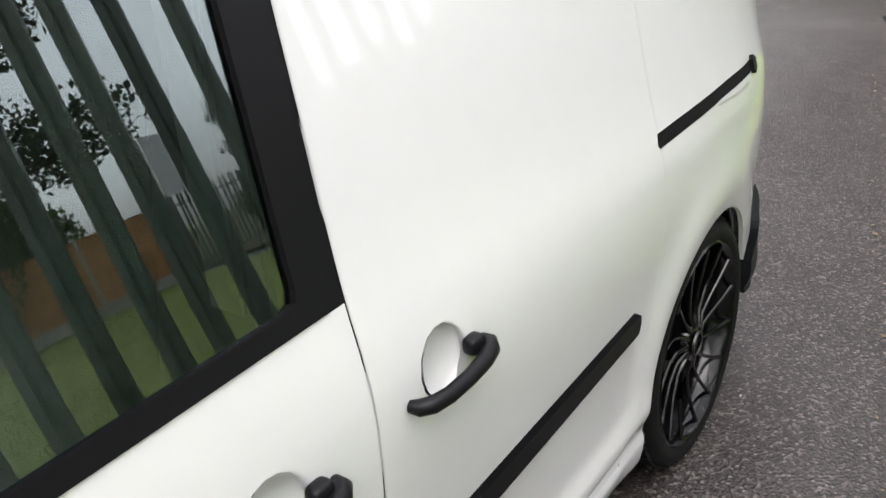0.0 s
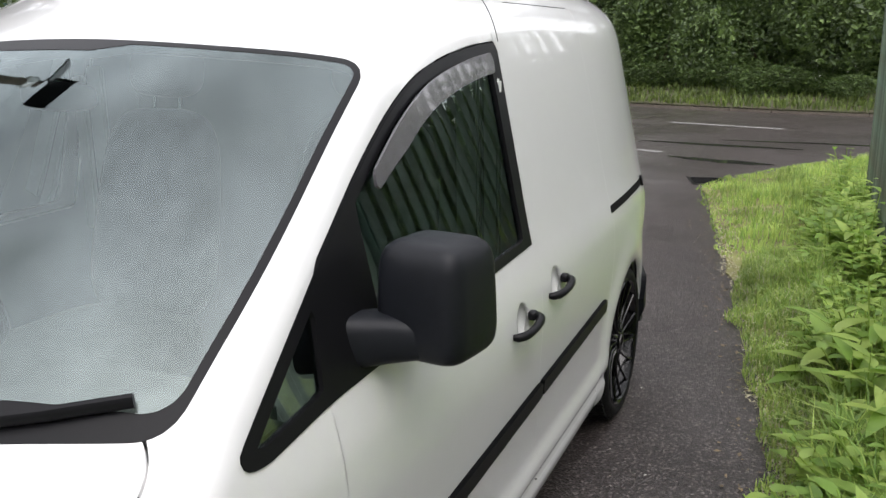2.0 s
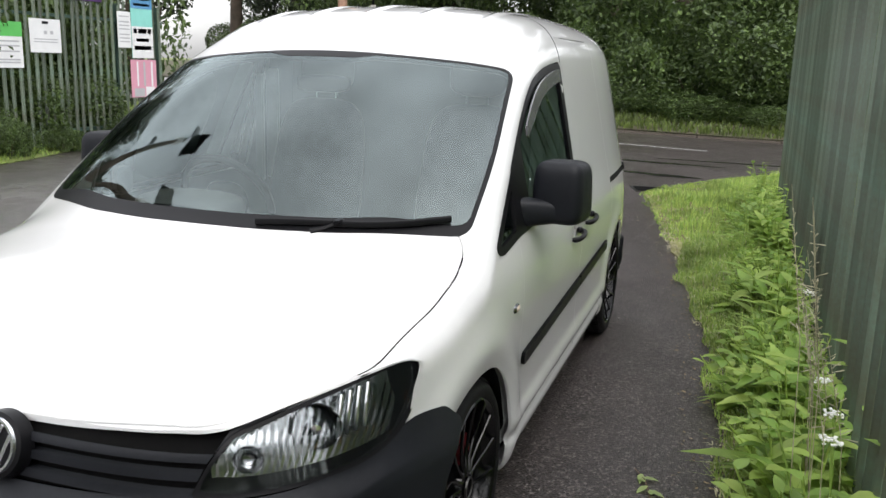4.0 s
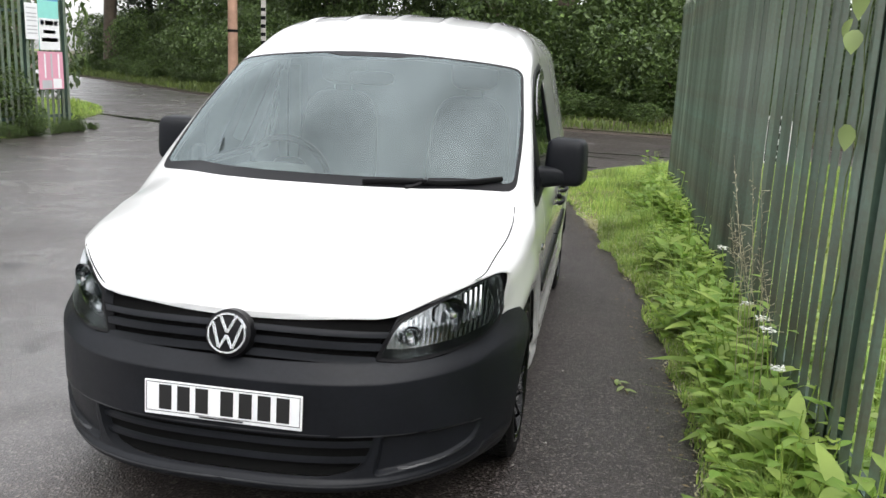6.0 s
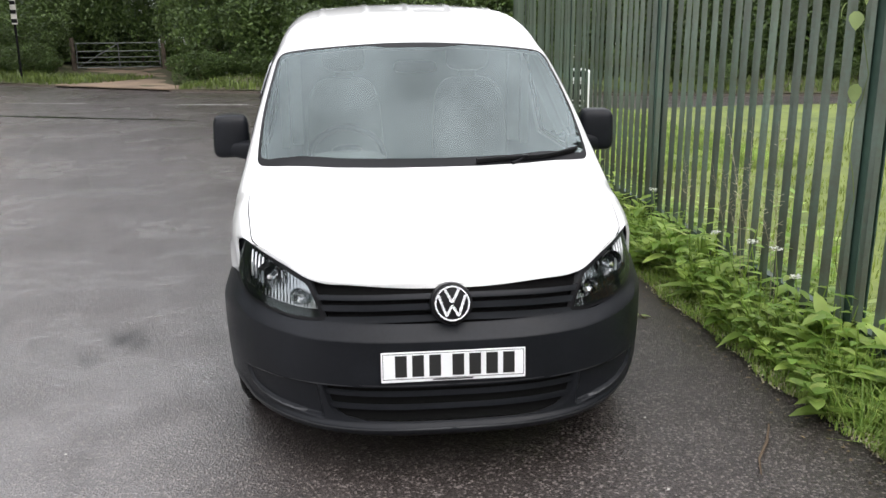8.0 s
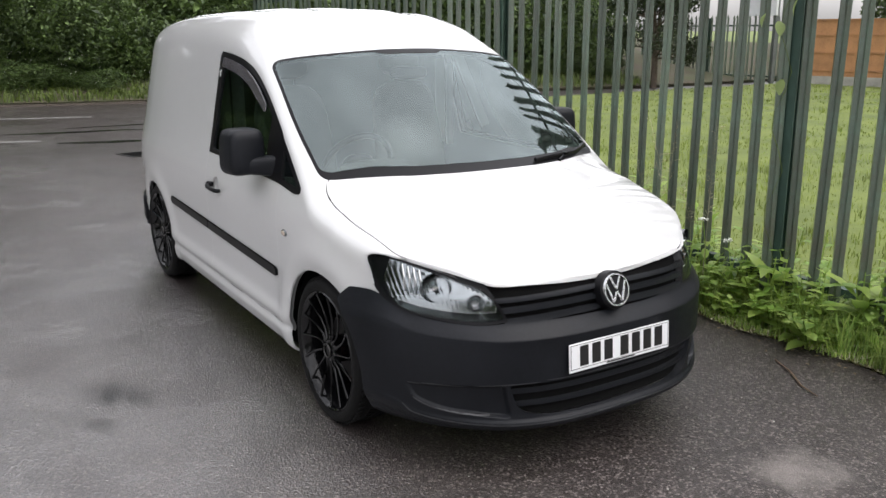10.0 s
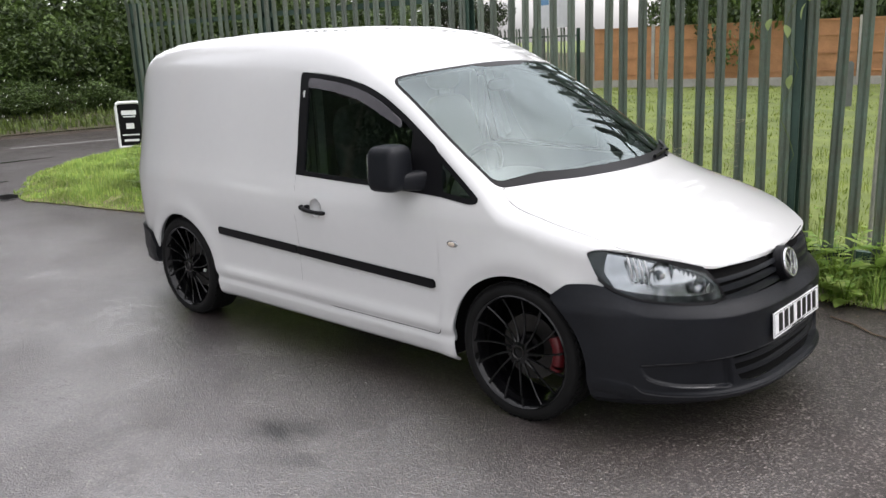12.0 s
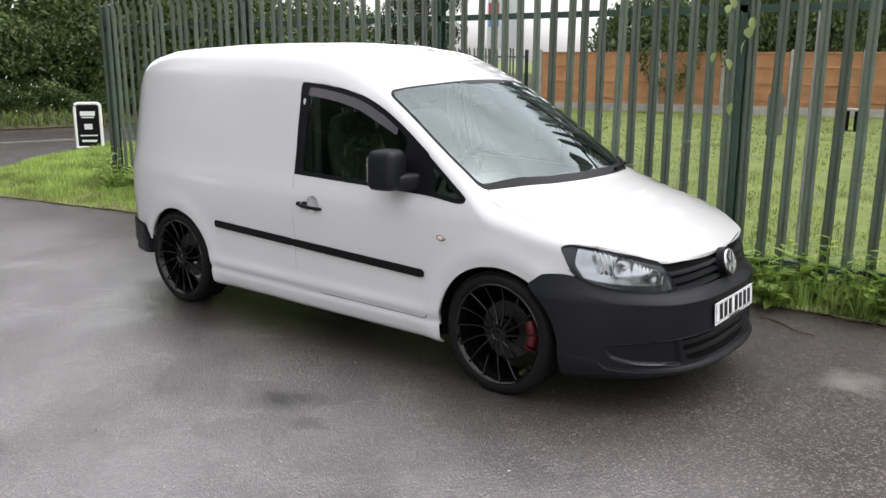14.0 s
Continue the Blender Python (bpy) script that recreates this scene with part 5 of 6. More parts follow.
TRACK_S = (22.2, 26.2)        # the gap in the hedge where the dirt track goes in
spots = []
for back, step, lo, hi in ((2.4, 1.5, 0.9, 1.3), (4.0, 1.7, 1.5, 2.1), (6.2, 2.0, 2.2, 3.0)):
    s = rng.uniform(0, 1)
    while s < seg[-1] - 2:
        x, y = along_kerb(s, back + rng.uniform(-0.5, 0.5))
        if off_track(x, y) > 1.7 + 0.6 * hi:
            spots.append((x, y, rng.uniform(lo, hi), rng.uniform(0.6, 1.0) * (0.55 if back < 3 else 1)))
        s += step * rng.uniform(0.75, 1.25)
spots += [(-36.8 - 1.3 * (k % 3), -14.6 + 1.7 * k, rng.uniform(1.9, 2.6), 1.2) for k in range(7)]
# unseen shrub row, added at +x so the van's nose reflects something dark
spots += [(20.5 + 1.2 * (k % 2), -24 + 2.1 * k, rng.uniform(1.6, 2.2), 1.2) for k in range(12)]
for k, (x, y, size, tall) in enumerate(spots):
    g = inside(BANK, np.array([x]), np.array([y]))[0]
    m = Matrix.Translation((x, y, bank_rise(x, y, max(0, g)) - 0.05)) @ Matrix.Rotation(rng.uniform(0, 6.28), 4, "Z") @ Matrix.Diagonal((size, size, size * tall * 1.1, 1))
    if k < len(SHRUBS):
        SHRUBS[k].matrix_basis = m
    else:
        ob = copy_thing(SHRUBS[k % len(SHRUBS)], m)
        ob.matrix_basis = m


def tree_thing(seed, high, crown_r, leaf, label, leaves=8500):
    """A tapered trunk with limbs, and a crown of leaf clumps with gaps."""
    r = random.Random(seed)
    nr = np.random.default_rng(seed)
    t = thing("tree", label, "tree", "trees of the woodland edge")
    bm = bmesh.new()
    bend = [(0, 0, -0.2), (r.uniform(-.1, .1), r.uniform(-.1, .1), high * 0.3), (r.uniform(-.3, .3), r.uniform(-.3, .3), high * 0.6), (r.uniform(-.4, .4), r.uniform(-.4, .4), high * 0.92)]
    tube(bend, [high * 0.026, high * 0.019, high * 0.012, high * 0.003], 10, bm=bm)
    tips = []
    for k in range(11):
        h = high * r.uniform(0.22, 0.85)
        a, ln = r.uniform(0, 6.28), crown_r * r.uniform(0.6, 1.0) * (1.15 - 0.5 * h / high)
        p0 = np.array([0, 0, h])
        p2 = p0 + [ln * math.cos(a), ln * math.sin(a), ln * r.uniform(0.1, 0.6)]
        p1 = (p0 + p2) / 2 + [0, 0, -0.08 * ln]
        tube([p0, p1, p2], [high * 0.010, high * 0.006, high * 0.002], 6, bm=bm)
        tips += [p1 * 0.4 + p2 * 0.6, p2]
    part("trunk", bm, BARK, t, "", True)
    tips = np.array(tips + [np.array([0, 0, high * 0.95])])
    which = nr.integers(0, len(tips), leaves)
    d = nr.normal(size=(leaves, 3))
    d /= np.linalg.norm(d, axis=1, keepdims=True)
    c = tips[which] + d * (nr.uniform(0.1, 1, leaves) ** 0.45 * crown_r * 0.36)[:, None] * [1, 1, 0.75]
    p, f = leaf_quads(nr, c, leaf, 0.35, 0.6, 0.2)
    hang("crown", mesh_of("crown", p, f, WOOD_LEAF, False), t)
    return t


TREES = [tree_thing(50 + k, 9 + k, 3.4 + 0.3 * k, 0.20, "tall dark-leaved tree at the woodland edge") for k in range(4)]
tree_spots = []
s = 0.0
while s < seg[-1] - 2:
    for back in (8.5, 13.0):
        x, y = along_kerb(s + rng.uniform(-1, 1), back + rng.uniform(-1, 1))
        if off_track(x, y) > 3.0 or x < -37:
            tree_spots.append((x, y, rng.uniform(0.75, 1.1) * (0.4 if y > 1 else 1.7 if y > -13 else 1.25)))
    s += 4.2
tree_spots += [(-34 + 4.0 * k + rng.uniform(-1, 1), -22 - 2.5 * (k % 3), rng.uniform(1.1, 1.35)) for k in range(1, 9)]
tree_spots += [(-22 + 4.5 * k + rng.uniform(-1, 1), -17 - 2.2 * (k % 2) - 0.25 * (5 - k), rng.uniform(0.85, 1.1)) for k in range(6)]
tree_spots += [(-9 + 2.6 * k + rng.uniform(-0.6, 0.6), 32.5 + 1.2 * (k % 2), rng.uniform(0.45, 0.6) if k < 2 else rng.uniform(1.2, 1.5)) for k in range(9)]
tree_spots += [(-16 + 4.6 * k + rng.uniform(-1, 1), 36 + 2.5 * (k % 2), rng.uniform(1.4, 1.7)) for k in range(9)]
tree_spots += [(-42, -27, 1.4), (-47, -25, 1.3), (-39, -30.5, 1.3)]
# unseen trees added behind those shrubs, to block the low sky at +x
tree_spots += [(24 + 2.0 * (k % 3) + rng.uniform(-1, 1), -26 + 4.2 * k, rng.uniform(0.8, 1.05)) for k in range(13)]
for k, (x, y, size) in enumerate(tree_spots):
    g = inside(BANK, np.array([x]), np.array([y]))[0]
    m = Matrix.Translation((x, y, bank_rise(x, y, g) if g > 0 else 0)) @ Matrix.Rotation(rng.uniform(0, 6.28), 4, "Z") @ Matrix.Diagonal((size, size, size, 1))
    if k < len(TREES):
        TREES[k].matrix_basis = m
    else:
        copy_thing(TREES[k % len(TREES)], m).matrix_basis = m


# ---- grass ----
def blade_field(name, seed, spots, high, width, material, label, lean=0.35, category="grass"):
    """Grass blades at spots (x, y, z, size): one object of many bent blades."""
    nr = np.random.default_rng(seed)
    n = len(spots)
    c, size = spots[:, :3], spots[:, 3:4]
    a = nr.uniform(0, 2 * math.pi, n)
    d = np.stack([np.cos(a), np.sin(a), np.zeros(n)], 1)
    s = np.stack([-np.sin(a), np.cos(a), np.zeros(n)], 1)
    h = high * size * nr.uniform(0.6, 1.25, (n, 1))
    w = width * nr.uniform(0.7, 1.3, (n, 1))
    ln = lean * nr.uniform(0.2, 1.6, (n, 1))
    mid = c + np.array([0, 0, 1]) * h * 0.6 + d * h * ln * 0.35
    tip = c + np.array([0, 0, 1]) * h * (1 - 0.25 * ln) + d * h * ln
    p = np.stack([c - s * w / 2, c + s * w / 2, mid + s * w * 0.4, mid - s * w * 0.4, tip], 1).reshape(-1, 3)
    i = np.arange(n) * 5
    faces = [f for k in i for f in ((k, k + 1, k + 2, k + 3), (k + 3, k + 2, k + 4))]
    return tagged(hang(name, mesh_of(name, p, faces, material, False)), label, category, "", "stuff")


def scatter(seed, n, outline, x0, x1, y0, y1, weight=None, z=0.02):
    nr = np.random.default_rng(seed)
    q = np.stack([nr.uniform(x0, x1, n), nr.uniform(y0, y1, n)], 1)
    g = inside(outline, q[:, 0], q[:, 1])
    keep = g > -0.04 - np.array([0.14 * max(0, noise.noise((x * 2.6, y * 2.6, 9))) for x, y in q])
    if weight is not None:
        keep &= nr.uniform(0, 1, n) < weight(q[:, 0], q[:, 1], g)
    q, g = q[keep], g[keep]
    clump = np.array([0.78 + 0.75 * noise.noise((x * 1.7, y * 1.7, 2)) + 0.55 * noise.noise((x * 5.3, y * 5.3, 6)) for x, y in q])
    edge = np.clip(0.22 + g * 1.9, 0.22, 1)
    return np.stack([q[:, 0], q[:, 1], np.full(len(q), z), (clump * edge).clip(0.2, 1.6)], 1)


blade_field("verge_blades", 1, scatter(1, 72000, VERGE, -5.5, 4.5, 1.1, 2.25), 0.19, 0.006, GRASS, "long bright green grass along the fence foot", 0.6)
nr = np.random.default_rng(21)
tufts = []
for _ in range(150):
    cx, cy, big = nr.uniform(-2.6, 3.8), nr.uniform(1.66, 1.9), nr.uniform(0.5, 1.1)
    tufts += [(cx + nr.normal(0, 0.035), cy + nr.normal(0, 0.03), 0.02, big * nr.uniform(0.6, 1.1)) for _ in range(38)]
blade_field("tuft_blades", 22, np.array(tufts), 0.30, 0.007, GRASS, "arching tufts of long pale green grass in the verge", 0.85)
blade_field("corner_blades", 2, scatter(2, 52000, VERGE, -13.2, -5.5, 0.3, 5.0), 0.12, 0.010, GRASS, "short bright green grass on the corner")
blade_field("meadow_blades", 3, scatter(3, 70000, VERGE, -9, 14, 2.1, 9, lambda x, y, g: np.clip(1.25 - (y - 2) / 7, 0.25, 1)), 0.085, 0.008, MEADOW_GRASS, "bright meadow grass behind the fence")
blade_field("far_meadow_blades", 4, scatter(4, 34000, VERGE, -14, 14, 9, 24), 0.07, 0.016, MEADOW_GRASS, "bright meadow grass further off")
blade_field("island_blades", 5, scatter(5, 34000, ISLAND, -18.5, -3, -16, -7.3), 0.20, 0.016, GRASS, "rough grass before the sign fence")
blade_field("straw_blades", 8, scatter(8, 9000, VERGE, -5.5, 4.5, 1.1, 2.2), 0.17, 0.006, DRY_GRASS, "dry straw-coloured blades among the verge grass", 0.7)
blade_field("dry_debris", 9, scatter(9, 52000, NEAR, -6.5, 4.5, 0.8, 1.9, lambda x, y, g: np.where(np.abs(g) < 0.05, 0.5, np.where(np.abs(g) < 0.15, 0.12, 0))), 0.055, 0.008, DRY_GRASS, "dead stalks and straw lying along the edge of the tarmac", 2.2, "debris")
bank_spots = []
nr = np.random.default_rng(6)
for _ in range(36000):
    s, b = nr.uniform(0, seg[-1] - 1), nr.uniform(0.05, 3.4)
    if TRACK_S[0] < s < TRACK_S[1]:
        continue
    x, y = along_kerb(s, b)
    bank_spots.append((x, y, bank_rise(x, y, b), 0.5 + 0.5 * nr.uniform()))
blade_field("bank_blades", 6, np.array(bank_spots), 0.27, 0.034, BANK_GRASS, "rough dull grass on the roadside bank")


# ---- weeds along the fence ----
def leaf_shape(length, width, steps=4, fold=0.18, droop=0.35):
    """One broad leaf along +x as points and faces."""
    pts, faces = [], []
    for k in range(steps + 1):
        t = k / steps
        w = width * math.sin(math.pi * min(1, 0.06 + t * 0.94)) ** 0.8 * (1 - 0.25 * t) * 0.5
        z = -droop * length * t * t
        pts += [(length * t, -w, z + fold * w), (length * t, 0, z), (length * t, w, z + fold * w)]
    for k in range(steps):
        a = k * 3
        faces += [(a, a + 1, a + 4, a + 3), (a + 1, a + 2, a + 5, a + 4)]
    return np.array(pts), faces


def weed_thing(name, label, seed, high, leaf_l, leaf_w, count, stems=3, spread=0.08):
    """A leafy plant: thin stems with leaves in whorls."""
    r = random.Random(seed)
    w = thing(name, label, "weed", "weeds along the fence")
    bm = bmesh.new()
    P, F = [], []
    for s in range(stems):
        a0 = r.uniform(0, 6.28)
        bx, by = spread * math.cos(a0), spread * math.sin(a0)
        h = high * r.uniform(0.7, 1.05)
        tx, ty = bx * 2.2 + r.uniform(-.05, .05), by * 2.2 + r.uniform(-.05, .05)
        tube([(bx, by, -0.02), ((bx + tx) / 2, (by + ty) / 2, h * 0.55), (tx, ty, h)], [0.005, 0.004, 0.002], 5, bm=bm)
        for k in range(count):
            t = (k + 0.7) / count
            cx, cy, cz = bx + (tx - bx) * t, by + (ty - by) * t, h * t
            ln = leaf_l * (1.15 - 0.6 * t) * r.uniform(0.75, 1.2)
            pts, fs = leaf_shape(ln, leaf_w * (1.15 - 0.6 * t), droop=r.uniform(0.15, 0.6))
            m = np.array((Matrix.Translation((cx, cy, cz)) @ Matrix.Rotation(k * 2.4 + r.uniform(-.4, .4), 4, "Z") @ Matrix.Rotation(radians(-r.uniform(10, 45)), 4, "Y")))
            base = len(P)
            P += [tuple(q) for q in (pts @ m[:3, :3].T + m[:3, 3])]
            F += [tuple(v + base for v in f) for f in fs]
    tagged(part("stem", bm, WEED, w), kind="stuff")
    hang("leaves", mesh_of("leaves", P, F, WEED, True), w)
    return w


KINDS = [weed_thing("nettle", "leafy green nettle at the fence foot", 70 + k, 0.36 + 0.08 * k, 0.14, 0.072, 7, 4, 0.06) for k in range(3)]
KINDS += [weed_thing("dock", "broad-leaved green dock plant by the tarmac", 80 + k, 0.24 + 0.06 * k, 0.28, 0.10, 6, 3, 0.03) for k in range(2)]
KINDS += [weed_thing("bramble", "low sprawling green bramble in the verge", 90 + k, 0.24, 0.10, 0.075, 7, 6, 0.11) for k in range(2)]
r = random.Random(5)
placed = 0
for k in range(300):
    x = r.uniform(-6.0, 3.6) if k < 240 else r.uniform(-8.1, -5)
    y = FENCE_Y - 0.02 - abs(r.gauss(0, 0.17)) if r.random() < 0.85 else FENCE_Y + r.uniform(0.15, 0.5)
    if inside(VERGE, np.array([x]), np.array([y]))[0] < 0.12:
        continue
    kind = KINDS[r.choice((0, 1, 2, 3, 4, 4, 5, 5, 6, 6))]
    size = r.uniform(0.65, 1.25) * (0.6 if y < 1.66 else 1)
    m = Matrix.Translation((x, y, 0.02)) @ Matrix.Rotation(r.uniform(0, 6.28), 4, "Z") @ Matrix.Diagonal((size, size, size * r.uniform(0.8, 1.15), 1))
    if placed < len(KINDS):
        KINDS[placed].matrix_basis = m
    else:
        copy_thing(kind, m).matrix_basis = m
    placed += 1

# tall seeding grasses against the fence
for k in range(10):
    x, y = r.uniform(-1.9, -0.2), FENCE_Y - r.uniform(0.06, 0.24)
    bm, h, lean = bmesh.new(), r.uniform(0.75, 1.25), r.uniform(-0.25, 0.25)
    pts = [(x, y, 0), (x + lean * 0.3, y - 0.03, h * 0.6), (x + lean * 0.8, y - 0.10, h)]
    tube(pts, [0.0018, 0.0013, 0.0007], 4, bm=bm)
    for q in range(22):
        t = 0.62 + 0.38 * q / 26
        c = np.array(pts[1]) + (np.array(pts[2]) - np.array(pts[1])) * ((t - 0.6) / 0.4)
        e = c + np.array([r.gauss(0, 0.045), r.gauss(0, 0.03), r.uniform(0.0, 0.05)]) * (1.3 - t)
        tube([tuple(c), tuple(e)], [0.0007, 0.0018], 4, bm=bm)
    tagged(part("seeding_grass", bm, DRY_GRASS, None), "tall pale seeding grass stalk against the fence", "grass", "seeding grass stalks")

# cow parsley with white flower heads
FLOWER = mat("white_petals", (0.75, 0.76, 0.70), 0.7, vary=0.1)
for x, y, h in ((-1.13, 1.88, 0.40), (-0.62, 1.86, 0.47), (-0.28, 1.82, 0.52), (-0.10, 1.84, 0.42), (-2.3, 1.9, 0.45)):
    plant = thing("cow_parsley", "white-flowered cow parsley in the verge", "weed", "flowering weeds", m=pose(x, y, 0))
    part("stem", tube([(0, 0, 0), (0.02, 0, h * 0.6), (0.0, -0.02, h)], 0.003, 5), WEED, plant)
    heads = bmesh.new()
    for q in range(24):
        a, rr = r.uniform(0, 6.28), 0.030 * math.sqrt(r.random())
        box(heads, -0.004, 0.004, -0.004, 0.004, -0.002, 0.002, 0, Matrix.Translation((rr * math.cos(a), -0.02 + rr * math.sin(a), h + r.uniform(-0.008, 0.012))) @ Matrix.Rotation(a, 4, "Z"))
    tagged(part("flower_head", heads, FLOWER, plant, "flat white flower head"), kind="stuff")

# bindweed climbing the fence post
VINE = leaf_mat("pale_vine_leaves", (0.42, 0.50, 0.22), (0.25, 0.36, 0.10), 0.45)
vine = thing("bindweed", "pale green bindweed climbing the green fence", "climber")
pts = [(0.10 + 0.05 * math.sin(k * 1.3), FENCE_Y - 0.03, 0.2 + 0.11 * k) for k in range(20)]
part("stem", tube(pts, 0.0022, 5), BANK_GRASS, vine)
for k, (x, y, z) in enumerate(pts):
    if z < 1.62 and k != 11:
        continue
    for q in range(2 if z > 1.8 else 1):
        P, F = leaf_shape(r.uniform(0.06, 0.10), r.uniform(0.06, 0.085), 4, 0.1, 0.4)
        me = mesh_of("leaf", P, F, VINE, True)
        ob = hang("leaf", me, vine)
        ob.matrix_basis = Matrix.Translation((x + r.uniform(-0.10, 0.10), y - r.uniform(0.0, 0.05), z + r.uniform(-0.05, 0.05))) @ Matrix.Rotation(r.uniform(2.6, 6.6), 4, "Z") @ Matrix.Rotation(radians(r.uniform(30, 80)), 4, "Y")

# white blossom scattered over the bank
nr = np.random.default_rng(12)
P, F = [], []
while len(P) < 4 * 420:
    x, y = along_kerb(nr.uniform(10, 34), abs(nr.normal(1.9, 0.8)) + 0.3)
    if off_track(x, y) < 2.6:
        continue
    g = max(0, inside(BANK, np.array([x]), np.array([y]))[0])
    z, w = bank_rise(x, y, g) + nr.uniform(0.15, 0.95), nr.uniform(0.012, 0.026)
    k = len(P)
    P += [(x, y - w, z - w), (x + w, y, z + w * 0.3), (x, y + w, z + w), (x - w, y, z + w * 0.4)]
    F += [(k, k + 1, k + 2), (k, k + 2, k + 3)]
tagged(hang("bank_blossom", mesh_of("bank_blossom", P, F, FLOWER, False)), "small white blossom among the shrubs of the bank", "flowers", "", "stuff")


# ---- kerb stones along the far side of the road ----
kerb_me = mesh_of("kerb_stone", [(-0.45, -0.06, -0.05), (0.45, -0.06, -0.05), (0.45, 0.06, -0.05), (-0.45, 0.06, -0.05), (-0.45, -0.06, 0.04), (0.45, -0.06, 0.04), (0.45, 0.045, 0.055), (-0.45, 0.045, 0.055)], [(0, 3, 2, 1), (4, 5, 6, 7), (0, 1, 5, 4), (1, 2, 6, 5), (2, 3, 7, 6), (3, 0, 4, 7)], KERB, False)
kerb = thing("kerb", "low soil-stained concrete kerb along the road", "kerb", kind="structure")
s = 4.0
while s < seg[-1] - 6:
    a, b = along_kerb(s, 0), along_kerb(s + 0.91, 0)
    if not TRACK_S[0] < s < TRACK_S[1]:
        ob = hang("kerb_stone", kerb_me, kerb)
        ob.matrix_basis = Matrix.Translation(((a[0] + b[0]) / 2, (a[1] + b[1]) / 2, 0)) @ Matrix.Rotation(math.atan2(b[1] - a[1], b[0] - a[0]), 4, "Z")
    s += 0.915


# ---- worn road paint, damp patches ----
def blot(name, cx, cy, rx, ry, material, label, category, seed, z=0.004, turn=0.0, kind="structure"):
    """A thin patch with a ragged outline lying on the road."""
    r = random.Random(seed)
    n = 40
    rim = []
    ph = [r.uniform(0, 6.28) for _ in range(4)]
    for k in range(n):
        a = 2 * math.pi * k / n
        w = 1 + 0.22 * math.sin(2 * a + ph[0]) + 0.16 * math.sin(3 * a + ph[1]) + 0.10 * math.sin(7 * a + ph[2]) + 0.06 * math.sin(13 * a + ph[3])
        x, y = rx * w * math.cos(a), ry * w * math.sin(a)
        rim.append((cx + x * math.cos(turn) - y * math.sin(turn), cy + x * math.sin(turn) + y * math.cos(turn), z))
    return tagged(hang(name, mesh_of(name, rim, [tuple(range(n))], material, False)), label, category, "", kind)


WATER = mat("standing_water", (0.02, 0.02, 0.02), 0.04, spec=0.5)
blot("puddle", -10.6, 0.35, 0.55, 0.16, WATER, "shallow dark puddle on the tarmac", "puddle", 1, turn=1.2)
blot("puddle", -12.3, 0.1, 1.1, 0.10, WATER, "thin puddle along the road edge", "puddle", 2, turn=1.35)
blot("puddle", -12.9, 1.4, 1.0, 0.09, WATER, "thin puddle along the road edge", "puddle", 3, turn=1.5)
blot("puddle", -13.4, -5.5, 1.8, 0.14, WATER, "long thin puddle in the road", "puddle", 4, turn=1.2)
blot("puddle", -14.6, -9.5, 2.2, 0.16, WATER, "long thin puddle in the road", "puddle", 5, turn=1.1)
for k, (x0, y0, x1, y1, w) in enumerate(((-15.6, -1.1, -14.9, 0.9, 0.07), (-15.2, 2.9, -14.6, 5.0, 0.07), (-11.25, -0.5, -11.7, -1.5, 0.06), (-16.2, -4.6, -15.9, -2.6, 0.07), (-17.4, -8.4, -16.9, -6.4, 0.07))):
    d = np.array([x1 - x0, y1 - y0]) / math.hypot(x1 - x0, y1 - y0)
    q = np.array([-d[1], d[0]]) * w
    tagged(hang("road_line", mesh_of("road_line", [(x0 + q[0], y0 + q[1], 0.004), (x0 - q[0], y0 - q[1], 0.004), (x1 - q[0], y1 - q[1], 0.004), (x1 + q[0], y1 + q[1], 0.004)], [(0, 1, 2, 3)], ROAD_PAINT, False)), "worn white painted road line", "road marking", "", "structure")
# made-up drain grid in the place of a dark, irregular oval puddle
drain = thing("drain_cover", "dark iron drain cover standing in for an oval puddle", "drain", m=pose(-8.95, 0.42, 0.0, 0, 0, 15))
part("drain_frame", box(box(box(slab(-0.24, 0.24, -0.20, -0.17, 0.001, 0.008), -0.24, 0.24, 0.17, 0.20, 0.001, 0.008), -0.24, -0.21, -0.17, 0.17, 0.001, 0.008), 0.21, 0.24, -0.17, 0.17, 0.001, 0.008), STEEL, drain, "iron frame")
for k in range(7):
    part("drain_bar", slab(-0.20 + k * 0.062, -0.168 + k * 0.062, -0.17, 0.17, 0.001, 0.006), DARK, drain)
side_way = np.array([-(TRACK_TO - TRACK_FROM)[1], (TRACK_TO - TRACK_FROM)[0]]) / np.linalg.norm(TRACK_TO - TRACK_FROM)
track = np.array([along_kerb(TRACK_S[0] - 0.6, -0.15), along_kerb(TRACK_S[1] + 0.6, -0.15), TRACK_FROM + (TRACK_TO - TRACK_FROM) * 0.2 + side_way * 1.7, TRACK_TO + side_way * 1.6, TRACK_TO - side_way * 1.6, TRACK_FROM + (TRACK_TO - TRACK_FROM) * 0.2 - side_way * 1.7])
flat_mesh("dirt_track", track, 0.035, DIRT, 0.03, "brown dirt track leading to a gate", relief=0.03, step=0.5, rise=lambda x, y, g: max(0.0, bank_rise(x, y, max(0, inside(BANK, np.array([x]), np.array([y]))[0]))), category="track")

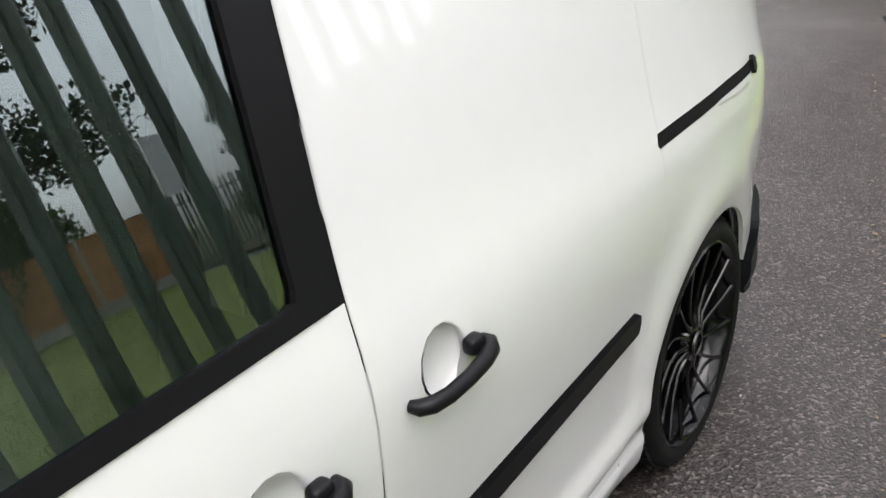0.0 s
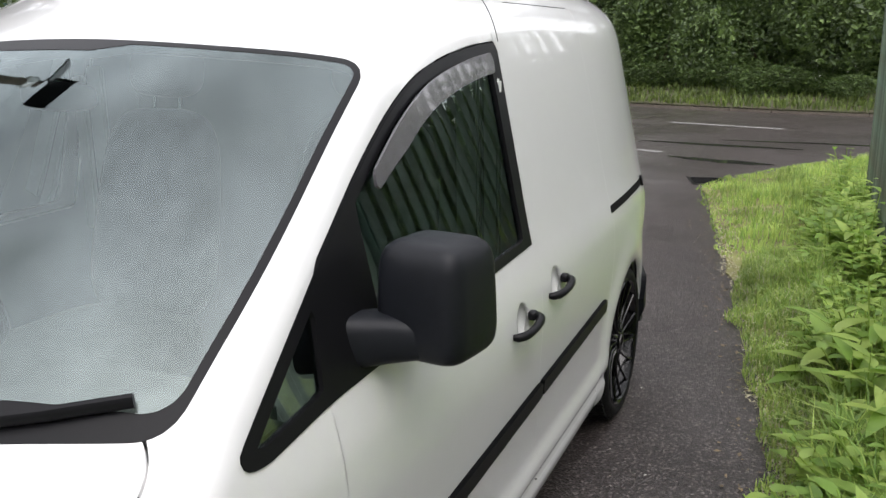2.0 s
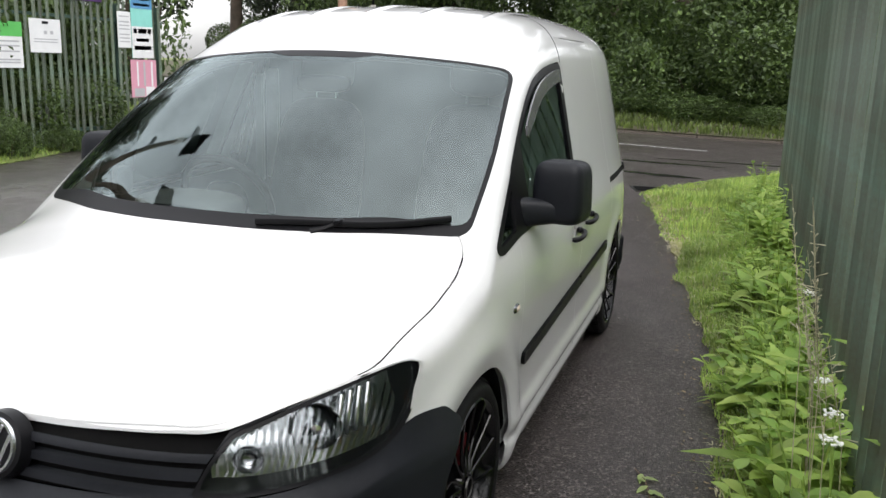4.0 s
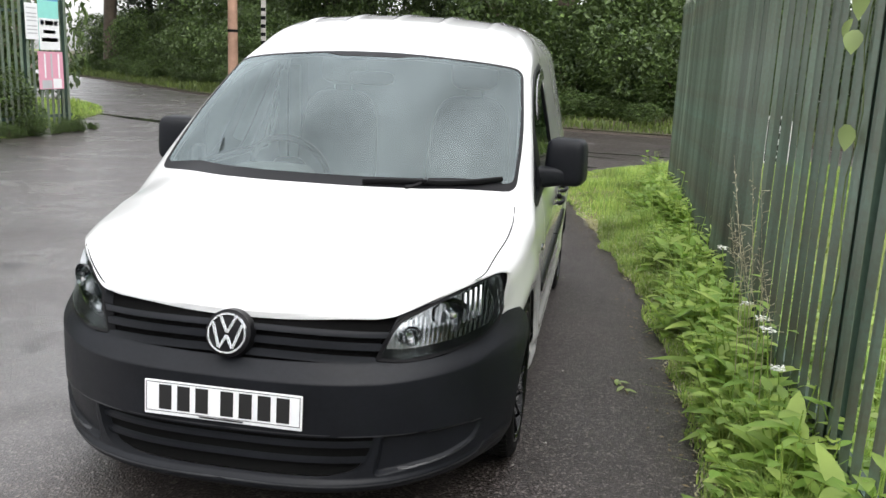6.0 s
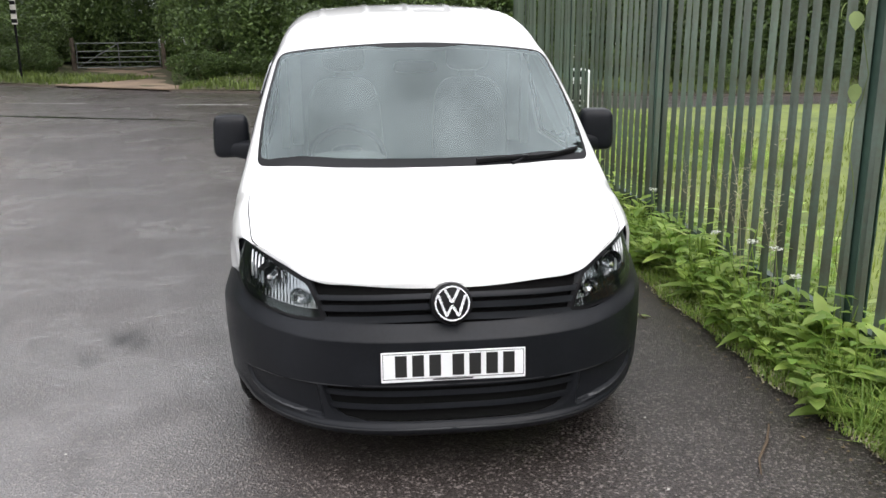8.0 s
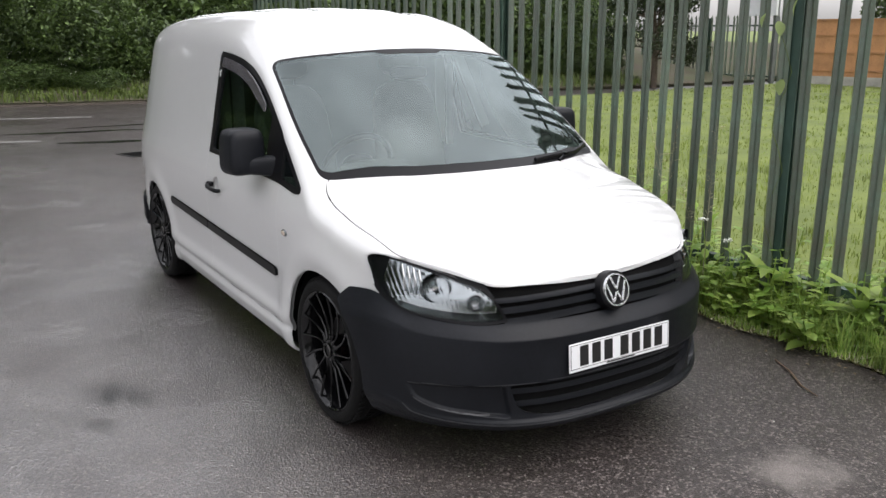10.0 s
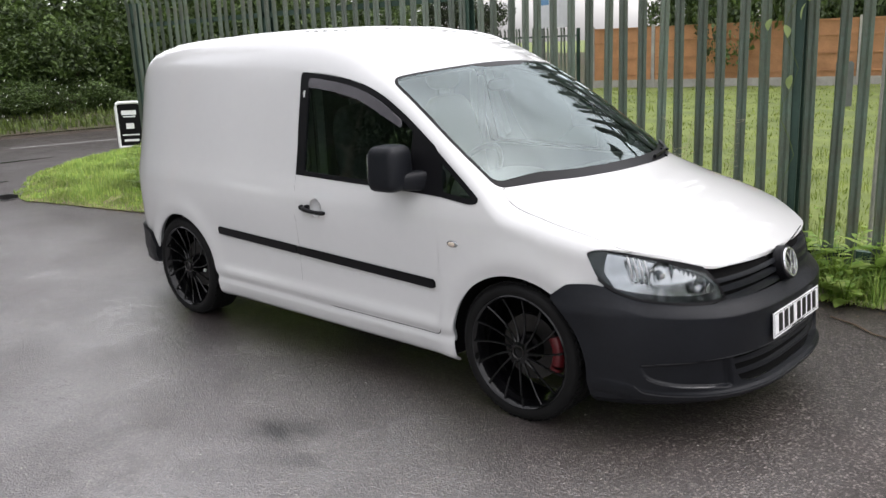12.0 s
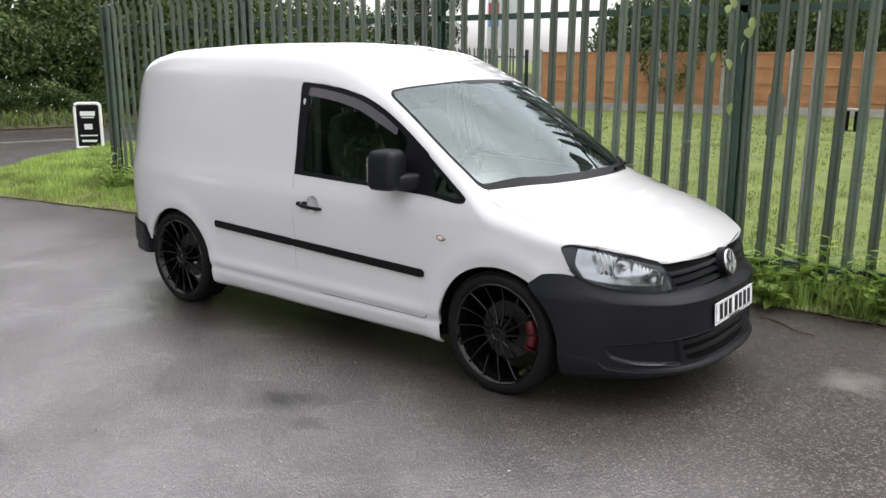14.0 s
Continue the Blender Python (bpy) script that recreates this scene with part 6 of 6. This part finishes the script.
# ---- field gate at the end of the track ----
GALV = mat("galvanised_steel", (0.14, 0.15, 0.145), 0.55, 0.5, vary=0.2, scale=6)
ga, gb = np.array([-32.6, -11.3]), np.array([-33.3, -8.0])
gdir = math.atan2(gb[1] - ga[1], gb[0] - ga[0])
gw = float(np.linalg.norm(gb - ga))
gate = thing("field_gate", "grey galvanised field gate across the dirt track", "gate", m=Matrix.Translation((ga[0], ga[1], 0.08)) @ Matrix.Rotation(gdir, 4, "Z"))
for h in (0.12, 0.32, 0.52, 0.76, 1.08):
    part("gate_bar", tube([(0.1, 0, h), (gw - 0.1, 0, h)], 0.022, 8), GALV, gate, "", True)
for x in (0.1, gw * 0.5, gw - 0.1):
    part("gate_upright", tube([(x, 0, 0.08), (x, 0, 1.10)], 0.022, 8), GALV, gate, "", True)
part("gate_brace", tube([(0.1, 0, 0.14), (gw * 0.5, 0, 1.06)], 0.018, 8), GALV, gate, "diagonal brace", True)
for x in (-0.05, gw + 0.05):
    part("gate_post", tube([(x, 0, -0.1), (x, 0, 1.3)], 0.09, 10), BARK, gate, "round timber gate post", True)
for k, (along, h, w, t) in enumerate(((gw + 0.02, 1.05, 0.28, 0.36), (gw + 0.75, 1.15, 0.48, 0.34))):
    c = Matrix.Translation((ga[0], ga[1], 0.08)) @ Matrix.Rotation(gdir, 4, "Z")
    sg = thing("notice", "small white notice with dark bars by the gate", "sign", "notices by the gate", m=c @ pose(along, 0.12 if True else 0, h))
    part("notice_board", slab(-w / 2, w / 2, -0.01, 0.01, -t / 2, t / 2), PAPER, sg)
    for q in range(3):
        part("notice_bar", slab(-w * 0.36, w * 0.36, -0.013, -0.011, t * (0.25 - 0.25 * q) - 0.02, t * (0.25 - 0.25 * q) + 0.02), TRIM_BLACK, sg)
        part("notice_bar", slab(-w * 0.36, w * 0.36, 0.011, 0.013, t * (0.25 - 0.25 * q) - 0.02, t * (0.25 - 0.25 * q) + 0.02), TRIM_BLACK, sg)
    part("notice_stake", slab(-0.03, 0.03, 0.012, 0.05, -h - 0.08, t / 2), BARK, sg, "timber stake")

# ---- telegraph pole and a post with a plate ----
pole = thing("telegraph_pole", "weathered pinkish-brown timber telegraph pole on the bank", "pole", m=pose(-24.95, -11.75, 0.2))
part("pole", tube([(0, 0, 0), (0, 0, 4), (0, 0, 8.5)], [0.175, 0.16, 0.13], 16), POLE_WOOD, pole, "", True)
part("pole_band", lathe([(0.172, 2.06), (0.176, 2.08), (0.176, 2.13), (0.171, 2.15)], 20, "z"), DARK, pole, "dark steel band", True)
post = thing("marker_post", "thin dark post with a narrow grey plate on the bank", "sign", m=pose(-25.6, -10.9, 0.2))
part("post", tube([(0, 0, 0), (0, 0, 3.4)], 0.04, 8), DARK, post, "", True)
part("plate", slab(0.04, 0.06, -0.07, 0.11, 1.65, 3.2), CONCRETE, post, "narrow grey plate")
for q in range(5):
    part("plate_bar", slab(0.061, 0.064, -0.07, 0.10, 1.7 + 0.28 * q, 1.82 + 0.28 * q), TRIM_BLACK, post)

# ---- lamp pole by the sign fence, over the lane ----
lamp_pole = thing("lamp_pole", "tall dark timber pole with two flat lantern panels at its top", "lamp post", m=pose(-3.7, -8.1, 0.0))
part("pole", tube([(0, 0, -0.05), (0, 0, 4.0), (0.03, 0.05, 8.6)], [0.15, 0.13, 0.10], 14), BARK, lamp_pole, "", True)
part("collar", lathe([(0.13, 7.95), (0.17, 8.0), (0.17, 8.35), (0.12, 8.4)], 16, "z"), PAPER, lamp_pole, "pale collar", True)
for dx, dz, tilt, turn in ((-0.35, 8.9, 28, 12), (0.25, 9.35, -22, -18), (-0.30, 6.45, 30, 8)):
    size = 0.85 if dz > 8 else 0.42
    panel = part("lantern_panel", slab(-size / 2, size / 2, -0.03, 0.03, -size / 2, size / 2, 0.01), GLOSS_BLACK, lamp_pole, "flat dark lantern panel", m=pose(dx, 0.12, dz, tilt, 0, turn))
    part("panel_bracket", tube([(dx, 0.10, dz), (0.02, 0.03, dz - 0.25)], 0.03, 8), GALV, lamp_pole, "", True)
for k, (tx, ty) in enumerate(((14.0, -9.5), (15.0, -7.5))):
    wire = thing("overhead_wire", "thin black overhead wire sagging from the lamp pole", "cable", "overhead wires")
    run = [(-3.7 + (tx + 3.7) * q / 16, -8.05 + (ty + 8.05) * q / 16, 8.3 - 0.2 * k - 3.2 * (q / 16) * (1 - q / 16)) for q in range(17)]
    part("wire", tube(run, 0.006, 5), DARK, wire)

# ---- advertising board on the corner ----
board = thing("pavement_sign", "white-framed black pavement sign board on the grass", "sign", m=pose(-12.55, 4.05, 0.04, 0, 0, 48))
frame_pts = rounded([(-0.22, 0.0, 0.02), (-0.22, 0.80, 0.08), (0.22, 0.80, 0.08), (0.22, 0.0, 0.02)], 0.1, 6)
part("frame", tube([(x, 0, z) for x, z in frame_pts], 0.03, 10, closed=True), PAPER, board, "rounded white frame", True)
part("panel", slab(-0.20, 0.20, -0.015, 0.015, 0.02, 0.78), TRIM_BLACK, board, "black panel")
for q, (w, z, t) in enumerate(((0.13, 0.62, 0.04), (0.11, 0.55, 0.012), (0.07, 0.38, 0.05), (0.15, 0.22, 0.012), (0.13, 0.12, 0.02))):
    part("panel_bar", slab(-w, w, -0.019, -0.016, z - t, z + t), PAPER, board)
    part("panel_bar", slab(-w, w, 0.016, 0.019, z - t, z + t), PAPER, board)

# ---- sign fence across the lane ----
LF0, LFD = np.array([-2.0, -8.7]), np.array([-1.0, 0.0])
LANG = math.atan2(LFD[1], LFD[0])
palisade("sign_fence", "dark green palisade fence hung with small boards", 0.0, 0.155, 60, [0.05, 2.7, 5.4, 8.1, 9.15], Matrix.Translation((LF0[0], LF0[1], 0.05)) @ Matrix.Rotation(LANG, 4, "Z"), PALE, 1.0, 8)
COLOURS = {"green": (0.10, 0.45, 0.10), "teal": (0.25, 0.62, 0.55), "blue": (0.10, 0.28, 0.50), "purple": (0.05, 0.015, 0.09), "pink": (0.62, 0.30, 0.38), "grey": (0.42, 0.43, 0.44)}
CM = {k: mat(k + "_print", c, 0.5, vary=0.06, scale=5) for k, c in COLOURS.items()}


def fence_sign(along, z0, z1, w, base, label, bars):
    """A flat board hung on the sign fence; bars are (left, right, low, high, colour) as shares of it."""
    m = Matrix.Translation((LF0[0] + LFD[0] * along, LF0[1] + LFD[1] * along, 0)) @ Matrix.Rotation(LANG + math.pi, 4, "Z") @ pose(0, 0.035, 0, 0, 0, 0)
    sg = thing("fence_board", label, "sign", "boards on the sign fence", m=m)
    part("board", slab(-w / 2, w / 2, -0.006, 0.006, z0, z1, 0.002), base, sg)
    for a, b, c, d, col in bars:
        part("print", slab(-w / 2 + a * w, -w / 2 + b * w, 0.0065, 0.0085, z0 + c * (z1 - z0), z0 + d * (z1 - z0)), col, sg)
    return sg


TXT = lambda rows, col, l=0.12, r=0.88: [(l, r, c, c + 0.035, col) for c in rows]
fence_sign(5.66, 1.27, 1.93, 0.52, PAPER, "white board with a green top band", [(0, 1, 0.68, 1, CM["green"])] + TXT((0.10, 0.16, 0.34, 0.46, 0.56), CM["grey"]))
fence_sign(6.38, 1.50, 2.00, 0.62, PAPER, "plain white board with faint marks", TXT((0.30, 0.38), CM["grey"]) + [(0.4, 0.6, 0.85, 0.93, TRIM_BLACK), (0.25, 0.35, 0.55, 0.65, CM["grey"]), (0.45, 0.55, 0.55, 0.65, CM["grey"])])
fence_sign(7.25, 2.33, 2.53, 0.78, CM["purple"], "narrow dark purple board with pale bars", [(0.1, 0.62, 0.35, 0.75, PAPER), (0.68, 0.9, 0.35, 0.5, PAPER)])
fence_sign(8.16, 1.62, 2.22, 0.33, PAPER, "tall pale paper notice with grey lines", TXT((0.15, 0.25, 0.35, 0.5, 0.6, 0.7, 0.85), CM["grey"]))
fence_sign(8.62, 1.45, 2.62, 0.56, CM["teal"], "tall teal and white board with bars", [(0, 1, 0, 0.46, PAPER), (0, 1, 0.72, 1, CM["blue"]), (0.08, 0.25, 0.36, 0.43, CM["blue"]), (0.75, 0.92, 0.36, 0.43, CM["blue"]), (0.3, 0.7, 0.36, 0.43, TRIM_BLACK), (0.2, 0.8, 0.24, 0.29, TRIM_BLACK), (0.1, 0.9, 0.12, 0.18, TRIM_BLACK)] + TXT((0.76, 0.84, 0.92), PAPER))
fence_sign(8.62, 0.77, 1.42, 0.68, CM["pink"], "faded pink printed banner, creased at the foot", [(0.15, 0.22, 0.3, 0.95, PAPER), (0.45, 0.52, 0.3, 0.95, CM["grey"]), (0.72, 0.78, 0.3, 0.95, PAPER), (0.1, 0.45, 0.02, 0.28, PAPER), (0.5, 0.9, 0.02, 0.24, CM["grey"])])
for k in range(34):
    a = r.uniform(0.2, 9.6)
    q = np.array(LF0) + LFD * a + np.array([LFD[1], -LFD[0]]) * (off := r.choice((0.30, 0.22, 0.16, -0.6, -1.0, -1.5)))
    size = r.uniform(0.18, 0.42) * (0.5 if a > 7.9 else 1) if off > 0 else r.uniform(0.6, 1.1)
    copy_thing(SHRUBS[k % 5], Matrix.Identity(4)).matrix_basis = Matrix.Translation((q[0], q[1], 0)) @ Matrix.Rotation(r.uniform(0, 6.28), 4, "Z") @ Matrix.Diagonal((size, size, size * r.uniform(0.6, 1.3), 1))
for k in range(9):
    q = np.array(LF0) + LFD * (1.2 * k) + np.array([LFD[1], -LFD[0]]) * -3.0
    copy_thing(SHRUBS[k % 5], Matrix.Identity(4)).matrix_basis = Matrix.Translation((q[0], q[1], 0)) @ Matrix.Rotation(k * 1.7, 4, "Z") @ Matrix.Diagonal((1.7, 1.7, 2.6, 1))

# ---- beyond the meadow: timber garden fence, hoarding, stones ----
GF0, GF1 = np.array([-13.0, 20.3]), np.array([9.5, 26.2])
GLEN = float(np.linalg.norm(GF1 - GF0))
gd = (GF1 - GF0) / GLEN
garden = thing("garden_fence", "orange-brown timber panel fence with concrete posts", "fence", m=Matrix.Translation((GF0[0], GF0[1], 0)) @ Matrix.Rotation(math.atan2(gd[1], gd[0]), 4, "Z"))
n = int(GLEN / 1.93)
board_me = [mesh_of("fence_panel", *(lambda bm: ([tuple(v.co) for v in bm.verts], [tuple(v.index for v in f.verts) for f in bm.faces]))((lambda bm: (bm.verts.index_update(), bm)[1])(slab(0.06, 1.87, -0.02, 0.02, 0.28, 1.88))), PANEL_WOOD, False)]
for k in range(n):
    ob = hang("fence_panel", board_me[0], garden)
    ob.matrix_basis = pose(k * 1.93, 0, 0)
    for z in (0.45, 0.95, 1.45, 1.86):
        part("panel_rail", slab(k * 1.93 + 0.06, k * 1.93 + 1.87, -0.045, -0.021, z - 0.025, z + 0.025), PANEL_WOOD, garden)
    part("gravel_board", slab(k * 1.93 + 0.05, k * 1.93 + 1.88, -0.03, 0.03, 0.0, 0.28), CONCRETE, garden, "concrete gravel board")
    part("fence_post", slab(k * 1.93 - 0.05, k * 1.93 + 0.05, -0.06, 0.06, 0, 1.95, 0.01), CONCRETE, garden, "concrete post")
for k in range(15):
    q = GF0 + gd * (3.0 + 1.5 * k) + np.array([-gd[1], gd[0]]) * (2.2 + 0.9 * (k % 2))
    copy_thing(SHRUBS[k % 5], Matrix.Identity(4)).matrix_basis = Matrix.Translation((q[0], q[1], 0)) @ Matrix.Rotation(k * 2.3, 4, "Z") @ Matrix.Diagonal((2.0, 2.0, 2.6 + 0.5 * (k % 3), 1))
SIGN_RED = mat("red_print", (0.45, 0.03, 0.04), 0.5, vary=0.05)
hoard = thing("hoarding", "white board with red and blue bars beyond the fence", "sign", m=pose(-14.55, 20.4, 0, 0, 0, -28))
part("board", slab(-1.25, 1.25, -0.03, 0.03, 2.0, 3.9), PAPER, hoard)
part("print", slab(-1.15, -0.35, -0.034, -0.031, 3.05, 3.55), SIGN_RED, hoard)
part("print", slab(-1.15, -0.35, -0.034, -0.031, 2.75, 2.98), CM["blue"], hoard)
for x in (-1.1, 1.1):
    part("leg", slab(x - 0.06, x + 0.06, 0.032, 0.12, 0, 3.9), GALV, hoard)
for x, y, z in ((-4.05, 24.6, 2.22), (-2.45, 25.0, 2.12)):
    ball = thing("garden_ornament", "pale stone ball on a brick pier behind the fence", "ornament", "stone balls", m=pose(x, y, 0))
    part("pier", slab(-0.2, 0.2, -0.2, 0.2, 0, z - 0.18, 0.01), PANEL_WOOD, ball, "brick-red pier")
    part("ball", pillow(0.21, 0.21, 0.21, 1.0), PAPER, ball, "", True, pose(0, 0, z))
stone = thing("grey_slab", "upright pale grey slab standing in the meadow", "slab", m=pose(-3.7, 15.2, 0, 0, 0, 20))
part("slab", slab(-0.17, 0.17, -0.04, 0.04, 0, 0.95, 0.03), GALV, stone, "", True)
bench = thing("garden_table", "low dark table standing in the meadow grass", "table", m=pose(-2.7, 17.5, 0))
part("top", slab(-0.32, 0.32, -0.22, 0.22, 0.50, 0.55, 0.01), CONCRETE, bench, "pale top")
for x in (-0.24, -0.06, 0.16):
    part("leg", slab(x - 0.025, x + 0.025, -0.15, 0.15, 0, 0.5, 0.01), DARK, bench)
slim = thing("slim_post", "slim pale post standing just behind the fence", "post", m=pose(0.42, 2.75, 0))
part("post", tube([(0, 0, 0), (0.02, 0, 2.8)], 0.018, 8), CONCRETE, slim, "", True)
far = palisade("far_fence", "dark palisade fence beyond the meadow", 0.0, 0.16, 34, [2.7 * k for k in range(3)], pose(-19.0, 20.0, 0, 0, 0, 3), PALE, 0.85, 9)

# ---- twigs and fallen leaves along the tarmac edge ----
TWIG = mat("fallen_twig", (0.10, 0.07, 0.045), 0.9, vary=0.3)
DEAD = leaf_mat("fallen_leaves", (0.26, 0.19, 0.10), (0.10, 0.07, 0.035), 0.1)
stick = thing("twig", "thin dark fallen twig on the tarmac", "twig")
part("twig", tube([(0.62, 1.36, 0.006), (0.78, 1.27, 0.012), (0.90, 1.18, 0.008), (1.02, 1.13, 0.012)], [0.004, 0.006, 0.005, 0.003], 6), TWIG, stick, "", True)
sprig = thing("fallen_sprig", "small green sprig fallen on the tarmac", "sprig")
part("stem", tube([(-0.95, 1.22, 0.006), (-0.85, 1.27, 0.012), (-0.73, 1.30, 0.008)], 0.003, 5), TWIG, sprig)
for k in range(6):
    P, F = leaf_shape(0.06, 0.03, 3, 0.1, 0.2)
    hang("leaf", mesh_of("leaf", P, F, VINE, True), sprig).matrix_basis = Matrix.Translation((-0.90 + 0.03 * k, 1.25 + 0.01 * k, 0.014)) @ Matrix.Rotation(k * 1.9, 4, "Z")
nr = np.random.default_rng(77)
c = []
while len(c) < 1500:
    x, y = nr.uniform(-7, 2.5), nr.uniform(0.3, 1.7)
    g = inside(VERGE, np.array([x]), np.array([y]))[0]
    if -0.22 < g < 0.12 and nr.uniform() < math.exp(-abs(g) * 9):
        c.append((x, y, 0.012 if g < 0 else 0.03))
p, f = leaf_quads(nr, np.array(c), 0.022, 0.4, 0.5)
p[:, 2] = 0.004 + (p[:, 2] - 0.012) * 0.25 + 0.004
p[:, 2] = np.maximum(p[:, 2], 0.004)
tagged(hang("leaf_litter", mesh_of("leaf_litter", p, f, DEAD, False)), "brown fallen leaf bits along the tarmac edge", "litter", "", "stuff")
nr = np.random.default_rng(78)
c = np.stack([nr.uniform(-4, 4, 500), nr.uniform(-4.5, 1.3, 500), np.full(500, 0.003)], 1)
p, f = leaf_quads(nr, c, 0.010, 0.4, 0.8)
p[:, 2] = np.maximum(np.abs(p[:, 2]), 0.003)
tagged(hang("grit", mesh_of("grit", p, f, CONCRETE, False)), "scattered pale grit on the tarmac", "grit", "", "stuff")
